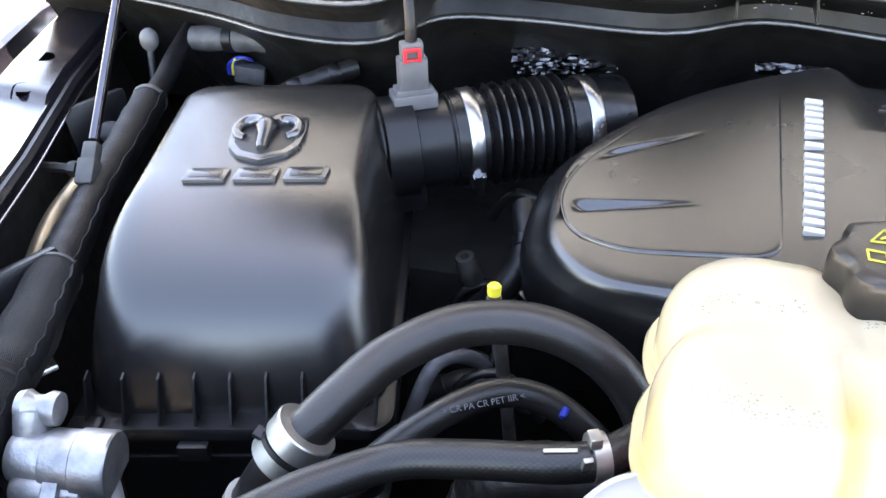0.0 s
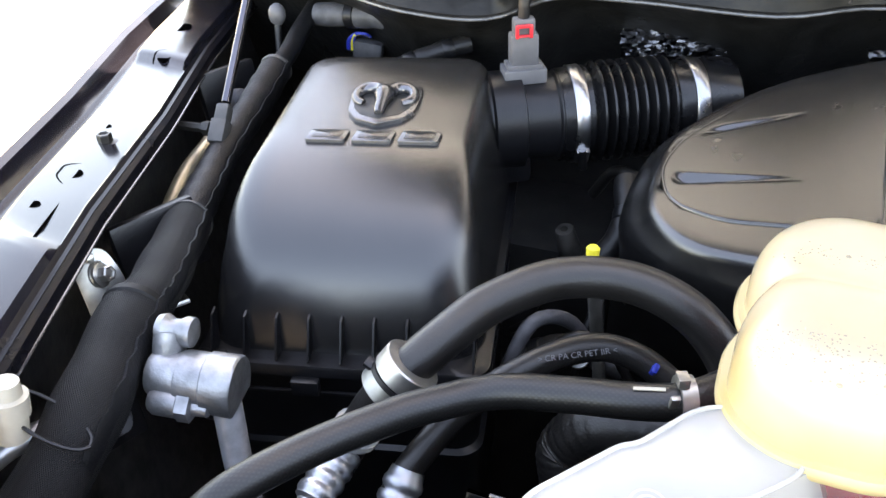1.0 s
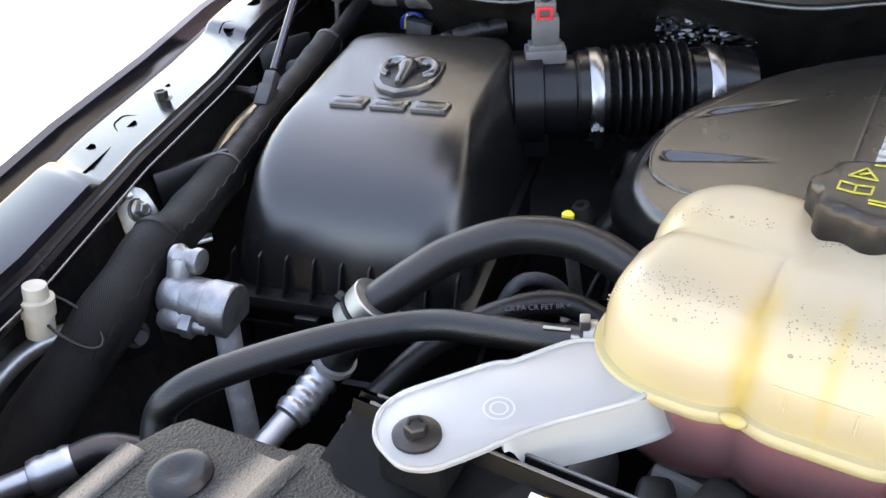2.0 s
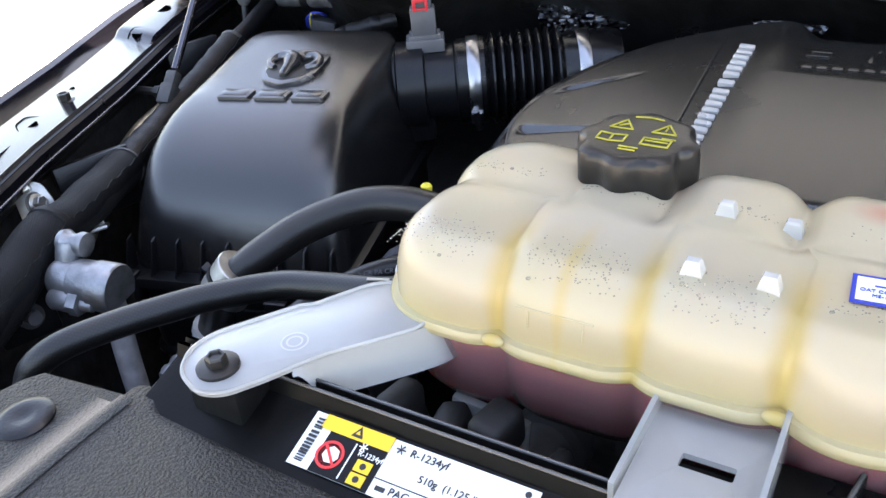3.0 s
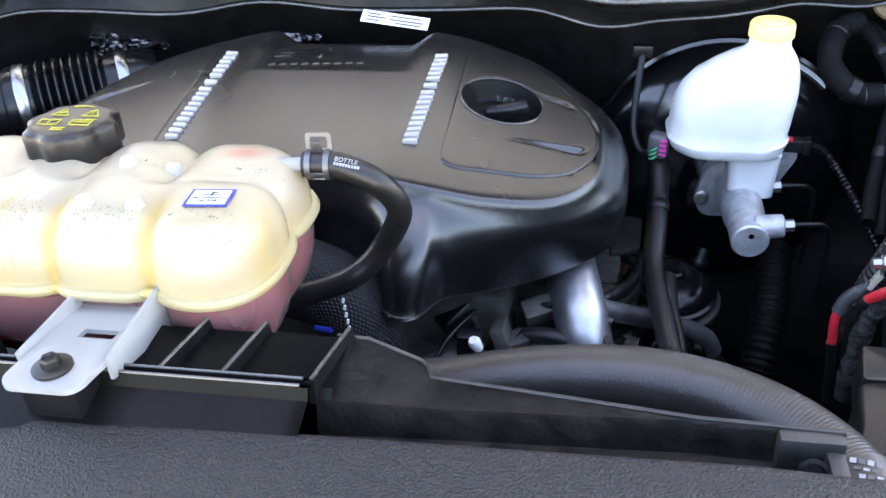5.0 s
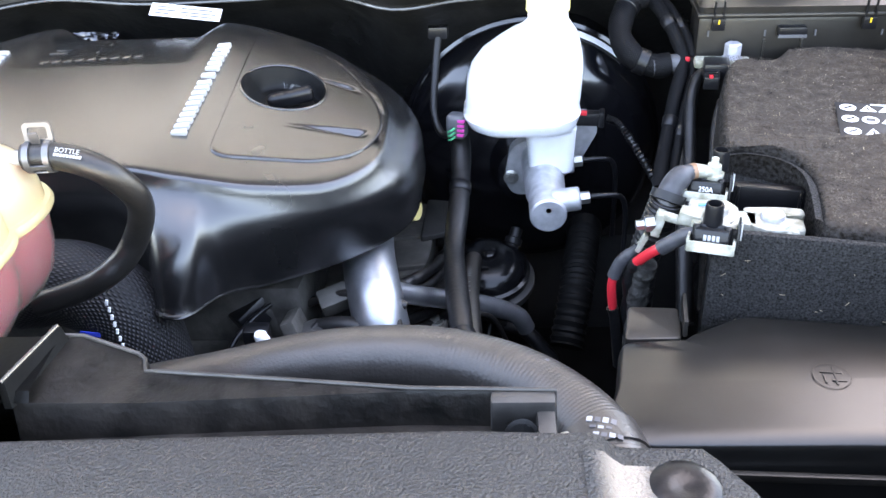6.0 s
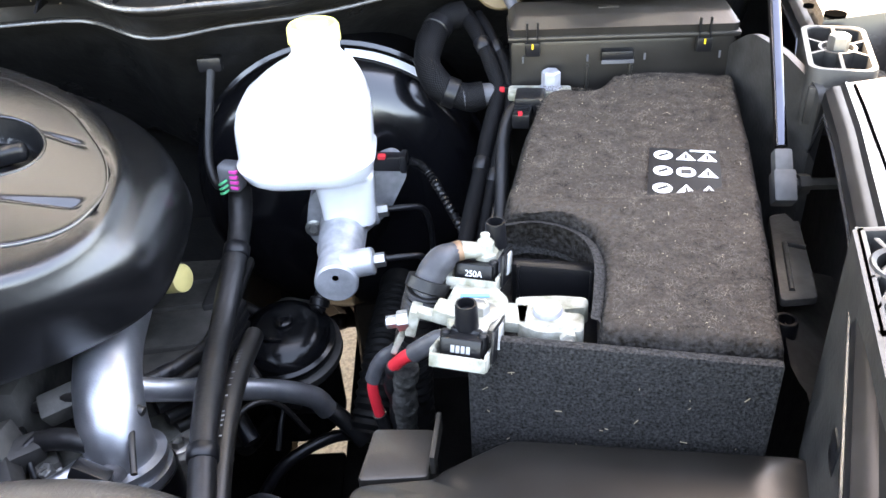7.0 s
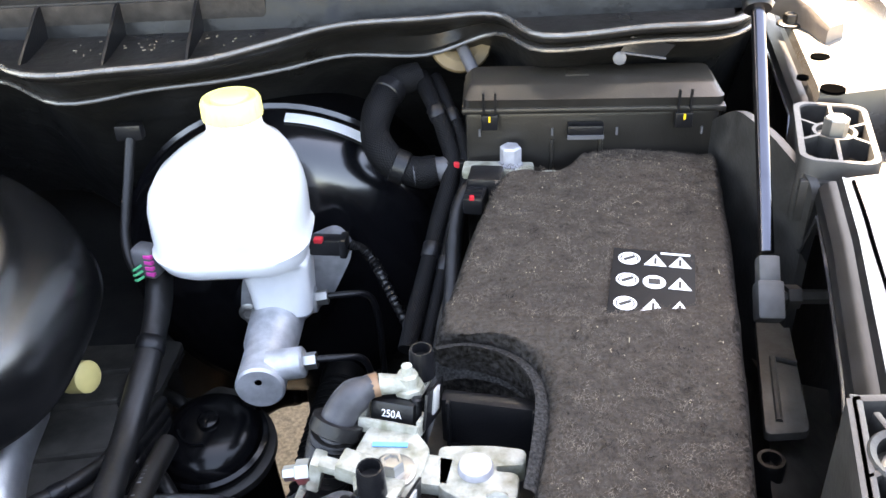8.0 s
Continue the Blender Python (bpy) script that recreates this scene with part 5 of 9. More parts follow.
    hexbolt("bolt", (-0.2857, 0.1601, 1.0995), (0, 0, 1), 0.0112, M_BOLT, ear, 0.0112, 0.008)
    # slotted front ear: a plate with rounded corners round a slot
    bm = bmesh.new()
    out = [(-0.0562 + x * (1 - 0.10 * (y < 0)), 0.1945 + y) for x, y in rrect(0.0275, 0.0495, 0.011, 6)]
    hole = [(-0.0535 + x, 0.2045 + y) for x, y in rrect(0.0115, 0.0045, 0.0012, 6)]
    zf = lambda y: -0.008 * smoothstep(0.176, 0.190, y) - 0.10 * max(0, y - 0.196)
    up = lambda pts, z: [(x, y, z + zf(y)) for x, y in pts]
    mid = [((a[0] + b[0]) / 2, (a[1] + b[1]) / 2) for a, b in zip(out, hole)]
    loft(bm, [up(out, 1.0965), up(out, 1.0990), up([(x * 0.985 - 0.0562 * 0.015, y) for x, y in out], 1.0997), up(mid, 1.0997), up(hole, 1.0997), up(hole, 1.0965), up(mid, 1.0965), up(out, 1.0965)], cap0=False, cap1=False)
    ear2 = part("ear", bm, M_BRACKET, t, "milky white slotted mounting ear", smooth=35)
    for x, h in ((-0.0285, 0.012), (-0.084, 0.006)):
        bm = bmesh.new()
        loft(bm, [[(x + d, 0.172, 1.086), (x + d, 0.245, 1.070), (x + d, 0.245, 1.092 + h), (x + d, 0.200, 1.096 + h * 0.5), (x + d, 0.172, 1.1000)] for d in (-0.0012, 0.0012)])
        part("ear_web", bm, M_BRACKET, ear2, smooth=0)
    hexbolt("bolt", (-0.0557, 0.1624, 1.0998), (0, 0, 1), 0.0112, M_BOLT, ear2, 0.0112, 0.008)
    # foot below the shell
    bm = box((-0.183, 0.248, 1.018), (0.048, 0.006, 0.036), (0, 6, 0), bev=0.002)
    part("foot", bm, M_BRACKET, t)
    # outlet nipple with the vent hose
    part("nipple", turned([(0, 0.0050), (0.03, 0.0050)], (0.016, 0.3470, 1.1345), (1, 0.12, 0.0), 16), M_BRACKET, t)
    # condensation drops
    rnd = random.Random(4)
    bm = bmesh.new()
    k = 0
    while k < 900:
        x, y = rnd.uniform(-0.235, 0.03), rnd.uniform(0.243, 0.37)
        band = abs((y - 0.2555) / 0.016) < rnd.random() * 1.2 or abs((y - 0.328) / 0.012) < rnd.random() * rnd.random()
        near = min(abs(x - g) for g in FX)
        if not band or near < 0.010:
            continue
        r = rnd.choice((0.0003, 0.0004, 0.0005, 0.0006)) if rnd.random() < 0.985 else 0.0014
        d = min(y - 0.2335, 0.386 - y, x + 0.2435, 0.0375 - x)
        z = ztop(x, y, max(0.001, d))
        bmesh.ops.create_icosphere(bm, subdivisions=1, radius=r, matrix=Matrix.Translation((x, y, z)) @ Matrix.Diagonal((1, 1, 0.5, 1)))
        k += 1
    dr = part("condensation", bm, translucent("water drop", (0.78, 0.72, 0.56), 0.50, rough=0.05), top)
    tagged(dr, kind="stuff")
    return t


coolant_bottle()

# ---- hoses and lines on the passenger side ----
def hose(name, pts, r, label, material=None, category="hose", n=18):
    ob = part(name, tube(pts, r, n), material or M_RUBBER)
    return tagged(ob, label, category)


big = thing("coolant_hose", "thick black rubber heater hose arching over the bay", "hose", at=(-0.36, 0.35, 0.95))
part("tube", tube([(-0.476, 0.290, 0.940), (-0.472, 0.302, 0.949), (-0.462, 0.305, 0.967), (-0.446, 0.303, 0.995), (-0.4275, 0.310, 1.020), (-0.408, 0.336, 1.036), (-0.390, 0.362, 1.045), (-0.355, 0.388, 1.054), (-0.310, 0.400, 1.053), (-0.268, 0.398, 1.036), (-0.240, 0.388, 1.00), (-0.230, 0.375, 0.94)], 0.0135, 20), M_RUBBER, big)
ax = Vector((0.60, 0.35, 0.80)).normalized()
for k in (0, 1):
    o = Vector((-0.4400, 0.3020, 1.0040)) + ax * (0.001 + 0.0145 * k)
    cl = part("clamp_band", turned([(0, 0.0138), (0, 0.0186), (0.0008, 0.0194), (0.0128, 0.0194), (0.0136, 0.0186), (0.0136, 0.0138)], o, ax, 32), M_ZINC, big, "bright steel clamp band")
strap = bmesh.new()
lathe(strap, [(0, 0.0138), (0, 0.0205), (0.0032, 0.0205), (0.0032, 0.0138)], Vector((-0.4400, 0.3020, 1.0040)) + ax * 0.0125, ax, 32)
add_box(strap, Vector((-0.4400, 0.3020, 1.0040)) + ax * 0.014 + Vector((-0.015, -0.006, 0.012)), (0.008, 0.007, 0.006), (20, 30, 0), 0.001)
part("cable_tie", strap, M_BLACK, big, "black cable tie")
bm = bmesh.new()
sweep(bm, [Vector((-0.468, 0.304, 0.957)) + Vector((0.45, 0.1, 0.85)) * q for q in (0, 0.006)], 0.0168, 20)
part("white_ring", bm, M_BRACKET, big)

mid = thing("vent_hose", "slim black rubber hose with white lettering and a blue mark", "hose", at=(-0.35, 0.38, 0.9))
part("tube", tube([(-0.432, 0.285, 0.932), (-0.4265, 0.302, 0.944), (-0.404, 0.338, 0.970), (-0.368, 0.372, 0.990), (-0.335, 0.398, 0.9955), (-0.305, 0.405, 0.990), (-0.275, 0.402, 0.972), (-0.245, 0.395, 0.94), (-0.22, 0.39, 0.90)], 0.0098, 16), M_RUBBER, mid)
part("blue_mark", box((-0.2915, 0.3965, 0.9905), (0.004, 0.007, 0.009), (30, 25, 0), 0.0015), M_BLUE, mid)
m = Matrix.Translation((-0.362, 0.368, 0.9985)) @ pose(0, 0, 0, 38, -6, 24)
text_part("lettering", "> CR PA CR PET IIR <", m, 0.0056, M_GREYPL, mid)

ret = thing("return_hose", "black rubber return hose from the coolant bottle", "hose", at=(-0.36, 0.25, 0.98))
part("tube", tube([(-0.235, 0.318, 1.066), (-0.266, 0.2934, 1.062), (-0.3209, 0.2889, 1.053), (-0.3499, 0.2856, 1.049), (-0.3687, 0.2793, 1.046), (-0.3841, 0.2684, 1.045), (-0.4042, 0.2517, 1.044), (-0.4342, 0.2186, 1.042), (-0.4574, 0.1856, 1.04), (-0.4709, 0.1689, 1.032), (-0.478, 0.161, 1.02), (-0.474, 0.15, 1.0), (-0.462, 0.143, 0.965)], 0.0099, 18), M_CLOTH, ret)
clipo = Vector((-0.2620, 0.2964, 1.0630))
bm = bmesh.new()
lathe(bm, [(-0.004, 0.0108), (-0.004, 0.0122), (0.004, 0.0122), (0.004, 0.0108)], clipo, (-0.9, -0.42, 0), 24)
add_box(bm, clipo + Vector((-0.002, -0.003, 0.0145)), (0.006, 0.008, 0.006), (0, 0, 25), 0.001)
add_box(bm, clipo + Vector((-0.004, -0.0115, 0.005)), (0.005, 0.003, 0.014), (20, 0, 25), 0.001)
part("spring_clip", bm, M_ZINC, ret, "zinc spring hose clip")
m = Matrix.Translation((-0.2790, 0.2890, 1.0705)) @ pose(0, 0, 0, 12, -8, 8)
part("mark_bar", screen(m, 0.016, 0.0020), M_TANPL, ret)

# lower hoses deep behind the bottle
rh = thing("radiator_hose", "ribbed black hose deep behind the bottle", "hose", at=(-0.3, 0.36, 0.9))
part("tube", tube([(-0.18, 0.36, 0.965), (-0.25, 0.362, 0.975), (-0.31, 0.36, 0.968), (-0.335, 0.36, 0.94), (-0.335, 0.355, 0.92), (-0.32, 0.35, 0.85)], lambda u: 0.0205 + 0.0004 * math.sin(170 * u), 20, 16), M_RUBBER, rh)
part("band", turned([(0, 0.0222), (0.009, 0.0222), (0.009, 0.0205)], (-0.225, 0.362, 0.972), (-1, 0, 0.1), 28), M_ZINC, rh, "zinc hose clamp")


def crimp(name, a, b, label):
    t = thing(name, label, "fitting", at=a)
    A, B = Vector(a), Vector(b)
    d = (B - A).normalized()
    L = (B - A).length
    prof = [(0, 0.0115)]
    for k in range(4):
        q = 0.006 + k * 0.010
        prof += [(q, 0.0125), (q + 0.002, 0.0138), (q + 0.006, 0.0138), (q + 0.008, 0.0125)]
    prof += [(0.046, 0.0125), (0.048, 0.0095), (L * 0.6, 0.0090), (L, 0.0090)]
    part("ferrule", turned(prof, A, d, 24), M_ALU, t, "crimped aluminium ferrule")
    return t


crimp("line_fitting", (-0.473, 0.303, 0.947), (-0.490, 0.150, 0.905), "crimped aluminium hose ferrule with a bright pipe")
crimp("line_fitting", (-0.4275, 0.300, 0.942), (-0.440, 0.20, 0.86), "crimped aluminium hose ferrule with a bright pipe")


# ---- insulated line along the fender and its valve block ----
M_SOCKET = mat("dusty grey plastic", (0.045, 0.044, 0.043), 0.55, var=0.3, scale=90)
lin = thing("insulated_line", "refrigerant line wrapped in black braided insulation", "pipe", at=(-0.66, 0.4, 0.9))
up = [(-0.785, 0.82, 1.045), (-0.770, 0.75, 1.045), (-0.752, 0.676, 1.038), (-0.742, 0.615, 1.023), (-0.726, 0.538, 1.012), (-0.707, 0.480, 1.006), (-0.686, 0.424, 1.004)]
part("upper_sleeve", tube(up[2:], lambda u: 0.0160 + 0.0012 * math.sin(9 * u) + 0.0006 * math.sin(61 * u), 22), M_WRAP, lin, "black tape wrapping")
part("sleeve_end", turned([(-0.002, 0.0115), (-0.002, 0.0166), (0.001, 0.0174), (0.003, 0.0166), (0.003, 0.0112)], (-0.7520, 0.6760, 1.0380), (-0.20, 0.96, 0.17), 28), M_SOCKET, lin, "grey cut end of the wrapping")
part("thin_line", tube([(-0.749, 0.672, 1.040), (-0.757, 0.712, 1.044), (-0.768, 0.752, 1.050), (-0.778, 0.80, 1.058), (-0.785, 0.83, 1.062)], 0.0106, 18), M_WRAP, lin, "slimmer taped line")
lo = [(-0.688, 0.430, 1.004), (-0.661, 0.375, 1.010), (-0.641, 0.330, 1.013), (-0.632, 0.300, 1.016)]
part("middle_sleeve", tube(lo, lambda u: 0.0192 + 0.0012 * math.sin(3.1 * u) + 0.0006 * math.sin(17 * u), 24), M_SLEEVE, lin)
l3 = [(-0.634, 0.306, 1.016), (-0.624, 0.268, 1.010), (-0.611, 0.228, 1.002), (-0.607, 0.19, 0.985), (-0.615, 0.13, 0.945), (-0.632, 0.05, 0.88)]
part("lower_sleeve", tube(l3, lambda u: 0.0232 + 0.0010 * math.sin(19 * u), 24), M_SLEEVE, lin)
part("ring", turned([(-0.0015, 0.0150), (-0.0015, 0.0204), (0.0015, 0.0204), (0.0015, 0.0150)], (-0.6880, 0.4300, 1.0040), (-0.42, 0.90, -0.08), 28), M_SOCKET, lin, "grey end ring")
def flap(line, r, name):
    """Overlapping seam of a sleeve, lying along its upper side."""
    bm = bmesh.new()
    rows = []
    L = curve(line, 8)
    for k, p in enumerate(L):
        d = (L[min(k + 1, len(L) - 1)] - L[max(k - 1, 0)]).normalized()
        side = d.cross(Vector((0, 0, 1))).normalized() * -1
        row = []
        for a, e in ((-18, 0.0002), (-4, 0.0014), (8, 0.0022), (14 + 3 * math.sin(k * 1.7), 0.0024), (15 + 3 * math.sin(k * 1.7), 0.0002)):
            q = radians(a + 18)
            row.append(p + (side * math.cos(q) + Vector((0, 0, 1)) * math.sin(q)) * (r + e))
        rows.append(row)
    loft(bm, rows, closed=False)
    part(name, bm, M_WRAP, lin, "frayed overlapping seam", smooth=50)
flap(up[2:], 0.0166, "seam_flap")
flap(lo, 0.0200, "seam_flap")
flap(l3[:4], 0.0236, "seam_flap")
part("bare_pipe", tube([(-0.764, 0.570, 1.004), (-0.748, 0.50, 0.998), (-0.726, 0.43, 0.975), (-0.700, 0.36, 0.94)], 0.0085, 14), mat("dull brass pipe", (0.27, 0.235, 0.17), 0.38, metal=0.7, var=0.25), lin, "dull brass-coloured bare pipe")
part("cuff", turned([(-0.004, 0.0225), (-0.002, 0.0242), (0.003, 0.0236), (0.006, 0.0200)], (-0.6335, 0.3040, 1.0163), (-0.25, 0.96, 0.1), 28), M_SLEEVE, lin, "folded sleeve end")

M_VALVE = mat("dull cast aluminium", (0.26, 0.265, 0.275), 0.42, metal=0.85, var=0.3, scale=70, bump=0.35, bscale=350)
val = thing("line_valve", "cast aluminium expansion valve block on the refrigerant line", "valve", at=(-0.575, 0.285, 0.9))
A = Vector((-0.588, 0.272, 0.998))
D = Vector((0.965, 0.22, -0.09)).normalized()
bm = bmesh.new()
side = D.cross(Vector((0, 0, 1))).normalized()
upv = side.cross(D)
prof = lambda r, f: [side * (r * math.cos(a) * 0.95) + upv * (r * math.sin(a) if math.sin(a) > -0.55 else -0.62 * r) * f for a in (2 * math.pi * k / 40 for k in range(40))]
loft(bm, [[A + D * q + v for v in prof(r, 1.0)] for q, r in ((-0.012, 0.008), (-0.009, 0.0145), (-0.002, 0.0172), (0.012, 0.0178), (0.0125, 0.0190), (0.015, 0.0198), (0.030, 0.0198), (0.031, 0.0210), (0.050, 0.0215), (0.0515, 0.0205), (0.052, 0.002))])
part("body", bm, M_VALVE, val, smooth=35)
K = A + D * 0.000 + upv * 0.016 + side * -0.016
part("knuckle", turned([(-0.010, 0.005), (-0.008, 0.009), (-0.003, 0.0105), (0.002, 0.0078), (0.006, 0.0078), (0.011, 0.0105), (0.016, 0.010), (0.018, 0.006)], K + upv * 0.010, D, 24), M_VALVE, val)
part("elbow", tube([K + upv * 0.010, K + upv * 0.002 + side * 0.004, K - upv * 0.008 + side * 0.008], 0.011, 16), M_VALVE, val)
S0 = A + D * 0.004 + side * 0.016 - upv * 0.008
part("side_port", turned([(-0.008, 0.007), (-0.004, 0.0095), (0.012, 0.0095)], S0, D, 20), M_VALVE, val)
part("port_nut", turned([(0.012, 0.0095), (0.0125, 0.0110), (0.021, 0.0110), (0.022, 0.009)], S0, D, 6), M_VALVE, val)
part("port_stem", turned([(0.022, 0.006), (0.032, 0.0055), (0.033, 0.004)], S0, D, 14), M_VALVE, val)
part("pipe", tube([A + D * 0.040 - upv * 0.008, A + D * 0.041 - upv * 0.022, (-0.546, 0.274, 0.93), (-0.540, 0.268, 0.89), (-0.536, 0.260, 0.80)], 0.0100, 18), M_CAST, val, "bright aluminium pipe")

brk = thing("line_bracket", "folded zinc bracket with a bolt holding the line", "bracket", at=(-0.68, 0.32, 0.98))
n_ = Vector((0.72, -0.58, 0.38)).normalized()
u_ = Vector((0.50, 0.80, 0.0)).normalized()
u_ = (u_ - n_ * u_.dot(n_)).normalized()
v_ = n_.cross(u_)
BR = Matrix.Translation((-0.6905, 0.3300, 1.0080)) @ Matrix((u_, v_, n_)).transposed().to_4x4() @ Matrix.Scale(1.25, 4)
bm = prism(round_poly([(-0.012, -0.024), (0.014, -0.024), (0.013, 0.004), (0.008, 0.020), (-0.004, 0.024), (-0.013, 0.014)], 0.007, 6), -0.0015, 0.0015, 0.0005, BR)
part("plate", bm, M_ZINC, brk, "zinc plated upright plate")
bm = bmesh.new()
add_box(bm, (0.020, -0.0235, 0.010), (0.046, 0.003, 0.024), (0, 0, 0), 0.001)
add_box(bm, (0.020, -0.0170, -0.0005), (0.040, 0.012, 0.003), (0, 0, 0), 0.001)
bmesh.ops.transform(bm, matrix=BR, verts=bm.verts)
part("arm", bm, M_ZINC, brk)
bx = (n_ * 0.7 + u_ * 0.7).normalized()
part("washer", turned([(0, 0.0105), (0.002, 0.0108), (0.003, 0.0100), (0.004, 0.0100)], BR @ Vector((0.000, 0.006, 0.001)), bx, 24), M_ZINC, brk)
hexbolt("bolt", BR @ Vector((0.001, 0.006, 0.004)), bx, 0.0125, M_ZINC, brk, 0.0088, 0.010)
part("pin", turned([(0, 0.004), (0.012, 0.004), (0.013, 0.0025)], BR @ Vector((-0.002, 0.018, 0.0)), n_, 10), M_ZINC, brk)

cabt = thing("sensor_connector", "cream plastic connector strapped to a bare pipe", "connector", at=(-0.62, 0.17, 0.98))
part("housing", turned([(0, 0.010), (0.016, 0.010), (0.017, 0.012), (0.030, 0.012), (0.031, 0.009), (0.040, 0.008)], (-0.628, 0.185, 1.010), (0.1, 0.15, 1), 18), M_TANPL, cabt)
part("pipe", tube([(-0.60, 0.235, 0.985), (-0.625, 0.205, 0.998), (-0.645, 0.17, 0.990), (-0.655, 0.12, 0.96)], 0.0075, 12), M_ALU, cabt)
ring = [(-0.612 + 0.030 * math.cos(a), 0.198 + 0.012 * math.sin(a), 1.018 - 0.012 * math.cos(a)) for a in (2 * math.pi * k / 14 for k in range(15))]
part("strap", tube(ring, 0.0012, 6, 2), M_BLACK, cabt)

ach = thing("condenser_hose", "black rubber hose with an aluminium ferrule by the shield corner", "hose", at=(-0.53, 0.14, 0.97))
part("tube", tube([(-0.470, 0.175, 0.955), (-0.500, 0.165, 0.968), (-0.527, 0.149, 0.979), (-0.540, 0.126, 0.980)], 0.0105, 16), M_RUBBER, ach)
part("ferrule", turned([(0, 0.0112), (0.004, 0.0124), (0.008, 0.0114), (0.012, 0.0124), (0.016, 0.0114), (0.020, 0.0124), (0.026, 0.0112), (0.027, 0.0085), (0.06, 0.0085)], (-0.537, 0.131, 0.980), (-0.50, -0.84, -0.05), 24), M_ALU, ach, "crimped aluminium ferrule")

# clutter on the passenger wall
def wall_box(y, z, w, h, label):
    x = -rail_x(y)
    t = thing("wall_bracket", label, "bracket", at=(x, y, z))
    part("plate", box((x + 0.022, y, z), (0.012, w, h), (0, -12, -22), 0.004), M_BLACK, t)
    part("stud", turned([(0, 0.011), (0.010, 0.011), (0.012, 0.007), (0.018, 0.006)], (x + 0.028, y, z), (1, -0.2, 0.2), 16), M_GREYPL, t)


wall_box(0.405, 0.995, 0.075, 0.06, "dark pressed bracket with a bolt on the inner wall")
wall_box(0.66, 1.005, 0.07, 0.07, "dark pressed bracket with a bolt on the inner wall")
wall_box(0.25, 0.965, 0.05, 0.05, "dark pressed bracket with a bolt on the inner wall")


def strut(name, lo, d, L, label, side):
    t = thing(name, label, "strut", group="hood struts", at=lo)
    a, d = Vector(lo), Vector(d).normalized()
    part("rod", turned([(0.02, 0.0045), (0.195, 0.0045)], a, d, 20), M_ROD, t, "polished steel rod")
    part("cylinder", turned([(0.1855, 0.0046), (0.186, 0.0090), (0.188, 0.0098), (0.195, 0.0098), (0.197, 0.0085), (L, 0.0085)], a, d, 24), M_BLACK, t)
    bm = bmesh.new()
    q = d.to_track_quat("Z", "X").to_matrix().to_4x4()
    bm = box((0, 0, 0), (0.013, 0.013, 0.022), bev=0.0025)
    bmesh.ops.transform(bm, matrix=Matrix.Translation(a + d * 0.006) @ q, verts=bm.verts)
    part("collar", bm, M_SOCKET, t)
    bm = box((0, 0, 0), (0.0165, 0.016, 0.024), bev=0.0025)
    bmesh.ops.transform(bm, matrix=Matrix.Translation(a - d * 0.011) @ q, verts=bm.verts)
    part("end_fitting", bm, M_SOCKET, t, "dark grey plastic ball socket")
    part("ball_stud", turned([(0.0, 0.0045), (0.010, 0.0045), (0.0101, 0.0075), (0.018, 0.0075), (0.0181, 0.0045), (0.05, 0.0045)], a - d * 0.008, (side, 0, -0.05), 6), M_BOLT, t)
    return t


strut("hood_strut", (-0.7322, 0.550, 1.036), (-0.159, 0.748, 0.644), 0.52, "thin steel gas strut propping the hood", -1)
strut("hood_strut", (0.7322, 0.550, 1.046), (0.096, 0.723, 0.684), 0.52, "thin steel gas strut propping the hood", 1)


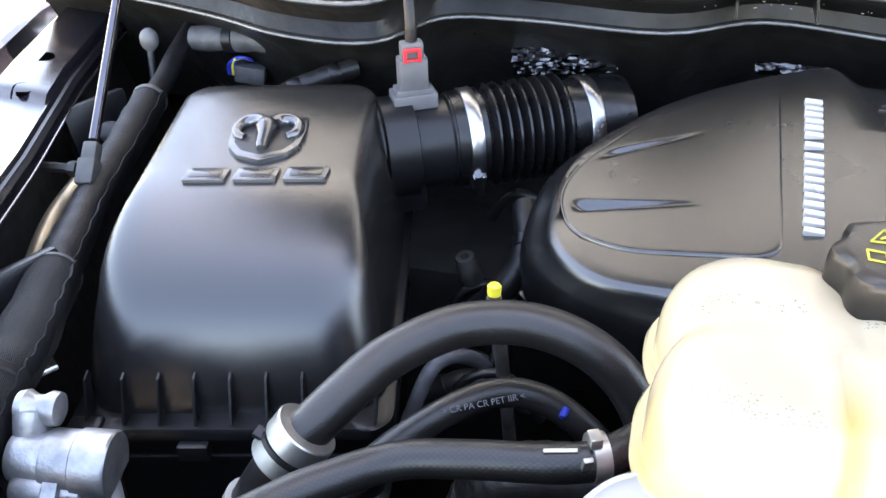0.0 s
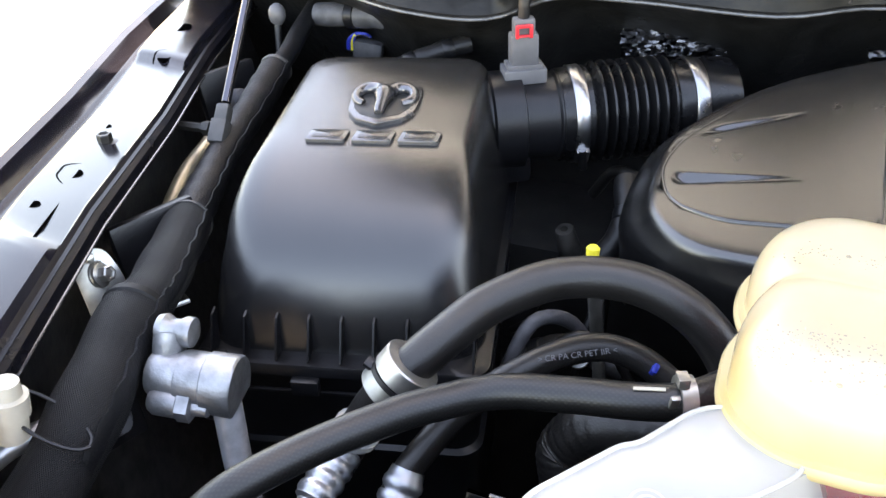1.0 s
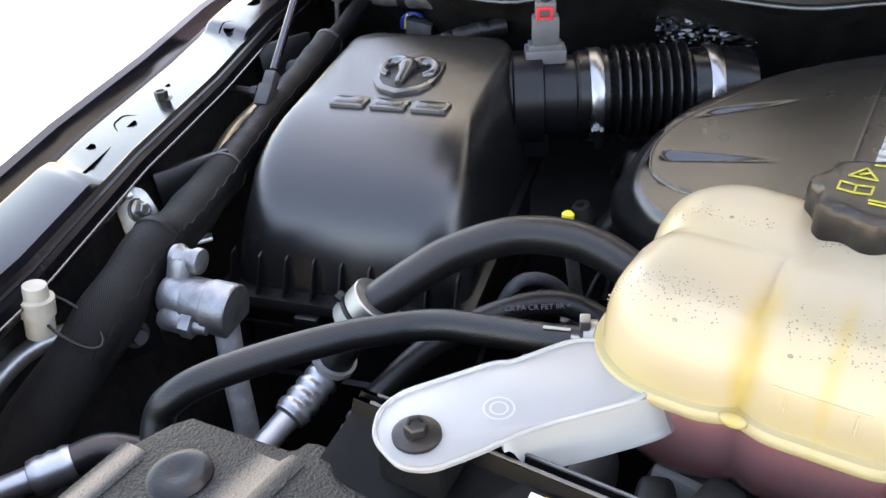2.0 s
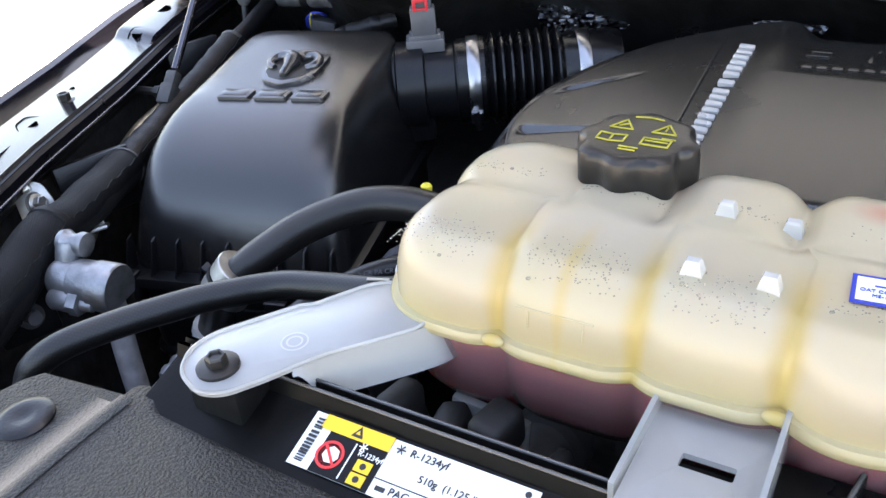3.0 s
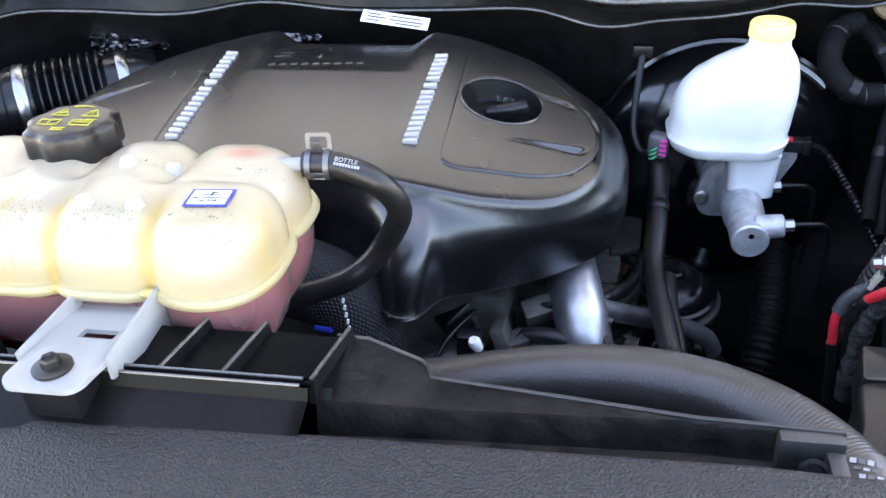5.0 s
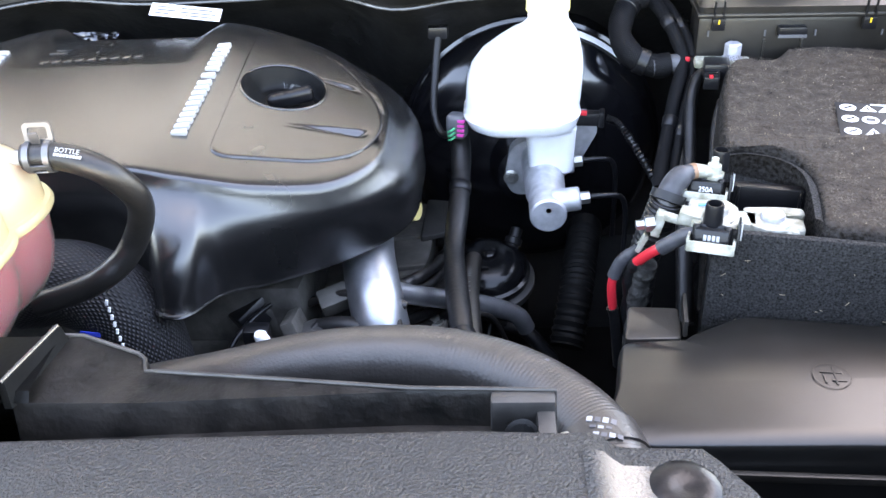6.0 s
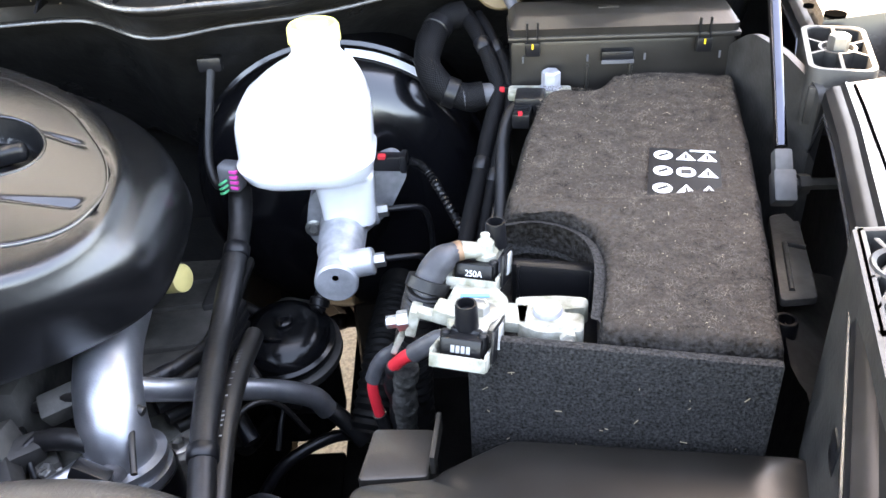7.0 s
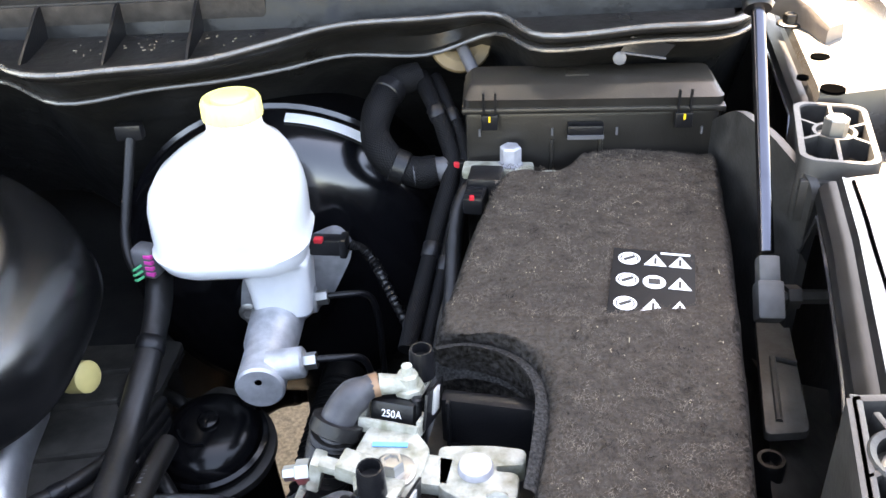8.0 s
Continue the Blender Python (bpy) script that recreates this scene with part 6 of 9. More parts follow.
# ---- brake booster, master cylinder and reservoir ----
def brakes():
    b = thing("brake_booster", "round gloss black brake booster with a white label", "brake booster", at=(0.38, 0.84, 0.76))
    c = Vector((0.385, 0.84, 0.905))
    part("shell", turned([(0.10, 0.150), (0.0, 0.156), (-0.003, 0.158), (-0.008, 0.158), (-0.010, 0.154), (-0.030, 0.150), (-0.050, 0.138), (-0.062, 0.115), (-0.066, 0.085), (-0.067, 0.05), (-0.095, 0.04), (-0.10, 0.002)], c, (0, 1, 0), 64), M_GLOSS, b)
    bm = bmesh.new()
    rings = []
    for k in range(17):
        a = radians(84 - 38 * k / 16)
        rings.append([c + Vector((math.cos(a) * r, y, math.sin(a) * r)) for r, y in ((0.1526, -0.018), (0.1505, -0.0315), (0.1512, -0.0315), (0.1532, -0.018))])
    loft(bm, rings)
    part("label_strip", bm, M_WHITE, b, "curved white label strip")
    t = thing("master_cylinder", "cast aluminium brake master cylinder", "master cylinder", at=(0.39, 0.68, 0.90))
    o = Vector((0.3945, 0.606, 0.930))
    part("cylinder", turned([(0, 0.0005), (0.0, 0.017), (0.002, 0.0188), (0.045, 0.0185), (0.05, 0.021), (0.10, 0.0225), (0.17, 0.024)], o, (0, 1, 0.0), 36), M_CAST, t)
    part("plug", turned([(-0.0008, 0.0028), (-0.0008, 0.0005)], o + Vector((0, 0, 0.007)), (0, 1, 0), 12), M_INK, t)
    for y, z in ((0.622, 0.0), (0.704, 0.0)):
        q = Vector((0.400, y, 0.938 + z))
        part("port", turned([(0, 0.0125), (0.026, 0.0120), (0.0275, 0.0105), (0.028, 0.004)], q, (1, 0, 0.12), 20), M_CAST, t)
        part("nut", turned([(0.027, 0.0065), (0.037, 0.0065), (0.0375, 0.004)], q, (1, 0, 0.12), 6), M_ZINC, t)
        part("brake_line", tube([q + Vector(v) for v in ((0.036, 0, 0.005), (0.055, 0.0, 0.006), (0.068, 0.004, 0.002), (0.074, 0.008, -0.012), (0.076, 0.01, -0.04), (0.076, 0.012, -0.10))], 0.0028, 10), M_BLACK, t, "thin black brake line")
    bm = bmesh.new()
    loft(bm, [[(x, y, z) for x, z in round_poly([(0.352, 0.905), (0.362, 0.885), (0.395, 0.885), (0.435, 0.92), (0.458, 0.965), (0.445, 0.985), (0.40, 0.965), (0.36, 0.945)], 0.01)] for y in (0.735, 0.752)])
    part("flange", bm, M_CAST, t)
    hexbolt("flange_nut", (0.360, 0.735, 0.908), (0, -1, 0.1), 0.011, M_ZINC, t)
    r = thing("brake_fluid_reservoir", "white translucent brake fluid reservoir with a yellow cap", "reservoir", at=(0.385, 0.675, 0.95))
    cx = 0.3745
    bm = bmesh.new()
    S = [(0.940, 0.402, 0.702, 0.0235, 0.022, 0.010), (0.960, 0.402, 0.702, 0.0245, 0.023, 0.010), (0.985, 0.401, 0.702, 0.0265, 0.025, 0.010), (0.9905, 0.399, 0.702, 0.029, 0.028, 0.012), (0.992, 0.375, 0.703, 0.052, 0.042, 0.030), (0.996, 0.372, 0.703, 0.0565, 0.046, 0.034), (1.004, 0.371, 0.703, 0.0600, 0.050, 0.038), (1.008, 0.371, 0.703, 0.0610, 0.051, 0.038), (1.0105, 0.371, 0.702, 0.0585, 0.0485, 0.038),
         (1.025, 0.372, 0.700, 0.0590, 0.050, 0.040), (1.045, 0.3735, 0.696, 0.0585, 0.050, 0.042), (1.060, 0.376, 0.691, 0.0560, 0.049, 0.043), (1.075, 0.380, 0.685, 0.0500, 0.047, 0.042), (1.088, 0.386, 0.679, 0.0410, 0.042, 0.038), (1.098, 0.391, 0.674, 0.0325, 0.035, 0.031), (1.105, 0.394, 0.671, 0.0250, 0.0255, 0.0245), (1.112, 0.395, 0.670, 0.0195, 0.0195, 0.0195), (1.121, 0.395, 0.670, 0.0188, 0.0188, 0.0188)]
    loft(bm, [[(x + X, y + Y, z) for X, Y in rrect(hx, hy, q, 8)] for z, x, y, hx, hy, q in S])
    part("body", bm, M_RES, r, smooth=60)
    bm = bmesh.new()
    N = 72
    co = Vector((0.395, 0.670, 1.116))
    lob = lambda rr, z, k: [co + Vector(((rr + k * 0.0005 * math.cos(24 * a)) * math.cos(a), (rr + k * 0.0005 * math.cos(24 * a)) * math.sin(a), z)) for a in (2 * math.pi * i / N for i in range(N))]
    loft(bm, [lob(0.0196, 0.004, 1), lob(0.0204, 0.005, 1), lob(0.0201, 0.016, 1), lob(0.0192, 0.0182, 0), lob(0.0176, 0.0188, 0), lob(0.0170, 0.0166, 0), lob(0.0132, 0.0166, 0), lob(0.0126, 0.0190, 0), lob(0.010, 0.0203, 0), lob(0.0005, 0.0203, 0)])
    part("cap", bm, M_RESCAP, r, "yellow ribbed cap", smooth=35)
    p = thing("level_sensor_plug", "black sensor plug with a red clip on the master cylinder", "connector", at=(0.45, 0.70, 0.99))
    part("body", box((0.443, 0.705, 0.992), (0.030, 0.013, 0.014), (0, 0, -8), 0.002), M_BLACK, p)
    part("collar", box((0.4555, 0.7035, 0.992), (0.006, 0.016, 0.017), (0, 0, -8), 0.002), M_BLACK, p)
    part("clip", box((0.436, 0.700, 1.000), (0.007, 0.006, 0.004), (0, 0, -8), 0.001), M_RED, p)
    part("cable", tube([(0.460, 0.704, 0.992), (0.475, 0.698, 0.985), (0.492, 0.672, 0.965), (0.512, 0.64, 0.935), (0.53, 0.61, 0.90), (0.54, 0.59, 0.85)], lambda u: 0.0040 + 0.0007 * math.sin(330 * u), 12, 30), M_BELLOWS, p, "ribbed black cable sleeve")
    g = thing("abs_connector", "grey connector with green and magenta pins on a cable", "connector", at=(0.30, 0.69, 0.98))
    part("body", box((0.303, 0.689, 0.995), (0.021, 0.017, 0.027), (0, 0, -20), 0.006, 3), M_GREYPL, g)
    for k in range(4):
        part("pin", box((0.3065 + 0.0003 * k, 0.6795, 0.9880 + 0.0052 * k), (0.0075, 0.0035, 0.0028), (0, 0, -20), 0.0006), M_PINK, g, "magenta pin")
    for k in range(3):
        part("wire", tube([(0.3005, 0.6795, 0.986 + 0.005 * k), (0.297, 0.676, 0.985 + 0.005 * k), (0.2935, 0.679, 0.983 + 0.0045 * k)], 0.0012, 8, 4), M_GREEN, g, "green wire")
    part("cable", tube([(0.298, 0.690, 0.985), (0.285, 0.70, 0.982), (0.277, 0.72, 1.0), (0.280, 0.75, 1.04), (0.283, 0.765, 1.065)], 0.0040, 10), M_LOOM, g)
    part("anchor", box((0.283, 0.768, 1.07), (0.022, 0.012, 0.014), (0, 0, 0), 0.003), M_BLACK, g)


brakes()


# ---- battery ----
BAT = pose(0.669, 0.360, 0, 0, 0, -13)


def felt_top(bm, jit):
    """Cuts the flat top into small faces and roughens it."""
    top = [f for f in bm.faces if len(f.verts) > 20]
    bmesh.ops.triangulate(bm, faces=top)
    for _ in range(6):
        fs = [f for f in bm.faces if all(v.co.z > 1.0485 for v in f.verts)]
        es = list({e for f in fs for e in f.edges if e.calc_length() > 0.0045})
        bmesh.ops.subdivide_edges(bm, edges=es, cuts=1, use_grid_fill=True)
    for v in bm.verts:
        if v.co.z > 1.0505:
            v.co.z = 1.0515 + jit(v.co.x, v.co.y)


def battery():
    t = thing("battery", "battery in a dusty black felt jacket with a warning label", "battery", at=(0.63, 0.55, 0.86))
    put = lambda bm: (bmesh.ops.transform(bm, matrix=BAT, verts=bm.verts), bm)[1]
    rnd = random.Random(3)
    fold = lambda u, v: 0.0042 * math.exp(-((v - 0.140 - 0.016 * math.sin(u * 24 + 1.2)) / 0.013) ** 2) + 0.0030 * math.exp(-((v - 0.345 + 0.3 * (u + 0.09)) / 0.008) ** 2) - 0.004 * smoothstep(0.10, 0.0, v)
    jit = lambda u, v: fold(u, v) + 0.0025 * noise.noise(Vector((u * 14, v * 14, 2.3))) + 0.0010 * noise.noise(Vector((u * 50, v * 50, 7.1))) + 0.0005 * noise.noise(Vector((u * 170, v * 90, 4.1)))
    # jacket outline from above, with the two terminal cut-outs
    ol = [(0, 0), (0.001, 0.12), (0.002, 0.25), (-0.001, 0.372), (-0.085, 0.378), (-0.100, 0.372), (-0.112, 0.350), (-0.128, 0.328), (-0.152, 0.322), (-0.166, 0.315), (-0.172, 0.24), (-0.172, 0.112), (-0.150, 0.118), (-0.128, 0.113), (-0.111, 0.098), (-0.103, 0.075), (-0.101, 0.03), (-0.101, 0.0)]
    ol = dense(round_poly(ol, 0.010, 4), 0.008)
    sp = lambda x, y: (min(max(x, -0.085), -0.045), min(max(y, 0.06), 0.30))
    def ring(d, z):
        r = []
        for x, y in ol:
            sx, sy = sp(x, y)
            k = math.hypot(x - sx, y - sy) or 1
            q = max(0, 1 - d / k)
            X, Y = sx + (x - sx) * q, sy + (y - sy) * q
            r.append((X, Y, z + jit(X, Y) * (1 if z > 1.0 else 0.4)))
        return r
    bm = bmesh.new()
    loft(bm, [ring(d, z) for d, z in ((0.0, 0.88), (0.0, 0.95), (0.0, 1.035), (0.0012, 1.042), (0.004, 1.0475), (0.008, 1.050), (0.012, 1.051))], cap0=False)
    felt_top(bm, jit)
    part("jacket", put(bm), M_FELT, t, "dusty black felt thermal jacket", smooth=80)
    # thick cut edge of the felt round the terminal
    cut = curve([(-0.168, 0.106, 0), (-0.150, 0.1125, 0), (-0.128, 0.108, 0), (-0.1125, 0.0945, 0), (-0.1045, 0.073, 0), (-0.1025, 0.04, 0), (-0.1025, 0.012, 0)], 6)
    bm = bmesh.new()
    rows = []
    for k, p in enumerate(cut):
        d = (cut[min(k + 1, len(cut) - 1)] - cut[max(k - 1, 0)]).normalized()
        inn = Vector((d.y, -d.x, 0)) * -1
        w = 0.0085 + 0.0045 * math.sin(math.pi * k / (len(cut) - 1)) + 0.0006 * math.sin(k * 2.3)
        rows.append([p - inn * 0.003 + Vector((0, 0, 1.0475)), p + inn * 0.001 + Vector((0, 0, 1.0465)), p + inn * w + Vector((0, 0, 1.0380)), p + inn * (w + 0.001) + Vector((0, 0, 1.030)), p + inn * 0.001 + Vector((0, 0, 1.020))])
    loft(bm, rows, closed=False)
    part("cut_edge", put(bm), M_FELTD, t, "thick black cut edge of the felt", smooth=50)
    bm = bmesh.new()
    add_box(bm, (-0.086, 0.18, 0.925), (0.166, 0.350, 0.14), bev=0.004)
    case = part("case", put(bm), M_BLACK, t, "black battery case")
    part("front_flap", put(box((-0.088, -0.004, 0.958), (0.172, 0.007, 0.166), bev=0.003)), M_FELTD, t, "felt front of the jacket")
    part("case_ledge", put(box((-0.128, 0.055, 0.998), (0.080, 0.090, 0.010), bev=0.002)), M_BLACK, case)
    part("case_bar", put(box((-0.131, 0.083, 1.018), (0.058, 0.010, 0.032), bev=0.003)), M_BLACK, case, "black plastic post guard")
    for u in (-0.155, -0.108):
        part("guard_rib", put(box((u, 0.0765, 1.018), (0.0022, 0.004, 0.034), bev=0.0008)), M_BLACK, case)
    # warning label
    z = 1.0535
    # corners of the label in jacket coordinates
    lm = BAT @ Matrix.Translation((-0.0500, 0.180, z - 0.0014)) @ pose(0, 0, 0, 1.5, 0, -1)
    lb = part("warning_label", screen(lm, 0.050, 0.071), M_LABELBLACK, t, "black label with white warning signs")
    def sign(kind, x, y, r=0.0068):
        if kind == "disc":
            bm = turned([(0.0005, r), (0.0008, r), (0.0008, 0.0005)], (0, 0, 0), (0, 0, 1), 24)
        elif kind == "ring":
            bm = annulus(r, r * 0.82)
            lathe(bm, [(0.0005, r * 0.70), (0.0008, r * 0.70), (0.0008, 0.0005)], (0, 0, 0), (0, 0, 1), 20)
        else:
            bm = prism([(-r, -r * 0.8), (r, -r * 0.8), (0, r)], 0.0005, 0.0008)
        bmesh.ops.transform(bm, matrix=lm @ Matrix.Translation((x, y, 0)), verts=bm.verts)
        return part("warning_sign", bm, M_WHITE, lb, smooth=0)
    for i, x in enumerate((-0.015, 0.001, 0.016)):
        for j, y in enumerate((0.024, 0.001, -0.023)):
            s = sign(("ring", "disc", "triangle")[i] if (i, j) not in ((1, 0), (1, 2)) else "triangle", x, y)
            if i == 0:
                part("sign_bar", screen(lm @ Matrix.Translation((x, y, 0)) @ pose(0, 0, 0, 0, 0, 35), 0.0075, 0.0020, 0.0012), M_INK, s)
            elif i == 1 and j == 1:
                part("sign_bar", screen(lm @ Matrix.Translation((x, y, 0)), 0.007, 0.005, 0.0012), M_INK, s)
            else:
                part("sign_bar", screen(lm @ Matrix.Translation((x, y - 0.001, 0)), 0.0016, 0.006, 0.0012), M_INK, s)
    part("print_bar", screen(lm @ Matrix.Translation((0.013, 0.0325, 0)), 0.018, 0.0015, 0.0008), M_WHITE, lb)
    part("print_bar", screen(lm @ Matrix.Translation((0.017, -0.0325, 0)), 0.010, 0.0015, 0.0008), M_WHITE, lb)
    # loose fibres, dust and straw on the felt
    def inside(u, v):
        return not (u < -0.094 and v < 0.128 or u < -0.098 and v > 0.325)
    def fibres(count, lens, wid, lift):
        bm = bmesh.new()
        k = 0
        while k < count:
            u, v = rnd.uniform(-0.165, -0.007), rnd.uniform(0.006, 0.364)
            if not inside(u, v):
                continue
            k += 1
            L = rnd.choice(lens) * rnd.uniform(0.6, 1.4)
            a = rnd.uniform(0, math.pi)
            z = 1.0518 + jit(u, v)
            p0 = Vector((u, v, z))
            p1 = p0 + Vector((math.cos(a) * L * 0.5, math.sin(a) * L * 0.5, lift * rnd.uniform(0.3, 1)))
            p2 = p1 + Vector((math.cos(a + 0.7) * L * 0.5, math.sin(a + 0.7) * L * 0.5, -lift * rnd.uniform(0.2, 1)))
            w = Vector((-math.sin(a), math.cos(a), 0)) * wid
            vs = [bm.verts.new(q) for q in (p0 - w, p0 + w, p1 - w, p1 + w, p2 - w, p2 + w)]
            bm.faces.new((vs[0], vs[1], vs[3], vs[2])), bm.faces.new((vs[2], vs[3], vs[5], vs[4]))
        return bm
    def front(count, lens, wid):
        bm = bmesh.new()
        for k in range(count):
            u, z = rnd.uniform(-0.170, -0.006), rnd.uniform(0.885, 1.02)
            L, a = rnd.choice(lens), rnd.uniform(0, math.pi)
            add_box(bm, (u, -0.0082, z), (L, wid, wid), (0, math.degrees(a), 0))
        return bm
    tagged(part("felt_fibre", put(fibres(24000, (0.0010, 0.0016, 0.0026), 0.00011, 0.0008)), M_FIBRE, t, smooth=0), kind="stuff")
    tagged(part("straw_speck", put(fibres(150, (0.0006, 0.0010, 0.0014), 0.00028, 0.0008)), M_STRAW, t, smooth=0), kind="stuff")
    tagged(part("straw", put(fibres(5, (0.005, 0.007), 0.0003, 0.002)), M_STRAW, t, smooth=0), kind="stuff")
    tagged(part("front_speck", put(front(36, (0.001, 0.002, 0.004), 0.0004)), M_STRAW, t, smooth=0), kind="stuff")
    return t


battery()


def positive_terminal():
    t = thing("battery_terminal", "pale corroded positive terminal block with two bolted fuses", "terminal", at=(0.53, 0.42, 1.02))
    P = lambda x, y, z: Vector((x, y, z))
    rot = -13
    # clamp round the battery post
    c = P(0.548, 0.4205, 1.030)
    part("post", turned([(-0.02, 0.0095), (0.006, 0.0088), (0.0075, 0.008), (0.0076, 0.0005)], c, (0, 0, 1), 28), M_LEAD, t, "grey lead post")
    bm = prism(round_poly([(-0.019, -0.010), (-0.008, -0.0185), (0.0185, -0.0205), (0.0215, -0.0035), (0.0105, -0.002), (0.0105, 0.0025), (0.0250, 0.0020), (0.0262, 0.0125), (0.008, 0.0165), (-0.018, 0.017)], 0.004), -0.008, 0.0040, 0.0012, Matrix.Translation(c))
    part("clamp", bm, M_TERM, t, "pale clamp jaw")
    hexbolt("clamp_nut", P(0.5575, 0.4035, 1.029), (-0.05, -1, 0.25), 0.0105, M_TERM, t, 0.0072, 0.008)
    part("clamp_stud", turned([(0, 0.0032), (0.016, 0.0032), (0.017, 0.002)], P(0.5575, 0.4035, 1.029), (-0.05, -1, 0.25), 12), M_ZINC, t)
    # bridge and fuse carrier
    part("bridge", box(P(0.5225, 0.423, 1.030), (0.030, 0.020, 0.008), (0, 0, rot), 0.002), M_TERM, t)
    bm = prism(round_poly([(0.489, 0.408), (0.518, 0.402), (0.526, 0.434), (0.516, 0.452), (0.494, 0.452), (0.486, 0.43)], 0.004), 1.026, 1.036, 0.001)
    part("carrier", bm, M_TERM, t, "white fuse carrier plate")
    part("blue_mark", box(P(0.5055, 0.437, 1.0367), (0.018, 0.0028, 0.0008), (0, 0, rot + 8)), mat("light blue mark", (0.10, 0.40, 0.75), 0.5), t)
    hexbolt("carrier_bolt", P(0.5075, 0.4185, 1.036), (0, 0, 1), 0.012, M_ZINC, t, 0.0115, 0.009)
    def fuse(o, word):
        T = Matrix.Translation(o) @ pose(0, 0, 0, -20, 0, rot - 4) @ Matrix.Diagonal((0.88, 1, 1, 1))
        put = lambda bm: (bmesh.ops.transform(bm, matrix=T, verts=bm.verts), bm)[1]
        bm = bmesh.new()
        add_box(bm, (0, -0.002, 0), (0.027, 0.016, 0.012), bev=0.002)
        add_box(bm, (0, 0.006, 0.003), (0.022, 0.010, 0.010), bev=0.002)
        for x in (-0.0125, 0.0125):
            lathe(bm, [(0, 0.0035), (0.014, 0.0035), (0.015, 0.0025)], (x, -0.002, -0.007), (0, 0, 1), 12)
        f = part("fuse", put(bm), M_BLACK, t, "black bolted fuse")
        m = T @ Matrix.Translation((0, -0.0103, -0.002)) @ pose(0, 0, 0, 90, 0, 0)
        if word:
            text_part("rating", word, m, 0.0058, M_WHITE, f, align="CENTER")
        else:
            for k in range(4):
                part("rating_bar", screen(m @ Matrix.Translation((-0.0051 + 0.0034 * k, 0.002, 0)), 0.0024, 0.0042), M_FADED, f)
        part("rating_bar", screen(m @ Matrix.Translation((0, -0.0028, 0)), 0.008, 0.0011), M_FADED, f)
        bm = bmesh.new()
        add_box(bm, (0, 0.0, -0.0085), (0.037, 0.030, 0.003), bev=0.001)
        add_box(bm, (0, -0.0155, -0.006), (0.037, 0.0025, 0.008), bev=0.001)
        for x in (-0.018, 0.018):
            add_box(bm, (x, 0, -0.005), (0.0022, 0.029, 0.010), bev=0.0008)
        part("tray", put(bm), M_TERM, f, "cream plastic fuse tray")
        part("top_strap", put(box((0.002, 0.016, 0.008), (0.022, 0.024, 0.003), (8, 0, 0), 0.001)), M_TERM, f)
        part("side_plate", put(box((0.0205, 0.006, 0.003), (0.0018, 0.030, 0.020), (0, 0, 0), 0.0006)), M_BLACK, f)
        part("side_tab", put(box((0.0225, 0.004, 0.006), (0.0015, 0.010, 0.014), (0, 0, 0), 0.0006)), M_NUB, f)
    fuse(P(0.5085, 0.4655, 1.036), "250A")
    fuse(P(0.4970, 0.3930, 1.036), "")
    for o, h in ((P(0.522, 0.484, 1.042), 0.018), (P(0.4990, 0.4020, 1.040), 0.018)):
        b = part("stud", turned([(0, 0.0072), (h - 0.002, 0.0066), (h, 0.006), (h, 0.0050), (h - 0.006, 0.0048), (h - 0.006, 0.0003)], o, (0, 0, 1), 20), M_BLACK, t, "black capped stud")
    n = P(0.5145, 0.4715, 1.043)
    part("terminal_nut", turned([(0, 0.0085), (0.003, 0.0085), (0.0031, 0.006), (0.010, 0.0058), (0.0105, 0.003), (0.016, 0.003)], n, (0, 0, 1), 8), M_TERM, t)
    part("carrier_block", box(P(0.4880, 0.4250, 1.034), (0.016, 0.014, 0.010), (0, 8, -20), 0.002), M_TERM, t)
    part("carrier_block", box(P(0.4790, 0.4300, 1.029), (0.020, 0.008, 0.005), (0, 14, -10), 0.0015), M_TERM, t)
    part("lug_plate", box(P(0.4670, 0.4345, 1.0230), (0.007, 0.012, 0.020), (0, 14, -10), 0.0015), M_TERM, t, "pale corroded lug")
    part("side_nut", turned([(0, 0.0065), (0.007, 0.0065), (0.008, 0.0042), (0.014, 0.0040), (0.0145, 0.003)], P(0.4640, 0.4345, 1.0230), (-1, 0.02, -0.12), 6), M_ZINC, t)
    part("ring_lug", box(P(0.4560, 0.4370, 1.0040), (0.004, 0.009, 0.016), (0, 24, -10), 0.001), M_TERM, t)
    w = thing("positive_cables", "black battery cables with red insulation showing", "cable", at=(0.46, 0.42, 0.9))
    part("lug", tube([P(0.513, 0.4705, 1.0470), P(0.506, 0.4690, 1.0490), P(0.4990, 0.4680, 1.0500)], lambda u: 0.0048 + 0.0012 * u, 12), M_TERM, w, "pale corroded cable lug")
    part("crimp", tube([P(0.4995, 0.4682, 1.0500), P(0.4945, 0.4672, 1.0495)], 0.0066, 14), M_COPPER, w)
    part("heat_shrink", tube([P(0.4955, 0.4675, 1.0497), P(0.4890, 0.4640, 1.0485), P(0.4820, 0.4595, 1.0440), P(0.4770, 0.4540, 1.0370), P(0.4740, 0.4500, 1.026)], lambda u: 0.0066 + 0.0028 * smoothstep(0.05, 0.35, u), 18), M_SHRINK, w, "grey heat-shrunk cable end")
    part("collar", turned([(-0.003, 0.0100), (-0.003, 0.0138), (0.004, 0.0142), (0.005, 0.0125)], P(0.4770, 0.4540, 1.0360), (-0.40, -0.45, -0.95), 24), M_LOOM, w, "black sleeve mouth")
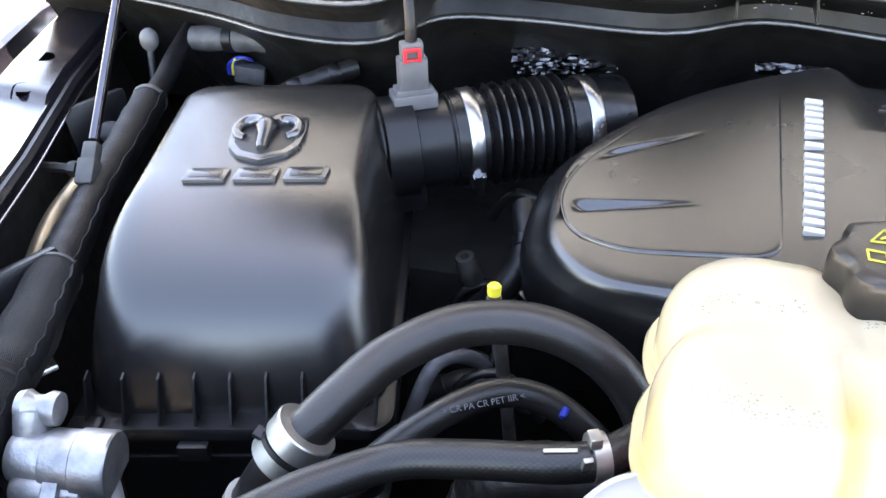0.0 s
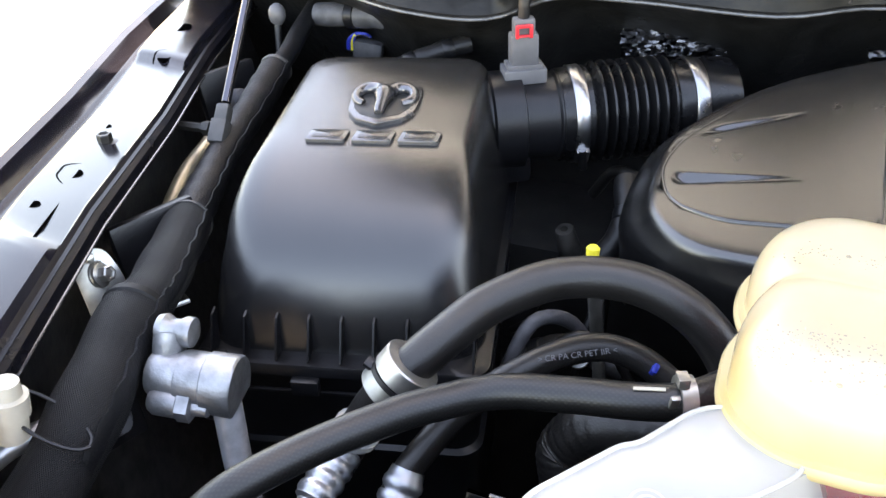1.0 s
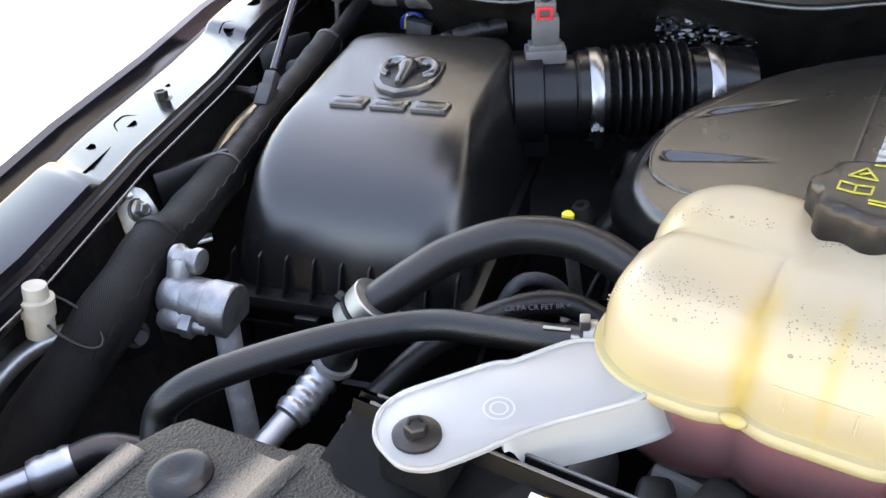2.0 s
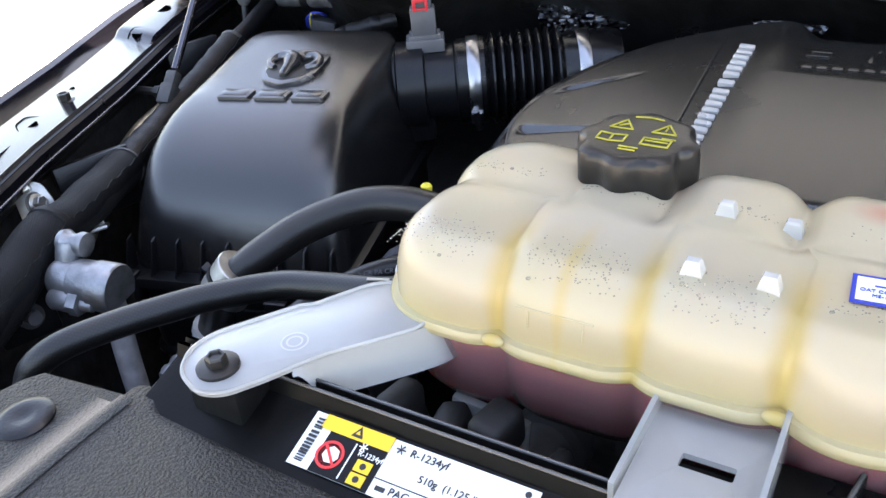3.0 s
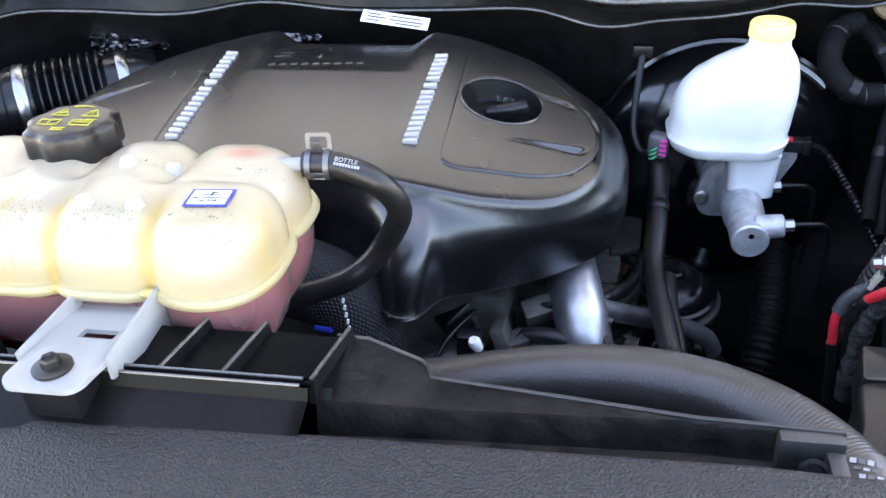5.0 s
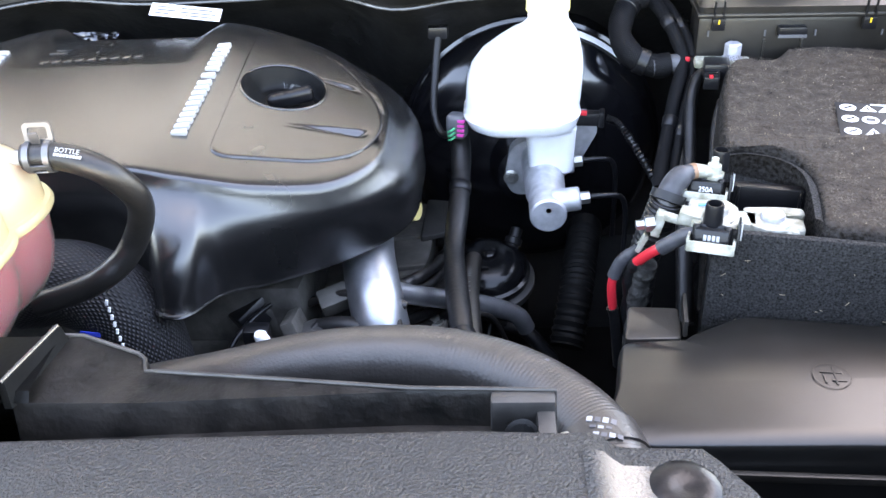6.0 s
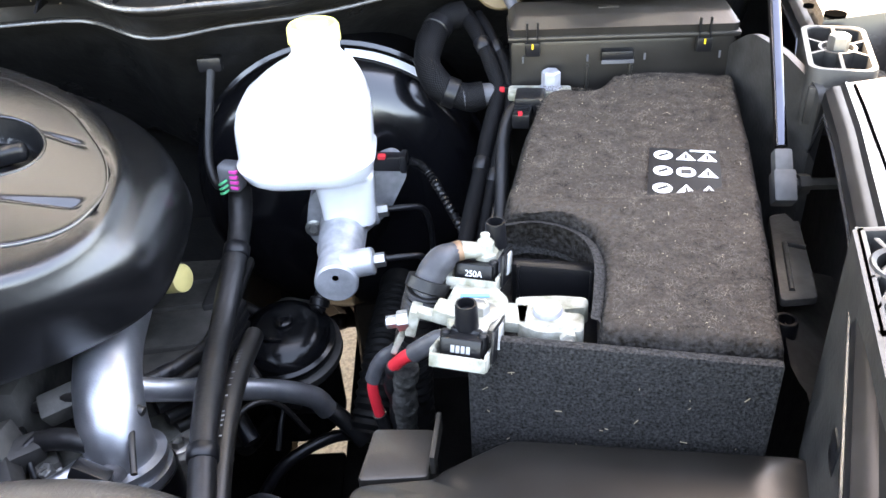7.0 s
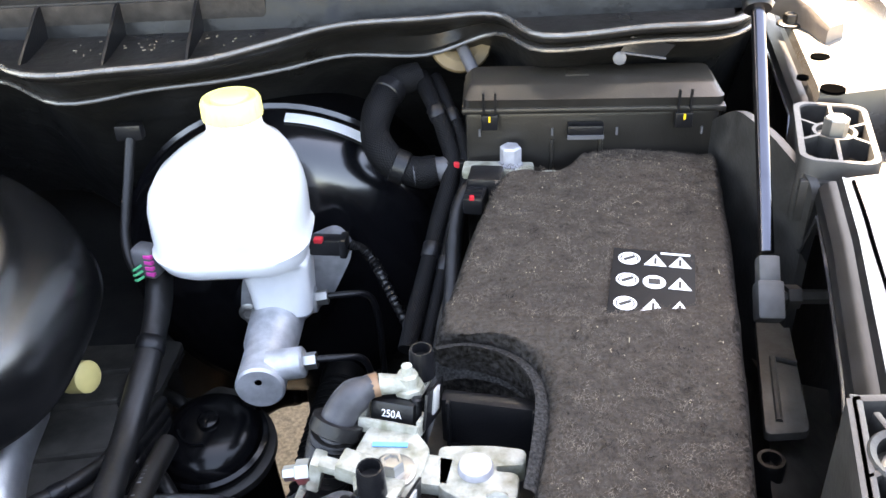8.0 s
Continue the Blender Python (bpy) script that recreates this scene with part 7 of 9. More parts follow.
    part("corrugated_sleeve", tube([P(0.4755, 0.4525, 1.0330), P(0.4700, 0.4530, 1.012), P(0.4640, 0.4600, 0.98), P(0.462, 0.465, 0.94), P(0.462, 0.465, 0.88)], lambda u: 0.0126 + 0.0008 * math.sin(140 * u), 18, 24), M_LOOM, w)
    part("heat_shrink", tube([P(0.4900, 0.4040, 1.0330), P(0.4840, 0.4080, 1.0290), P(0.4760, 0.4110, 1.0220), P(0.4660, 0.4150, 1.0120)], lambda u: 0.0042 + 0.0018 * smoothstep(0.1, 0.5, u), 14), M_SHRINK, w)
    part("red_insulation", tube([P(0.4670, 0.4146, 1.0132), P(0.4600, 0.4200, 1.0050), P(0.4520, 0.4300, 0.9900)], 0.0042, 14), M_RED, w)
    part("taped_lead", tube([P(0.4525, 0.4294, 0.9908), P(0.4490, 0.4380, 0.970), P(0.4500, 0.4450, 0.93), P(0.452, 0.450, 0.88)], lambda u: 0.0050 + 0.0010 * math.sin(21 * u), 12), M_LOOM, w, "lead wound in black tape")
    part("heat_shrink", tube([P(0.4545, 0.4375, 1.0000), P(0.4480, 0.4400, 0.9910), P(0.4410, 0.4420, 0.9810), P(0.4362, 0.4415, 0.9685)], lambda u: 0.0035 + 0.0019 * smoothstep(0.1, 0.4, u), 14), M_SHRINK, w)
    part("red_lead", tube([P(0.4365, 0.4416, 0.9695), P(0.4355, 0.4415, 0.958), P(0.4378, 0.4425, 0.936)], 0.0038, 12), M_RED, w)
    part("taped_lead", tube([P(0.4376, 0.4424, 0.9370), P(0.4410, 0.4440, 0.92), P(0.447, 0.447, 0.87)], 0.0048, 12), M_LOOM, w)
    part("loose_tape", tube([P(0.4600, 0.4280, 0.990), P(0.4570, 0.4340, 0.965), P(0.4560, 0.4380, 0.93), P(0.456, 0.44, 0.88)], lambda u: 0.0080 * (1 + 0.10 * math.sin(17 * u) + 0.05 * math.sin(53 * u)), 14, 12), M_TAPED, w, "dusty loose tape round the leads")
    return t


positive_terminal()


def negative_terminal():
    t = thing("negative_terminal", "pale negative battery clamp with a black sensor and cables", "terminal", at=(0.59, 0.72, 1.02))
    part("clamp", box((0.580, 0.728, 1.040), (0.056, 0.018, 0.009), (0, 0, -8), 0.003), M_TERM, t, "pale corroded clamp")
    part("nut", turned([(0, 0.0100), (0.003, 0.0100), (0.0031, 0.0085), (0.016, 0.0085), (0.0175, 0.007), (0.0175, 0.005)], (0.590, 0.7290, 1.043), (0, 0, 1), 6), M_LEAD, t, "dull grey hex nut")
    part("post_ring", turned([(0, 0.017), (0.006, 0.017), (0.007, 0.014), (0.007, 0.009)], (0.620, 0.712, 1.032), (0, 0, 1), 24), M_TERM, t)
    part("sensor", box((0.569, 0.705, 1.043), (0.026, 0.026, 0.016), (0, 0, -10), 0.003), M_BLACK, t)
    part("sensor_plug", box((0.560, 0.683, 1.039), (0.015, 0.022, 0.013), (0, 0, -14), 0.002), M_BLACK, t)
    part("clip", box((0.557, 0.674, 1.0462), (0.0035, 0.004, 0.0025)), M_RED, t)
    for k in range(3):
        part("sensor_rib", box((0.558 + 0.001 * k, 0.677 + 0.006 * k, 1.0460), (0.013, 0.0015, 0.0016), (0, 0, -14)), M_BLACK, t)
    part("cable", tube([(0.566, 0.724, 1.034), (0.552, 0.712, 1.028), (0.544, 0.692, 1.010), (0.540, 0.66, 0.98), (0.535, 0.62, 0.95), (0.53, 0.56, 0.90)], 0.0062, 12), M_LOOM, t)
    part("cable", tube([(0.575, 0.672, 1.026), (0.564, 0.655, 1.020), (0.556, 0.63, 1.00), (0.548, 0.58, 0.96), (0.54, 0.54, 0.90)], 0.0048, 12), M_LOOM, t)
    return t


negative_terminal()
tagged(part("battery_cable", tube([(0.548, 0.745, 1.0), (0.541, 0.70, 0.975), (0.533, 0.65, 0.955), (0.525, 0.58, 0.92), (0.52, 0.52, 0.86)], 0.0085, 14), M_LOOM), "black taped cable loom beside the battery", "cable")


# ---- fuse box ----
def fuse_box():
    t = thing("fuse_box", "dusty black plastic fuse box with a clipped lid", "fuse box", at=(0.655, 0.78, 0.95))
    F = pose(0.6535, 0.738, 0, 0, 0, -4)
    put = lambda bm: (bmesh.ops.transform(bm, matrix=F, verts=bm.verts), bm)[1]
    part("base", put(box((0, 0.0275, 1.020), (0.196, 0.055, 0.125), bev=0.004)), M_DUSTY, t)
    part("rim", put(box((0, 0.026, 1.0855), (0.201, 0.064, 0.005), bev=0.002)), M_DUSTY, t)
    bm = bmesh.new()
    loft(bm, [[(x, 0.026 + dy + y, z) for x, y in rrect(hx, hy, 0.006, 4)] for hx, hy, dy, z in ((0.099, 0.030, 0, 1.0880), (0.099, 0.030, 0, 1.0945), (0.0975, 0.0285, 0.001, 1.0958), (0.0945, 0.0215, 0.0045, 1.1005), (0.093, 0.020, 0.005, 1.1014))])
    lid = part("lid", put(bm), M_DUSTY, t, "bevelled dusty lid", smooth=30)
    part("emblem", put(box((-0.01, 0.033, 1.1018), (0.018, 0.013, 0.001), bev=0.0004)), M_DUSTY, lid)
    for x in (-0.079, 0.069):
        c = part("clip", put(box((x, -0.006, 1.0775), (0.013, 0.006, 0.012), bev=0.001)), M_BLACK, t, "black spring clip")
        for d in (-0.0045, 0.0045):
            part("clip_arm", put(box((x + d, -0.0055, 1.092), (0.0016, 0.003, 0.018))), M_BLACK, c)
        # Amber sliver paints the thin yellow glint on the black clip.
        part("yellow_glint", put(box((x, -0.0095, 1.081), (0.0014, 0.0012, 0.0045))), M_AMBER, c)
    h = part("handle", put(box((-0.005, -0.006, 1.070), (0.028, 0.010, 0.010), bev=0.002)), M_BLACK, t)
    part("handle_edge", put(box((-0.005, -0.0115, 1.066), (0.028, 0.002, 0.003))), M_GREYPL, h)
    for x in (-0.087, -0.03, 0.02, 0.085):
        part("moulded_line", put(box((x, -0.0008, 1.066), (0.0016, 0.002, 0.006))), M_GREYPL, t)
    for x in (-0.03, 0.008):
        part("moulded_rib", put(box((x, -0.001, 1.03), (0.003, 0.004, 0.06), bev=0.001)), M_DUSTY, t)
    return t


fuse_box()


# ---- driver side apron, module box, engine odds and ends ----
def apron():
    t = thing("fender_brace", "ribbed grey-black plastic fender brace with a bolt", "brace", at=(0.80, 0.64, 0.95))
    R = pose(0.803, 0.652, 0, 0, 0, -17)
    put = lambda bm: (bmesh.ops.transform(bm, matrix=R, verts=bm.verts), bm)[1]
    z = 1.098
    w, d = 0.0225, 0.047
    part("floor", put(box((0, 0, z - 0.024), (2 * w, 2 * d, 0.004), bev=0.001)), M_BLACK, t)
    bm = bmesh.new()
    oo, ii = rrect(w + 0.0025, d + 0.0025, 0.011, 5), rrect(w - 0.0025, d - 0.0025, 0.009, 5)
    loft(bm, [[(x, y, q) for x, y in r] for r, q in ((ii, z - 0.045), (ii, z - 0.001), ([(x * 1.03, y * 1.02) for x, y in ii], z), ([(x * 0.98, y * 0.985) for x, y in oo], z), (oo, z - 0.0015), (oo, z - 0.047))], cap0=False, cap1=False)
    part("frame", put(bm), M_BRACE, t)
    bm = bmesh.new()
    for a in (38, 90, 142, 218, 270, 322):
        ca, sa = math.cos(radians(a)), math.sin(radians(a))
        r1 = min(w / max(abs(ca), 1e-4), d / max(abs(sa), 1e-4))
        add_box(bm, (ca * (0.012 + r1) / 2, sa * (0.012 + r1) / 2, z - 0.007), (r1 - 0.012, 0.0026, 0.014), (0, 0, a))
    lathe(bm, [(-0.016, 0.0145), (0.0, 0.0145), (0.0, 0.0120), (-0.008, 0.0120), (-0.008, 0.001)], (0, 0, z), (0, 0, 1), 24)
    part("spokes", put(bm), M_BRACE, t)
    hexbolt("bolt", R @ Vector((0, 0, z - 0.006)), (0, 0, 1), 0.0165, M_ZINC, t, 0.0125, 0.016)
    # upright panel beside the strut
    bm = bmesh.new()
    poly = round_poly([(0.60, 0.90), (0.60, 1.085), (0.655, 1.096), (0.700, 1.096), (0.735, 1.072), (0.752, 0.93), (0.752, 0.90)], 0.012, 5)
    loft(bm, [[(0.770 - 0.20 * (y - 0.61) + d, y, q) for y, q in poly] for d in (0, 0.006)])
    part("upright", bm, M_BRACE, t, "dusty upright wall of the brace", smooth=25)
    bm = bmesh.new()
    add_box(bm, (0.783, 0.606, 1.070), (0.034, 0.006, 0.03), (0, 0, -14), 0.002)
    part("front_lip", bm, M_BRACE, t)
    # front brace: side plate with a slanted rear edge, lattice top with a bolted hub
    t2 = thing("headlamp_brace", "ribbed grey-black plastic headlamp brace with a hub", "brace", at=(0.73, 0.33, 0.9))
    A2, B2, H2 = Vector((0.7027, 0.3832, 1.106)), Vector((0.678, 0.3009, 1.106)), Vector((0.71, 0.3489, 1.106))
    along = (B2 - A2).normalized()
    out = Vector((0.992, -0.02, 0)) * 0.075
    bm = bmesh.new()
    poly = [A2, A2 + along * 0.34, A2 + along * 0.34 - Vector((0, 0, 0.26)), A2 + along * 0.07 - Vector((0.01, 0, 0.26)), A2 + along * 0.02 - Vector((0.004, 0, 0.11))]
    loft(bm, [[p + Vector((d, 0, 0)) for p in poly] for d in (-0.004, 0.0)])
    part("side_plate", bm, M_BRACE, t2, "dusty side plate")
    bm = bmesh.new()
    def rib(p, q, w, h):
        d = q - p
        add_box(bm, (p + q) / 2 - Vector((0, 0, h / 2)), (d.length + w, w, h), (0, 0, math.degrees(math.atan2(d.y, d.x))), 0.0008)
    L2 = (B2 - A2).length
    rib(A2, A2 + out, 0.004, 0.022), rib(A2, B2, 0.005, 0.024), rib(B2, B2 + out, 0.006, 0.026), rib(A2 + out, B2 + out, 0.004, 0.022)
    rib(A2 + along * 0.010 + out * 0.10, H2, 0.003, 0.014), rib(A2 + along * 0.5 * L2, H2, 0.003, 0.014), rib(A2 + along * 0.78 * L2, H2, 0.003, 0.014), rib(H2, A2 + out * 0.95, 0.003, 0.014)
    part("lattice", bm, M_BRACE, t2, "ribbed lattice top")
    part("hub", turned([(-0.018, 0.0165), (0.0, 0.0165), (0.001, 0.0155), (0.0, 0.0130), (-0.008, 0.0128), (-0.008, 0.001)], H2, (0, 0, 1), 28), M_BRACE, t2)
    hexbolt("bolt", H2 - Vector((0, 0, 0.007)), (0, 0, 1), 0.012, M_ZINC, t2, 0.0100, 0.010)
    bm = bmesh.new()
    loft(bm, [[p - Vector((0, 0, q)) for p in (A2 + along * 0.002, A2 + out, B2 + out + along * 0.05, B2 + along * 0.05)] for q in (0.016, 0.020)])
    part("floor", bm, M_BRACE, t2)
    q = A2 + along * 0.085 + Vector((-0.005, 0, -0.075))
    part("clip", box(q, (0.006, 0.018, 0.020), (0, 0, -18), 0.003), M_BLACK, t2, "square black clip")
    t3 = thing("battery_tray_bracket", "dusty dark pressed bracket between battery and inner wall", "bracket", at=(0.7, 0.5, 0.9))
    led = [(0.7555, 0.6122), (0.7796, 0.6155), (0.7531, 0.4986), (0.725, 0.4978)]
    bm = prism(round_poly(led, 0.006), 0.966, 0.972, 0.002)
    part("plate", bm, M_TRAY, t3)
    bm = bmesh.new()
    rows = []
    for k in range(13):
        y = 0.385 + 0.017 * k
        rows.append([(0.706 + 0.22 * (y - 0.385) + 0.034 * j + 0.003 * math.sin(k * 0.9 + j), y, 0.955 - 0.020 * j + 0.005 * math.sin(k * 1.3 + 2 * j)) for j in range(3)])
    loft(bm, rows, closed=False)
    bmesh.ops.solidify(bm, geom=bm.faces, thickness=0.002)
    fold = bmesh.new()
    sweep(fold, [Vector(p) for p in ((0.737, 0.508, 0.9725), (0.752, 0.566, 0.9740), (0.766, 0.560, 0.9735))], 0.0022, 8)
    part("raised_fold", fold, M_TRAY, t3)
    part("splash_flap", bm, M_TRAY, t3, "crumpled dusty plastic flap", smooth=50)
    lo_ = Vector((led[3][0], led[3][1] - 0.014, 0.962))
    part("boss", turned([(-0.02, 0.009), (0.002, 0.009), (0.004, 0.008), (0.004, 0.006), (-0.004, 0.005), (-0.004, 0.0004)], lo_, (0, 0, 1), 20), M_BLACK, t3)
    return t


apron()


def module_box():
    t = thing("module_box", "dusty black plastic module cover in front of the battery", "module cover", at=(0.56, 0.32, 0.85))
    ol = [(0.404, 0.255), (0.420, 0.30), (0.428, 0.345), (0.4740, 0.346), (0.480, 0.352), (0.52, 0.372), (0.685, 0.343), (0.690, 0.30), (0.675, 0.235), (0.56, 0.242), (0.43, 0.245)]
    zt = lambda x, y: 0.978 + 0.02 * (x - 0.42) - 0.05 * max(0, 0.30 - y)
    ol = dense(round_poly(ol, 0.008, 4), 0.01)
    cx, cy = 0.55, 0.30
    bm = bmesh.new()
    rings = [[(x, y, 0.80) for x, y in ol]]
    for q, dz in ((1.0, 0.010), (0.995, 0.005), (0.985, 0.001), (0.97, 0), (0.7, 0), (0.4, 0), (0.1, 0)):
        rings.append([(cx + (x - cx) * q, cy + (y - cy) * q, zt(cx + (x - cx) * q, cy + (y - cy) * q) - dz) for x, y in ol])
    loft(bm, rings, cap0=False)
    part("cover", bm, mat("module plastic", (0.0065, 0.0065, 0.0062), 0.33, var=0.3, scale=45, bump=0.04, bscale=700, dust=0.022, rvar=0.04, spec=0.48), t, smooth=50)
    part("tab", prism(round_poly([(0.432, 0.347), (0.4725, 0.347), (0.4775, 0.384), (0.440, 0.387)], 0.004), 0.94, 0.979, 0.002), M_DUSTY, t, "raised corner tab")
    part("tab_wall", box((0.4775, 0.367, 0.985), (0.003, 0.036, 0.014), (0, 0, -8), 0.001), M_DUSTY, t)
    MM = Matrix.Translation((0.562, 0.303, zt(0.562, 0.303))) @ pose(0, 0, 0, 0, 1, -6)
    bm = annulus(0.0125, 0.0116, 0.0006, 32)
    for w, h, x, y in ((0.0012, 0.018, 0.002, 0), (0.014, 0.0012, 0, 0.003), (0.009, 0.0012, 0.004, -0.005), (0.0012, 0.008, -0.005, -0.004)):
        add_box(bm, (x, y, 0.0003), (w, h, 0.0008))
    bmesh.ops.transform(bm, matrix=MM, verts=bm.verts)
    part("moulded_mark", bm, M_DUSTY, t, "round moulded mark")
    part("front_rib", box((0.56, 0.236, 0.955), (0.26, 0.004, 0.006), (0, 0, -3), 0.001), M_DUSTY, t)
    return t


module_box()

M_CORR = mat("dull black corrugated plastic", (0.0035, 0.0035, 0.0035), 0.5, var=0.2, scale=40, spec=0.07)
M_BOWL = mat("shiny black bowl plastic", (0.004, 0.004, 0.0045), 0.20, var=0.2, scale=40, spec=0.3, rvar=0.06)
M_HOSEBIG = mat("dusty black hose rubber", (0.016, 0.015, 0.0145), 0.36, var=0.3, scale=50, bump=0.35, bscale=450, dust=0.16, rvar=0.12)
uh = thing("upper_radiator_hose", "thick dusty black upper radiator hose", "hose", at=(0.3, 0.3, 0.95))
part("tube", tube([(0.08, 0.345, 0.932), (0.14, 0.335, 0.952), (0.20, 0.332, 0.969), (0.26, 0.327, 0.979), (0.31, 0.316, 0.983), (0.352, 0.295, 0.985), (0.384, 0.266, 0.985), (0.403, 0.232, 0.985), (0.410, 0.19, 0.983), (0.410, 0.14, 0.98)], lambda u: 0.025 + 0.00010 * smoothstep(0.25, 0.6, u) * math.sin(2 * math.pi * 125 * u), 28, 84), M_HOSEBIG, uh)
for k in range(13):
    if k not in (4, 9):
        part("print_bar", box((0.196 + 0.0085 * k, 0.3215 - 0.0003 * k - 0.00006 * k * k, 0.9895 + 0.0010 * k), (0.0055, 0.0030, 0.0006), (28, -6, -2)), M_GREYPL, uh)
for k in range(9):
    part("print_bar", box((0.372 + 0.0055 * k, 0.289 - 0.0085 * k, 1.0085), (0.0022, 0.0035, 0.0006), (12, 8, -52)), M_GREYPL, uh)
ht = thing("hose_tag", "grey hose clip with faded print on the radiator hose", "clip", at=(0.40, 0.18, 1.0))
part("band", turned([(-0.011, 0.0251), (-0.011, 0.0263), (0.011, 0.0263), (0.011, 0.0251)], (0.4040, 0.228, 0.985), (0.25, -1, 0.0), 32), M_HOSEBIG, ht)
part("ear", box((0.380, 0.226, 0.998), (0.006, 0.008, 0.012), (0, 0, 20), 0.001), M_ZINC, ht)
for row in range(3):
    for k in range(4 - (row == 1)):
        part("print_bar", box((0.394 + 0.0046 * k + 0.0012 * row, 0.2335 - 0.0062 * row - 0.0011 * k, 1.0112 - 0.0004 * abs(k - 2)), (0.0034, (0.0042, 0.0022, 0.0034)[row], 0.0006), (0, 14 * (k - 1.5) / 2, -14)), M_GREYPL if (k + row) % 2 else M_FADED, ht)

# loop hose from the bottle's nipple
lp = thing("overflow_hose", "black rubber hose looping from the bottle with a zinc clip", "hose", at=(0.10, 0.40, 1.0))
part("tube", tube([(0.036, 0.3495, 1.1345), (0.056, 0.3500, 1.1345), (0.073, 0.3480, 1.1310), (0.0870, 0.3485, 1.1230), (0.0962, 0.3535, 1.1090), (0.0990, 0.3590, 1.0950), (0.0930, 0.3680, 1.0765), (0.0810, 0.3755, 1.0545), (0.0690, 0.3735, 1.0385), (0.0550, 0.3680, 1.0280), (0.0350, 0.3660, 1.0180), (0.0, 0.360, 1.008)], 0.0092, 20), M_RUBBER, lp)
CLIP = Matrix.Translation((0.0470, 0.3497, 1.1345)) @ pose(0, 0, 0, 0, 0, 4)
def clip_piece(name, bm, label=""):
    bmesh.ops.transform(bm, matrix=CLIP, verts=bm.verts)
    part(name, bm, M_CLIP, lp, label)


for q in (-0.0085, 0.0045):
    clip_piece("clip_band", turned([(q, 0.0093), (q, 0.0106), (q + 0.0040, 0.0106), (q + 0.0040, 0.0093)], (0, 0, 0), (1, 0, 0), 28), "zinc spring clip band")
for a in (200, 250, 320, 20):
    clip_piece("clip_bridge", box((0, 0.0100 * math.cos(radians(a)), 0.0100 * math.sin(radians(a))), (0.013, 0.0035, 0.0012), (a - 90, 0, 0), 0.0004))
# upright loop of the clip, folded out of the band
bm = bmesh.new()
outer, inner = rrect(0.0092, 0.0070, 0.0030, 4), rrect(0.0062, 0.0042, 0.0018, 4)
loft(bm, [[(x, y, z) for x, y in r] for r, z in ((inner, -0.0008), (inner, 0.0008), (outer, 0.0008), (outer, -0.0008), (inner, -0.0008))], cap0=False, cap1=False)
bmesh.ops.transform(bm, matrix=Matrix.Translation((0.0005, 0.0040, 0.0150)) @ pose(0, 0, 0, 82, 0, 0), verts=bm.verts)
clip_piece("clip_loop", bm, "upright wire loop")
clip_piece("clip_tongue", box((-0.0005, -0.0010, 0.0135), (0.0065, 0.0014, 0.0090), (14, 0, 0), 0.0005))
m = Matrix.Translation((0.0600, 0.3432, 1.1412)) @ pose(0, 0, 0, 40, 8, -4)
text_part("lettering", "BOTTLE", m, 0.0046, M_FADED, lp)
for k in range(9):
    part("print_bar", screen(m @ Matrix.Translation((0.0010 + 0.0021 * k, -0.0020, 0)), 0.0015, 0.0020), M_FADED, lp)

# aluminium charge pipe below the cover
cp = thing("charge_pipe", "bright aluminium charge pipe bending down below the engine cover", "pipe", at=(0.235, 0.47, 0.85))
part("pipe", tube([(0.212, 0.60, 0.925), (0.218, 0.55, 0.925), (0.226, 0.510, 0.918), (0.234, 0.482, 0.900), (0.240, 0.470, 0.870), (0.243, 0.466, 0.83)], 0.0255, 28), M_ALU, cp)
part("flange", turned([(0, 0.028), (0.001, 0.033), (0.006, 0.033), (0.008, 0.030), (0.012, 0.030), (0.013, 0.034), (0.02, 0.034)], (0.2385, 0.472, 0.880), (0.08, -0.10, -1), 32), M_ALU, cp)
part("coupler", turned([(0.02, 0.036), (0.06, 0.036)], (0.2385, 0.472, 0.880), (0.08, -0.10, -1), 32), M_BLACK, cp)
sp2 = [(0.235, 0.510, 0.912), (0.262, 0.530, 0.890), (0.300, 0.555, 0.865), (0.335, 0.575, 0.842), (0.362, 0.588, 0.820), (0.372, 0.592, 0.800)]
part("side_pipe", tube(sp2, 0.0098, 16), M_ALU, cp)
part("front_pipe", tube([(0.225, 0.478, 0.880), (0.200, 0.452, 0.878), (0.165, 0.432, 0.872), (0.13, 0.430, 0.868), (0.10, 0.440, 0.860)], 0.0075, 14), M_ALU, cp)

# sleeve with white fleck near the shroud
mesh_sleeve = thing("mesh_sleeve_duct", "fat hose in coarse black mesh with white stitches", "duct", at=(0.03, 0.41, 0.9))
part("sleeve", tube([(-0.050, 0.424, 0.982), (-0.010, 0.424, 0.984), (0.022, 0.421, 0.970), (0.038, 0.418, 0.945), (0.044, 0.415, 0.915), (0.046, 0.412, 0.885)], 0.036, 28), M_SLEEVE2, mesh_sleeve)
for k in range(7):
    part("white_stitch", box((0.0375 + 0.0010 * k, 0.3872 - 0.0012 * k, 0.990 - 0.0062 * k), (0.0022, 0.0014, 0.0044), (-14, 8, 0), 0.0004), M_WHITE, mesh_sleeve)
part("blue_mark", box((0.018, 0.3835, 0.962), (0.016, 0.0016, 0.0045), (-10, 10, 4), 0.0006), M_BLUE, mesh_sleeve)


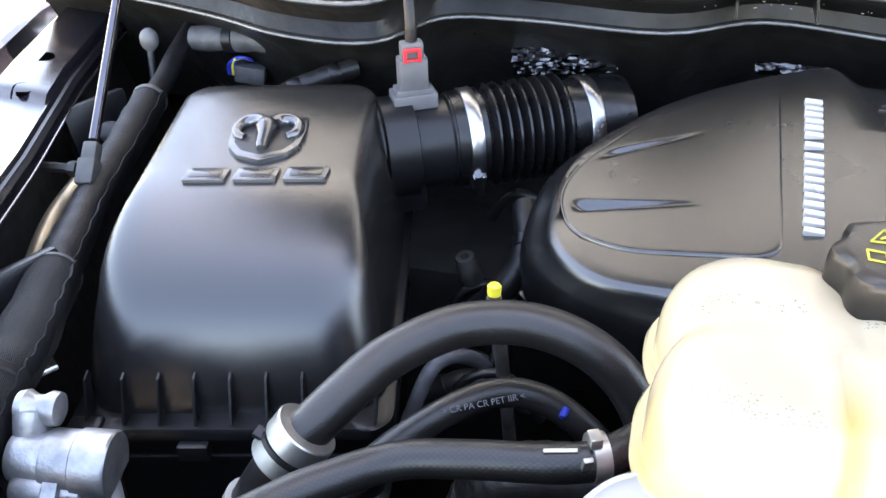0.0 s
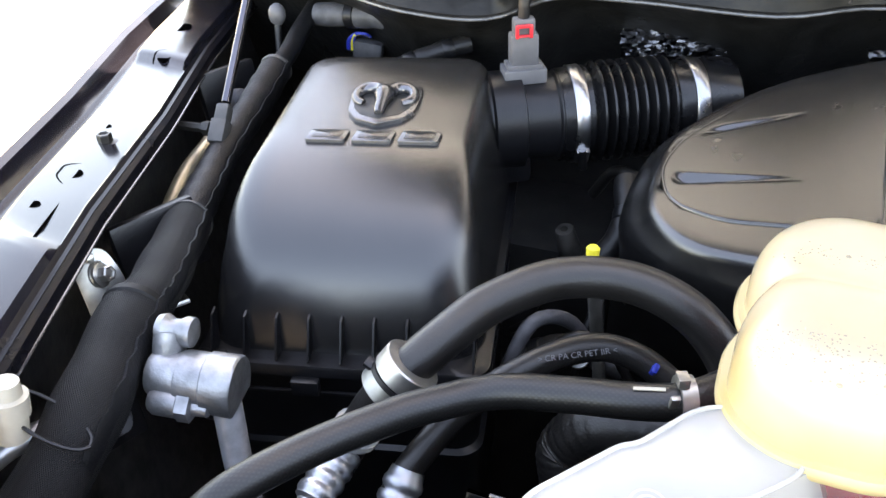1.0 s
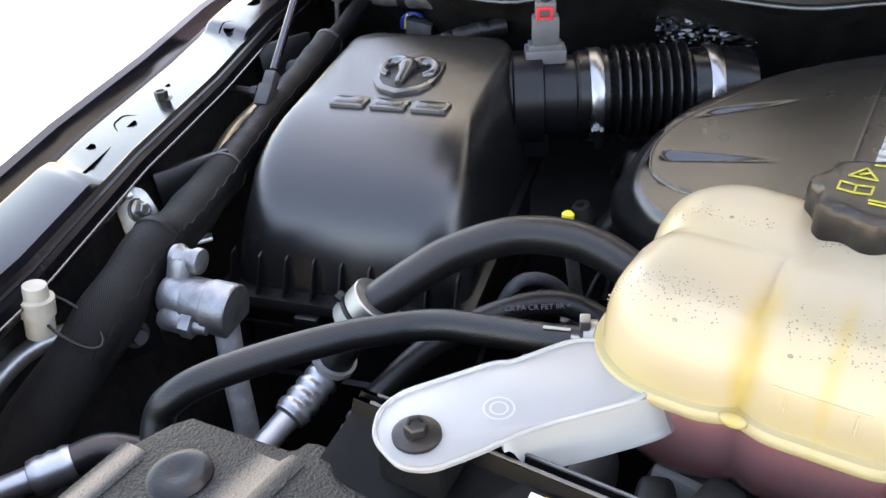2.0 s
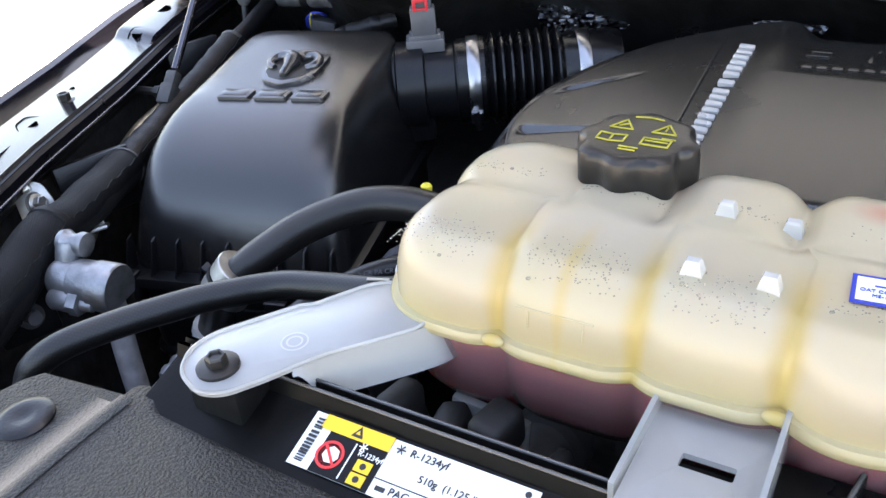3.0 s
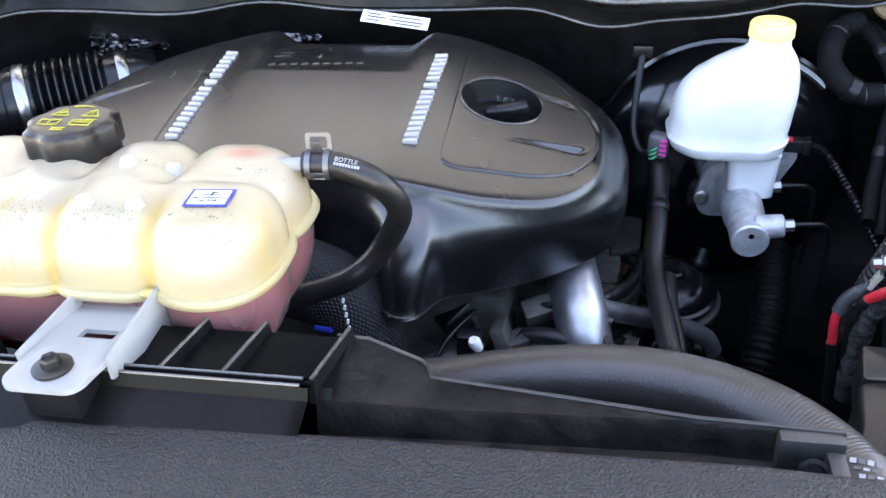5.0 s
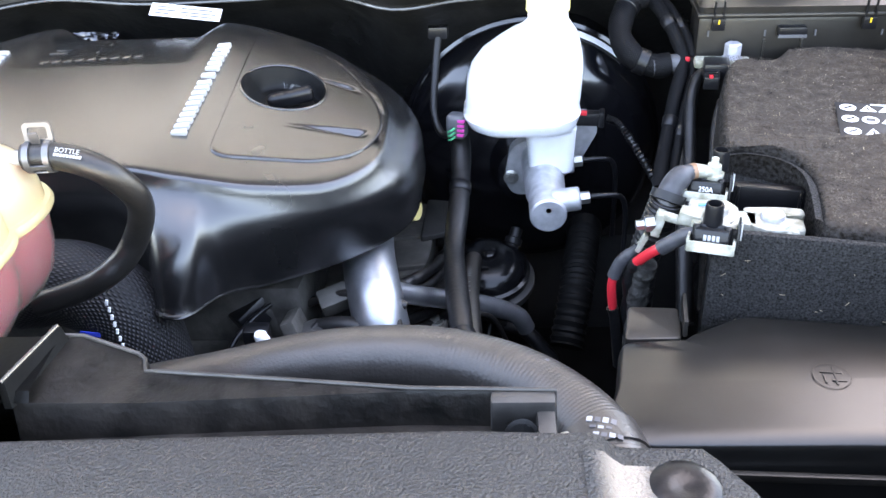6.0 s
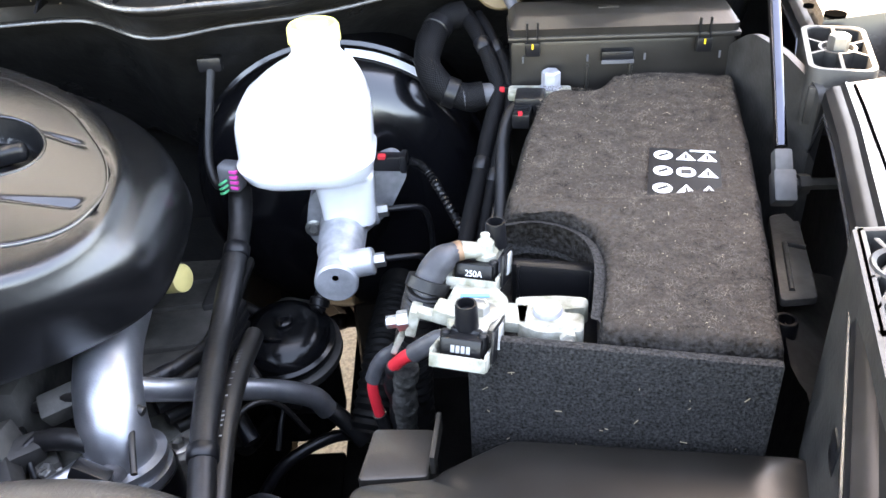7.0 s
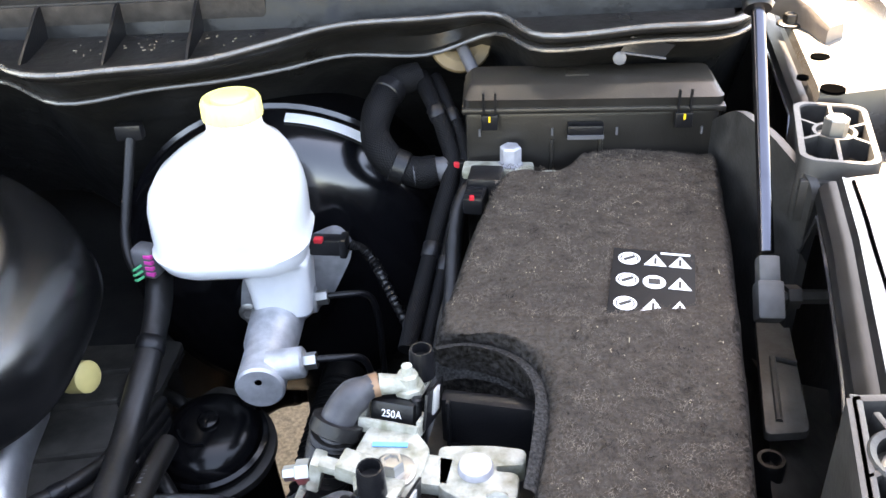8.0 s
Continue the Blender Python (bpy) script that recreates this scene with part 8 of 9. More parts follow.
def engine_block():
    t = thing("engine_block", "grimy engine block and head below the plastic cover", "engine", at=(CX, 0.62, 0.6))
    bm = bmesh.new()
    add_box(bm, (CX, 0.65, 0.79), (0.40, 0.32, 0.28), bev=0.02)
    add_box(bm, (CX + 0.02, 0.47, 0.77), (0.32, 0.09, 0.20), bev=0.015)
    part("block", bm, M_ENGINE, t)
    # cast cam cover and bracket plates that show past the plastic cover
    part("cam_cover", prism(round_poly([(0.15, 0.545), (0.235, 0.545), (0.262, 0.575), (0.272, 0.64), (0.270, 0.745), (0.15, 0.745)], 0.012), 0.80, 0.872, 0.005), M_ENGINE, t, "grimy cast cam cover")
    for y in (0.60, 0.66, 0.70):
        part("cover_rib", box((0.225, y, 0.874), (0.085, 0.004, 0.006), (0, 0, 6), 0.0015), M_ENGINE, t)
    part("bracket_plate", prism(round_poly([(0.258, 0.655), (0.292, 0.668), (0.296, 0.735), (0.262, 0.742)], 0.006), 0.872, 0.878, 0.0015), M_DARK, t, "dark steel bracket plate")
    part("bracket_plate", prism(round_poly([(0.185, 0.470), (0.285, 0.500), (0.292, 0.560), (0.240, 0.552), (0.185, 0.540)], 0.010), 0.80, 0.846, 0.004), M_CASTD, t, "grey cast bracket")
    part("front_casting", prism(round_poly([(0.120, 0.452), (0.190, 0.446), (0.222, 0.462), (0.215, 0.505), (0.150, 0.515), (0.118, 0.495)], 0.010), 0.82, 0.872, 0.006), M_CASTD, t, "grimy pale casting")
    part("front_pipe_stub", turned([(0, 0.010), (0.012, 0.010), (0.013, 0.013), (0.018, 0.013), (0.019, 0.009), (0.03, 0.009)], (0.155, 0.462, 0.868), (0.2, -0.5, 0.8), 18), M_CASTD, t)
    for x, y in ((0.205, 0.490), (0.265, 0.510), (0.278, 0.545), (0.215, 0.530)):
        hexbolt("stud", (x, y, 0.846), (0, 0, 1), 0.011, M_ZINC, t, 0.009, 0.008)
    for x in (-0.22, -0.1, 0.0, 0.12):
        bm = bmesh.new()
        lathe(bm, [(0, 0.035), (0.02, 0.035), (0.024, 0.028), (0.05, 0.02)], (x, 0.415, 0.84), (0, -1, 0.2), 20)
        part("pulley", bm, M_DARK, t)
    rnd = random.Random(8)
    for k in range(16):
        x, y, z = rnd.uniform(0.10, 0.24), rnd.uniform(0.43, 0.52), rnd.uniform(0.86, 0.915)
        part("bracket", box((x, y, z), (rnd.uniform(0.01, 0.035), rnd.uniform(0.01, 0.03), rnd.uniform(0.01, 0.04)), (rnd.uniform(-30, 30), rnd.uniform(-30, 30), rnd.uniform(0, 90)), 0.003), rnd.choice((M_ENGINE, M_DARK, M_BLACK)), t)
    # hoses, lines, studs and cast lugs in the gaps round the engine
    for k in range(46):
        reg = ((0.09, 0.25, 0.43, 0.52, 0.85, 0.905), (-0.43, -0.32, 0.44, 0.76, 0.82, 0.95), (0.255, 0.36, 0.50, 0.72, 0.72, 0.84))[k % 3]
        p = Vector((rnd.uniform(reg[0], reg[1]), rnd.uniform(reg[2], reg[3]), rnd.uniform(reg[4], reg[5])))
        a, L, r = rnd.uniform(0, math.pi), rnd.uniform(0.035, 0.075), rnd.choice((0.0025, 0.004, 0.006, 0.0085))
        d = Vector((math.cos(a) * L, math.sin(a) * L, rnd.uniform(-0.02, 0.02)))
        q = Vector((0, 0, rnd.uniform(0.005, 0.022)))
        kind = rnd.random()
        if kind < 0.62:
            part("engine_hose", tube([p - d - q * 1.5, p - d * 0.4 + q, p + d * 0.4 + q * 0.6, p + d - q * 2], r, 10, 5), rnd.choice((M_RUBBER, M_LOOM, M_TAPE, M_BLACK)), t)
        elif kind < 0.85:
            hexbolt("stud", p, (rnd.uniform(-0.5, 0.5), -0.4, 1), 0.012, M_ZINC, t, 0.009, 0.010)
        else:
            part("cast_lug", turned([(-0.03, 0.012), (0.0, 0.010), (0.002, 0.009), (0.002, 0.004), (-0.004, 0.003)], p, (rnd.uniform(-0.4, 0.4), rnd.uniform(-0.5, 0), 1), 16), M_ENGINE, t)
    part("injector_plug", turned([(0, 0.005), (0.010, 0.006), (0.014, 0.004)], (0.142, 0.43, 0.915), (-0.3, -0.4, 1), 10), M_WHITE, t, "small white plug")
    part("yellow_plug", turned([(0, 0.013), (0.018, 0.0125), (0.019, 0.011)], (0.243, 0.635, 0.925), (1, -0.4, 0.3), 20), mat("yellow plug", (0.62, 0.50, 0.20), 0.5), t, "pale yellow plug")
    part("yellow_tip", turned([(0, 0.0045), (0.007, 0.005), (0.009, 0.003)], (-0.352, 0.462, 1.024), (0, 0.2, 1), 12), M_YELLOW, t, "yellow dipstick tip")
    part("dipstick_tube", tube([(-0.352, 0.462, 1.022), (-0.350, 0.47, 0.98), (-0.345, 0.48, 0.90), (-0.34, 0.49, 0.80)], 0.0055, 10), M_ENGINE, t)
    return t


engine_block()


def corner_connector():
    t = thing("corner_connector", "grey connector with blue and yellow wires by the cowl", "connector", at=(-0.7188, 0.8, 1.0317))
    o = Vector((-0.7188, 0.8, 1.0317))
    part("body", box(o + Vector((0.012, 0, -0.010)), (0.034, 0.022, 0.020), (0, 10, 15), 0.004), M_TAPE, t)
    for k in range(4):
        part("wire", tube([o + Vector((-0.014 + 0.003 * k, -0.004, -0.012)), o + Vector((-0.008 + 0.003 * k, -0.010, 0.002 + 0.002 * k)), o + Vector((0.004 + 0.003 * k, -0.008, 0.010)), o + Vector((0.016, 0.0, 0.004))], 0.0018, 8, 5), M_YELLOW if k == 2 else M_BLUE, t, "yellow wire" if k == 2 else "blue wire")
    part("strap", turned([(-0.005, 0.0235), (-0.004, 0.0262), (0.004, 0.0262), (0.005, 0.0235)], (-0.575, 0.79, 1.069), (1, -0.2, 0), 24), M_BLACK, t, "black strap")


corner_connector()


def looms():
    def loom(pts, r, label, n=14, material=None):
        t = thing("wiring_loom", label, "cable", at=pts[-1])
        part("sleeve", tube(pts, lambda u: r * (1 + 0.05 * math.sin(23 * u)), n), material or M_LOOM, t)
        L = curve(pts, 8)
        for q in (0.25, 0.75):
            i = int(q * (len(L) - 2))
            part("tape", turned([(-0.006, r * 1.02), (-0.005, r * 1.1), (0.005, r * 1.1), (0.006, r * 1.02)], L[i], L[i + 1] - L[i], 20), M_BLACK, t, "black tape band")
    braid = lambda pts, r, label, n=18: loom(pts, r, label, n, M_BRAID)
    loom([(0.305, 0.70, 0.975), (0.306, 0.672, 0.955), (0.304, 0.63, 0.935), (0.300, 0.58, 0.915), (0.303, 0.52, 0.912), (0.310, 0.45, 0.91), (0.318, 0.38, 0.885), (0.322, 0.33, 0.85)], 0.0105, "thick taped wiring loom beside the engine cover")
    braid([(0.5189, 0.835, 1.0805), (0.4983, 0.825, 1.0776), (0.4851, 0.8, 1.0678), (0.4814, 0.775, 1.0534), (0.4933, 0.755, 1.0393), (0.516, 0.75, 1.0304), (0.5320, 0.75, 1.0320)], 0.0128, "braided loom hooking round beside the booster")
    braid([(0.5203, 0.84, 1.0785), (0.5297, 0.8, 1.0708), (0.5404, 0.77, 1.0529), (0.5438, 0.745, 1.0342), (0.5306, 0.71, 1.0023), (0.5156, 0.665, 0.9687), (0.5044, 0.62, 0.9499)], 0.0072, "braided loom running down behind the battery")
    braid([(0.5330, 0.84, 1.0760), (0.5420, 0.80, 1.0690), (0.5540, 0.765, 1.0480), (0.5540, 0.735, 1.0250), (0.5400, 0.70, 0.995), (0.5260, 0.655, 0.962), (0.5150, 0.61, 0.940)], 0.0055, "slim braided loom running down behind the battery")
    loom([(-0.645, 0.795, 1.062), (-0.675, 0.795, 1.062), (-0.715, 0.793, 1.062), (-0.765, 0.790, 1.060)], 0.0135, "grey taped loom along the cowl", 18, M_TAPE)
    loom([(-0.585, 0.800, 1.064), (-0.620, 0.795, 1.062), (-0.655, 0.795, 1.060)], 0.0150, "grey taped loom along the cowl", 18, M_TAPE)
    loom([(-0.62, 0.70, 1.045), (-0.59, 0.725, 1.055), (-0.56, 0.75, 1.06)], 0.010, "taped cable behind the filter box")
    loom([(-0.40, 0.60, 0.90), (-0.375, 0.60, 0.93), (-0.36, 0.62, 0.96), (-0.37, 0.66, 0.98)], 0.012, "dark loom between box and engine")
    loom([(-0.43, 0.52, 0.86), (-0.38, 0.53, 0.88), (-0.33, 0.52, 0.87)], 0.011, "dark loom between box and engine")
    loom([(0.06, 0.30, 0.93), (0.12, 0.33, 0.925), (0.18, 0.37, 0.90), (0.24, 0.39, 0.86)], 0.011, "dark loom below the support")
    for k in range(5):
        z = 0.895 - 0.012 * k
        loom([(0.235 + 0.006 * k, 0.53, z), (0.265 + 0.006 * k, 0.56, z - 0.004), (0.285, 0.60, z - 0.010), (0.295, 0.66, z - 0.02)], 0.006, "dark hose beside the engine", 10)
    loom([(0.285, 0.86, 0.66), (0.325, 0.90, 0.655), (0.375, 0.93, 0.64)], 0.010, "dark hose low beside the frame", 10)
    loom([(0.29, 0.93, 0.70), (0.335, 0.945, 0.66), (0.35, 0.96, 0.62)], 0.008, "dark hose low beside the frame", 10)
    ph = thing("printed_hose", "slim black hose with white print beside the engine", "hose", at=(0.33, 0.45, 0.88))
    line = [(0.318, 0.60, 0.885), (0.316, 0.54, 0.893), (0.318, 0.48, 0.896), (0.323, 0.41, 0.884), (0.330, 0.36, 0.85)]
    part("tube", tube(line, 0.0085, 16), M_RUBBER, ph)
    rnd = random.Random(6)
    for k, p in enumerate(curve(line, 14)[6:44]):
        if k % 9 != 8 and rnd.random() < 0.62:
            part("print_bar", box(p + Vector((-0.0015, -0.0020, 0.0082)), (rnd.uniform(0.0022, 0.0038), 0.0014, 0.0005), (8, -12, -4)), M_FADED, ph)


looms()


def clutter():
    t = thing("power_steering_bowl", "round black plastic bowl low beside the brake booster", "reservoir", at=(0.325, 0.62, 0.72))
    ax_ = Vector((-0.05, -0.15, 1)).normalized()
    o = Vector((0.330, 0.655, 0.828))
    part("bowl", turned([(-0.10, 0.042), (-0.004, 0.047), (0.0, 0.049), (0.006, 0.049), (0.008, 0.0455), (0.014, 0.044), (0.020, 0.0395), (0.025, 0.031), (0.028, 0.020), (0.0285, 0.0005)], o, ax_, 48), M_BOWL, t)
    part("collar", turned([(0, 0.052), (0.004, 0.0535), (0.010, 0.0535), (0.012, 0.050)], o - ax_ * 0.016, ax_, 48), M_DARK, t)
    part("knob", turned([(0, 0.0095), (0.005, 0.009), (0.0065, 0.0065), (0.0065, 0.0005)], o + ax_ * 0.0275 + Vector((0.004, 0.002, 0)), ax_, 24), M_BOWL, t)
    bm = bmesh.new()
    sweep(bm, curve([o + ax_ * 0.0265 + Vector((0.022 * math.cos(a), 0.022 * math.sin(a), 0)) for a in (3.4, 3.9, 4.4, 4.9)], 6), 0.0016, 8)
    part("moulded_arc", bm, M_BOWL, t)
    part("nipple", turned([(0, 0.008), (0.012, 0.008), (0.013, 0.010), (0.020, 0.010), (0.021, 0.007), (0.032, 0.007)], o + Vector((0.026, 0.030, 0.006)), (0.3, 0.6, 0.7), 18), M_LOOM, t)
    part("bracket", prism(round_poly([(0.283, 0.655), (0.300, 0.700), (0.322, 0.722), (0.352, 0.712), (0.348, 0.700), (0.322, 0.706), (0.305, 0.685)], 0.006), 0.832, 0.836, 0.001), M_ENGINE, t, "grimy steel bracket")
    ch = thing("corrugated_duct", "corrugated black duct low beside the brake booster", "duct", at=(0.41, 0.62, 0.8))
    part("tube", tube([(0.440, 0.690, 0.858), (0.436, 0.665, 0.855), (0.431, 0.637, 0.850), (0.424, 0.600, 0.838), (0.412, 0.560, 0.80)], lambda u: 0.0175 + 0.0012 * math.sin(170 * u), 20, 24), M_CORR, ch)
    part("cuff", turned([(-0.004, 0.0185), (0.0, 0.0198), (0.012, 0.0198), (0.014, 0.017)], (0.4405, 0.690, 0.858), (0.15, 1, 0.1), 24), M_CORR, ch)
    dh = thing("drain_hose", "slim black hose with a green band beside the bowl", "hose", at=(0.28, 0.62, 0.8))
    part("tube", tube([(0.262, 0.690, 0.842), (0.270, 0.655, 0.838), (0.281, 0.617, 0.831), (0.286, 0.590, 0.815), (0.290, 0.575, 0.78)], 0.0075, 14), M_RUBBER, dh)
    part("band", turned([(-0.003, 0.0076), (-0.003, 0.0086), (0.003, 0.0086), (0.003, 0.0076)], (0.281, 0.617, 0.831), (0.3, -0.9, -0.25), 20), mat("dull green band", (0.05, 0.14, 0.10), 0.5, var=0.2), dh, "dull green band")
    dp = thing("drain_hose", "slim black hose curving round the bowl", "hose", at=(0.30, 0.60, 0.8))
    part("tube", tube([(0.276, 0.650, 0.836), (0.292, 0.622, 0.836), (0.305, 0.600, 0.832), (0.325, 0.588, 0.822), (0.350, 0.590, 0.81)], 0.0055, 12), M_RUBBER, dp)
    lc = thing("loom_connector", "small black connector with a red lock ending a loom", "connector", at=(0.545, 0.745, 1.03))
    part("body", box((0.5475, 0.7490, 1.0335), (0.016, 0.014, 0.016), (0, 0, -6), 0.002), M_BLACK, lc)
    part("lock", box((0.5475, 0.7410, 1.0400), (0.0045, 0.002, 0.005), (0, 0, -6), 0.0006), M_RED, lc, "red lock")
    part("sleeve_end", turned([(-0.018, 0.0125), (-0.016, 0.0118), (0.010, 0.0100), (0.012, 0.008)], (0.5310, 0.7495, 1.0320), (1, 0, 0.08), 20), M_TAPE, lc, "smooth grey sleeve end")
    part("tag", box((0.5445, 0.7435, 1.0150), (0.007, 0.0015, 0.012), (0, 0, -6), 0.0004), M_GREYPL, lc)
    r = thing("foil_heat_shield", "crinkled silver foil heat shield on the firewall", "heat shield", at=(-0.2, 0.86, 1.0))
    rnd = random.Random(5)
    def foil(a, b, c, d, nu, nv, amp):
        """Crumpled sheet between four corners, with sharp random creases."""
        a, b, c, d = map(Vector, (a, b, c, d))
        cr = [(rnd.uniform(-1, 1), rnd.uniform(0.6, 3.0), rnd.uniform(0, 6.28), rnd.uniform(14, 60)) for _ in range(9)]
        bm = bmesh.new()
        rows = []
        for i in range(nu + 1):
            u = i / nu
            row = []
            for j in range(nv + 1):
                v = j / nv
                p = (a * (1 - u) + b * u) * (1 - v) + (d * (1 - u) + c * u) * v
                h = sum(abs(math.sin(f * (u * g + v * k * 0.35) * 0.5 + ph)) for g, k, ph, f in cr) / 9
                row.append(p + Vector((rnd.uniform(-1, 1) * 0.0010, -amp * 2.4 * h - 0.004 * math.sin(v * 3.1) + rnd.uniform(-1, 1) * amp * 0.05, rnd.uniform(-1, 1) * 0.0006)))
            rows.append(row)
        loft(bm, rows, closed=False, cap0=False, cap1=False)
        bmesh.ops.solidify(bm, geom=bm.faces, thickness=0.0008)
        part("foil", bm, M_FOIL, r, smooth=30)
    foil((-0.425, 0.86, 1.058), (-0.300, 0.86, 1.056), (-0.318, 0.862, 1.036), (-0.424, 0.864, 1.022), 44, 14, 0.0065)
    foil((-0.185, 0.866, 1.056), (-0.110, 0.866, 1.054), (-0.115, 0.868, 1.040), (-0.180, 0.868, 1.042), 26, 8, 0.004)
    g = thing("washer_nozzle", "small dull grey plastic knob on a stalk", "nozzle", at=(-0.79, 0.74, 1.03))
    part("knob", turned([(0, 0.004), (0.004, 0.0075), (0.009, 0.0095), (0.016, 0.0095), (0.021, 0.007), (0.024, 0.003)], (-0.7965, 0.755, 1.056), (0.0, 0.1, 1), 24), M_SOCKETG, g)
    part("stalk", tube([(-0.7965, 0.755, 1.058), (-0.793, 0.745, 1.03), (-0.790, 0.735, 1.0)], 0.004, 10), M_LOOM, g)
    # bent hinge arm of the hood
    hg = thing("hood_hinge", "dusty beige hood hinge arm at the cowl corner", "bracket", at=(0.86, 0.86, 1.1))
    bm = bmesh.new()
    loft(bm, [[(x + w * 0.5 * ux, y + w * 0.5 * uy, z + q) for ux, uy, q in ((-1, -0.6, -0.012), (-1, -0.6, 0.006), (-0.8, -0.5, 0.010), (0.8, 0.5, 0.010), (1, 0.6, 0.006), (1, 0.6, -0.012))] for x, y, z, w in ((0.80, 0.930, 1.122, 0.026), (0.84, 0.908, 1.119, 0.026), (0.858, 0.880, 1.116, 0.020), (0.864, 0.848, 1.112, 0.020), (0.866, 0.826, 1.109, 0.024), (0.865, 0.812, 1.107, 0.018))])
    part("arm", bm, mat("dusty beige paint", (0.14, 0.115, 0.098), 0.6, var=0.3, scale=40, bump=0.3, bscale=150), hg, "dusty beige arm", smooth=35)
    rb = thing("relay_bracket", "dark bracket plate with a pale lower edge under the cowl lip", "bracket", at=(0.70, 0.776, 1.10))
    part("plate", prism([(0.6795, 1.1175), (0.7150, 1.1110), (0.7225, 1.1205), (0.6875, 1.1290)], -0.0015, 0.0015, 0.0004, Matrix.Translation((0, 0.7735, 0)) @ pose(0, 0, 0, 90, 0, 0)), M_BLACK, rb)
    part("pale_edge", box((0.6975, 0.7705, 1.1138), (0.0365, 0.0016, 0.0014), (0, 10.4, 0)), M_GREYPL, rb, "pale lower edge")
    part("disc", turned([(0, 0.0052), (0.0015, 0.0052), (0.002, 0.0040), (0.002, 0.0004)], (0.6790, 0.7715, 1.1120), (0, -1, 0.2), 24), M_GREYPL, rb, "dull metal disc")
    part("hanger", box((0.700, 0.7795, 1.1180), (0.012, 0.012, 0.006), (0, 0, 0), 0.001), M_BLACK, rb)
    gm = thing("cable_grommet", "pale tan rubber grommet in the cowl with a grey cable", "grommet", at=(0.545, 0.85, 1.08))
    part("ring", turned([(0, 0.027), (0.004, 0.026), (0.006, 0.018), (0.002, 0.010), (0.001, 0.001)], (0.556, 0.850, 1.104), (0, -0.9, 0.6), 28), mat("tan rubber", (0.15, 0.105, 0.055), 0.75, var=0.2), gm)
    part("cable", tube([(0.556, 0.846, 1.104), (0.560, 0.832, 1.098), (0.567, 0.816, 1.086), (0.572, 0.804, 1.07)], 0.0055, 10), M_GREYPL, gm)
    cl = thing("cowl_label", "small white printed label on the cowl edge", "label", at=(0.004, 0.79, 1.09))
    m = Matrix.Translation((0.0045, 0.7835, 1.0975)) @ pose(0, 0, 0, 35, 6, -5)
    part("paper", screen(m, 0.080, 0.0165), M_WHITE, cl)
    for k, (x, y, w) in enumerate(((-0.026, 0.004, 0.016), (0.012, 0.004, 0.036), (-0.022, 0.0, 0.022), (0.014, -0.001, 0.04), (-0.026, -0.0045, 0.016), (0.016, -0.005, 0.03))):
        part("print_bar", screen(m @ Matrix.Translation((x, y, 0)), w, 0.0016, 0.0006), M_GREYPL, cl)
    return t


clutter()


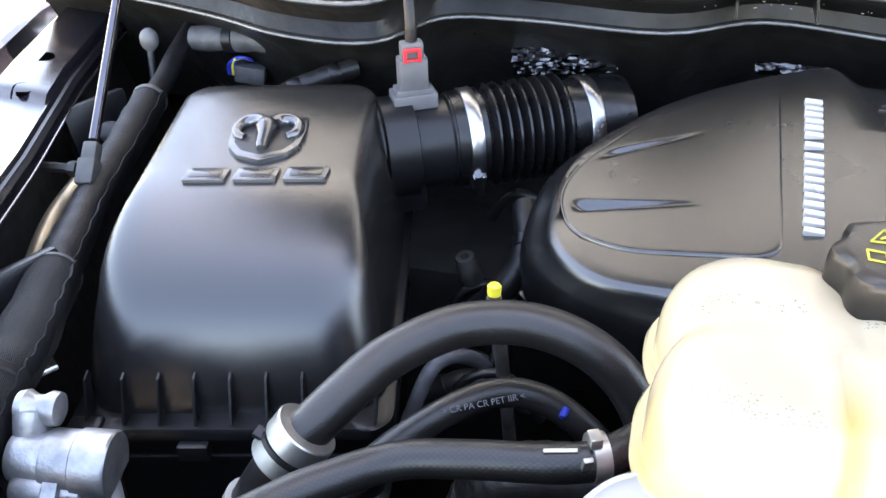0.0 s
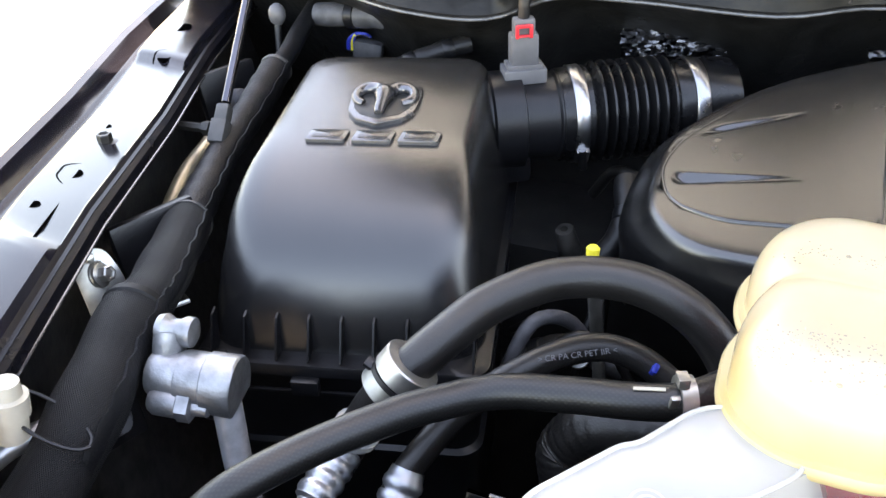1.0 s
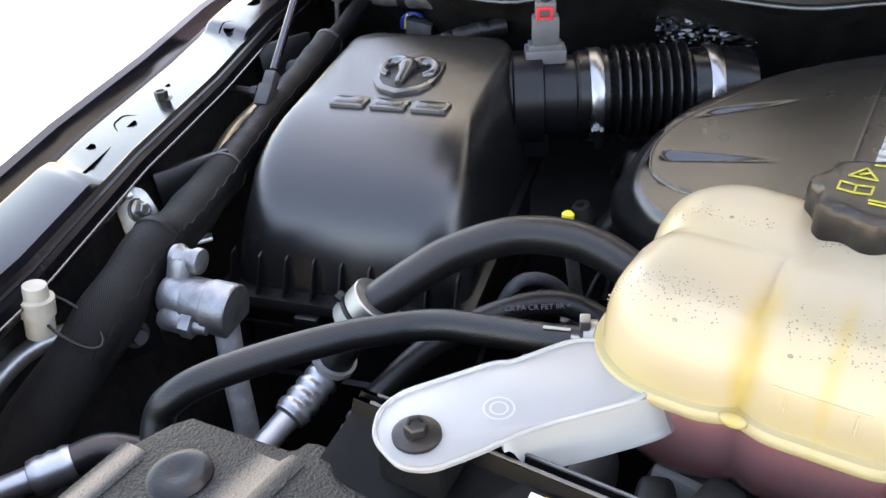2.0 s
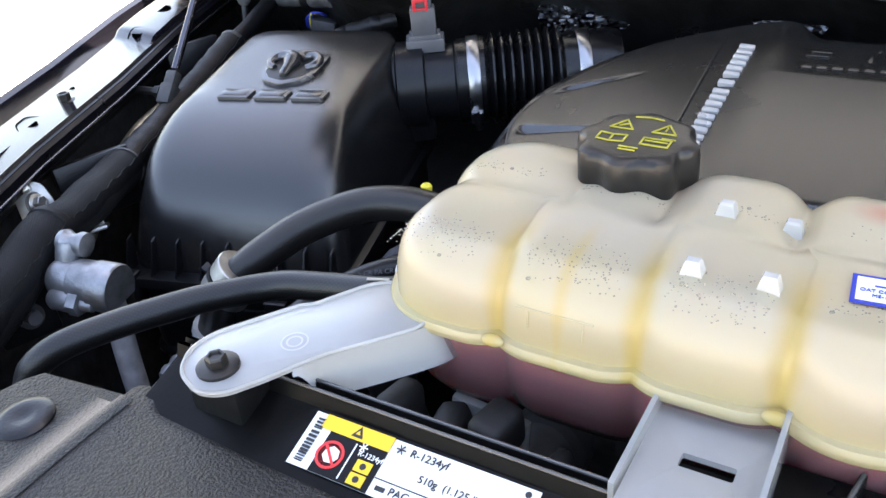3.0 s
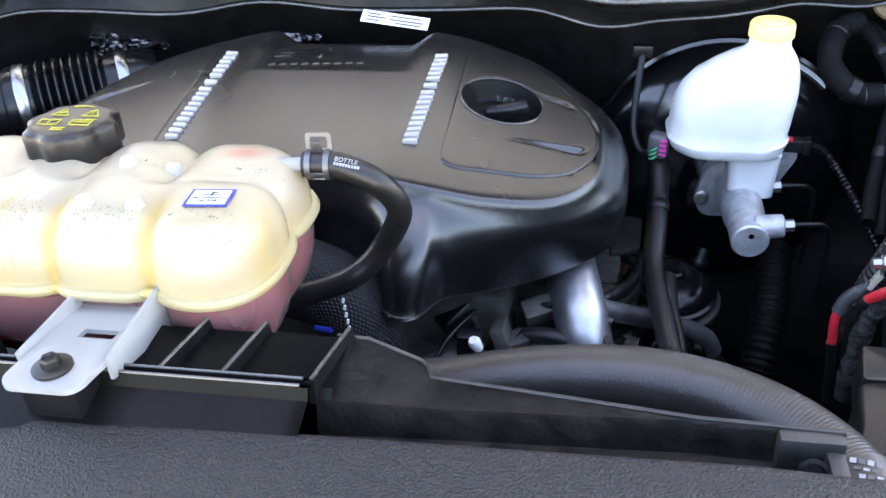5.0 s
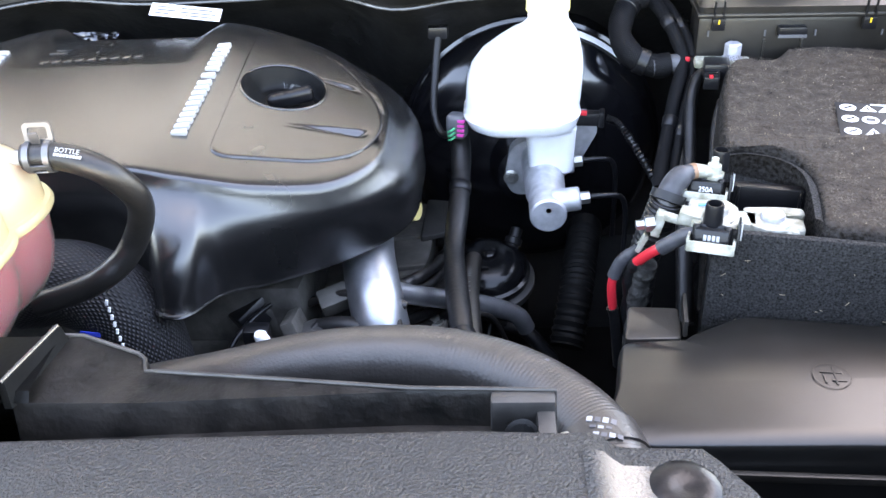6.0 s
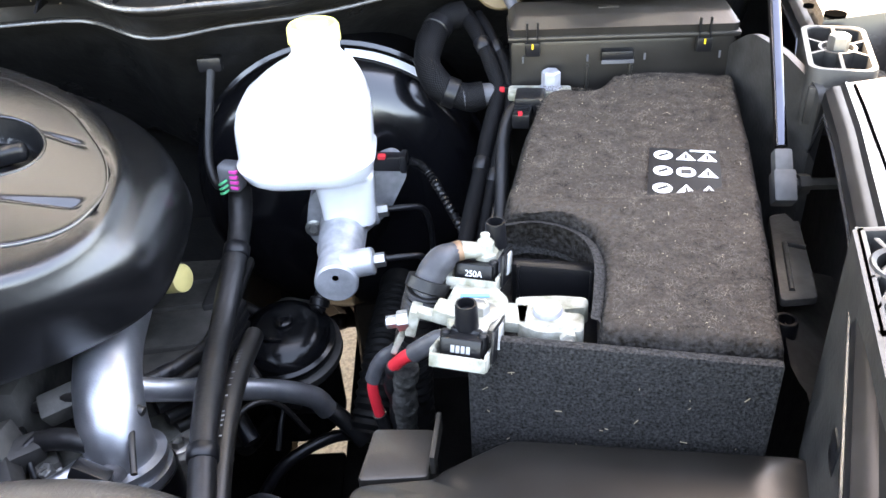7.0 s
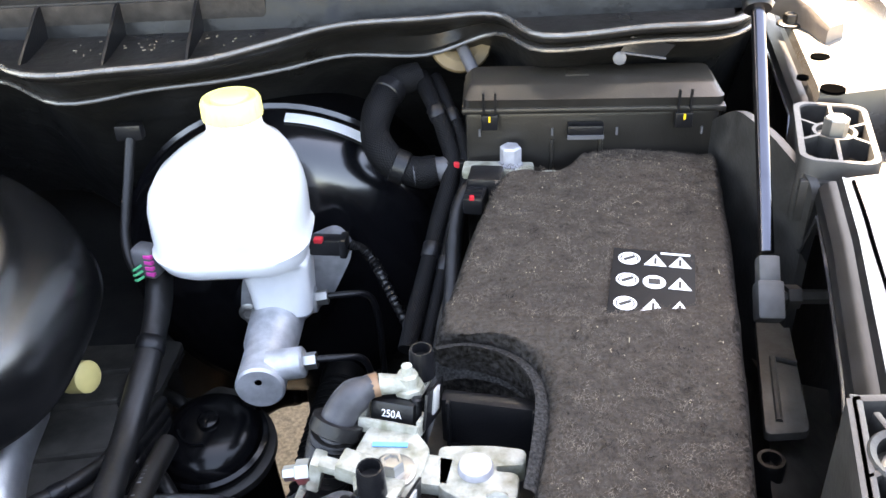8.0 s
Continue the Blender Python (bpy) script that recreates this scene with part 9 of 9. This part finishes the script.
# ---- refrigerant label on the support ----
def ac_label():
    t = thing("refrigerant_label", "white black and yellow refrigerant label on the radiator support", "label", at=(-0.175, 0.157, 1.075))
    o = Vector((-0.1745, 0.1568, 1.0762))
    m = Matrix.Translation(o) @ pose(0, 0, 0, 15.3, 0, 0) @ Matrix.Shear("XZ", 4, (0, 0))
    W, Hh = 0.121, 0.0295
    base = part("paper", screen(m, W, Hh), M_WHITE, t)
    def rect(name, x, y, w, h, material, z=0.0005):
        return part(name, screen(m @ Matrix.Translation((x, y, 0)), w, h, z), material, t)
    X0 = -W / 2
    rect("black_field", X0 + 0.0295, 0, 0.033, Hh, M_LABELBLACK)
    rect("yellow_field", X0 + 0.0265, Hh / 2 - 0.0038, 0.039, 0.0076, M_AMBER, 0.0009)
    rnd = random.Random(2)
    y = -0.012
    while y < 0.012:
        h = rnd.choice((0.0005, 0.0009, 0.0013))
        rect("barcode_bar", X0 + 0.0055, y, 0.0045, h, M_INK, 0.0009)
        y += h + rnd.choice((0.0006, 0.0010))
    def tri(x, y, r, material, z):
        bm = prism([(-r, -r * 0.8), (r, -r * 0.8), (0, r)], z, z + 0.0003)
        bmesh.ops.transform(bm, matrix=m @ Matrix.Translation((x, y, 0)), verts=bm.verts)
        part("warning_sign", bm, material, t, smooth=0)
    tri(X0 + 0.0275, Hh / 2 - 0.0038, 0.0033, M_INK, 0.0012)
    tri(X0 + 0.0275, Hh / 2 - 0.0040, 0.0012, M_AMBER, 0.0015)
    bm = turned([(0.0008, 0.0074), (0.0012, 0.0074), (0.0012, 0.0060), (0.0008, 0.0060)], (0, 0, 0), (0, 0, 1), 32)
    add_box(bm, (0, 0, 0.0013), (0.012, 0.0014, 0.0004), (0, 0, -45))
    bmesh.ops.transform(bm, matrix=m @ Matrix.Translation((X0 + 0.0195, -0.0042, 0)), verts=bm.verts)
    part("ban_sign", bm, M_REDPRINT, t, smooth=0)
    bm = turned([(0.0006, 0.0045), (0.0010, 0.0045), (0.0010, 0.0003)], (0, 0, 0), (0, 0, 1), 7)
    bmesh.ops.transform(bm, matrix=m @ Matrix.Translation((X0 + 0.0200, -0.0040, 0)), verts=bm.verts)
    part("ban_figure", bm, M_WHITE, t, smooth=0)
    rect("divider", X0 + 0.0295, -0.004, 0.0006, 0.019, M_WHITE, 0.0009)
    text_part("small_print", "R-1234yf", m @ Matrix.Translation((X0 + 0.0325, 0.0005, 0.0009)), 0.0038, M_WHITE, t)
    rect("hazard_sign", X0 + 0.0385, -0.0040, 0.0085, 0.0058, M_AMBER, 0.0009)
    rect("hazard_sign", X0 + 0.0385, -0.0108, 0.0085, 0.0058, M_AMBER, 0.0009)
    for yy in (-0.0040, -0.0108):
        bm = turned([(0.0012, 0.0017), (0.0015, 0.0017), (0.0015, 0.0003)], (0, 0, 0), (0, 0, 1), 9)
        bmesh.ops.transform(bm, matrix=m @ Matrix.Translation((X0 + 0.0385, yy, 0)), verts=bm.verts)
        part("hazard_figure", bm, M_INK, t, smooth=0)
    def flake(x, y, r, material):
        bm = bmesh.new()
        for a in (0, 60, 120):
            add_box(bm, (0, 0, 0.0010), (2 * r, 0.0005, 0.0004), (0, 0, a))
        bmesh.ops.transform(bm, matrix=m @ Matrix.Translation((x, y, 0)), verts=bm.verts)
        part("snowflake_sign", bm, material, t, smooth=0)
    flake(X0 + 0.0335, 0.0050, 0.0024, M_WHITE), flake(X0 + 0.0515, 0.0105, 0.0026, M_INK)
    text_part("refrigerant_text", "R-1234yf", m @ Matrix.Translation((X0 + 0.0565, 0.0088, 0.0007)), 0.0056, M_INK, t)
    text_part("charge_text", "510g  (1.125 lbs)", m @ Matrix.Translation((X0 + 0.066, -0.0012, 0.0007)), 0.0052, M_INK, t)
    text_part("oil_text", "PAG", m @ Matrix.Translation((X0 + 0.0560, -0.0118, 0.0007)), 0.0056, M_INK, t)
    text_part("standard_text", "SAE J639  J2842  J2845", m @ Matrix.Translation((X0 + 0.0865, -0.0128, 0.0007)), 0.0032, M_INK, t)
    rect("rule", X0 + 0.0835, -0.0062, 0.074, 0.0004, M_INK, 0.0006)
    rect("oil_sign", X0 + 0.0515, -0.0105, 0.005, 0.0022, M_INK, 0.0006)
    bm = turned([(0.0006, 0.0016), (0.0009, 0.0016), (0.0009, 0.0003)], (0, 0, 0), (0, 0, 1), 8)
    bmesh.ops.transform(bm, matrix=m @ Matrix.Translation((X0 + W - 0.005, 0.0115, 0)), verts=bm.verts)
    part("round_mark", bm, M_INK, t, smooth=0)
    return t


ac_label()
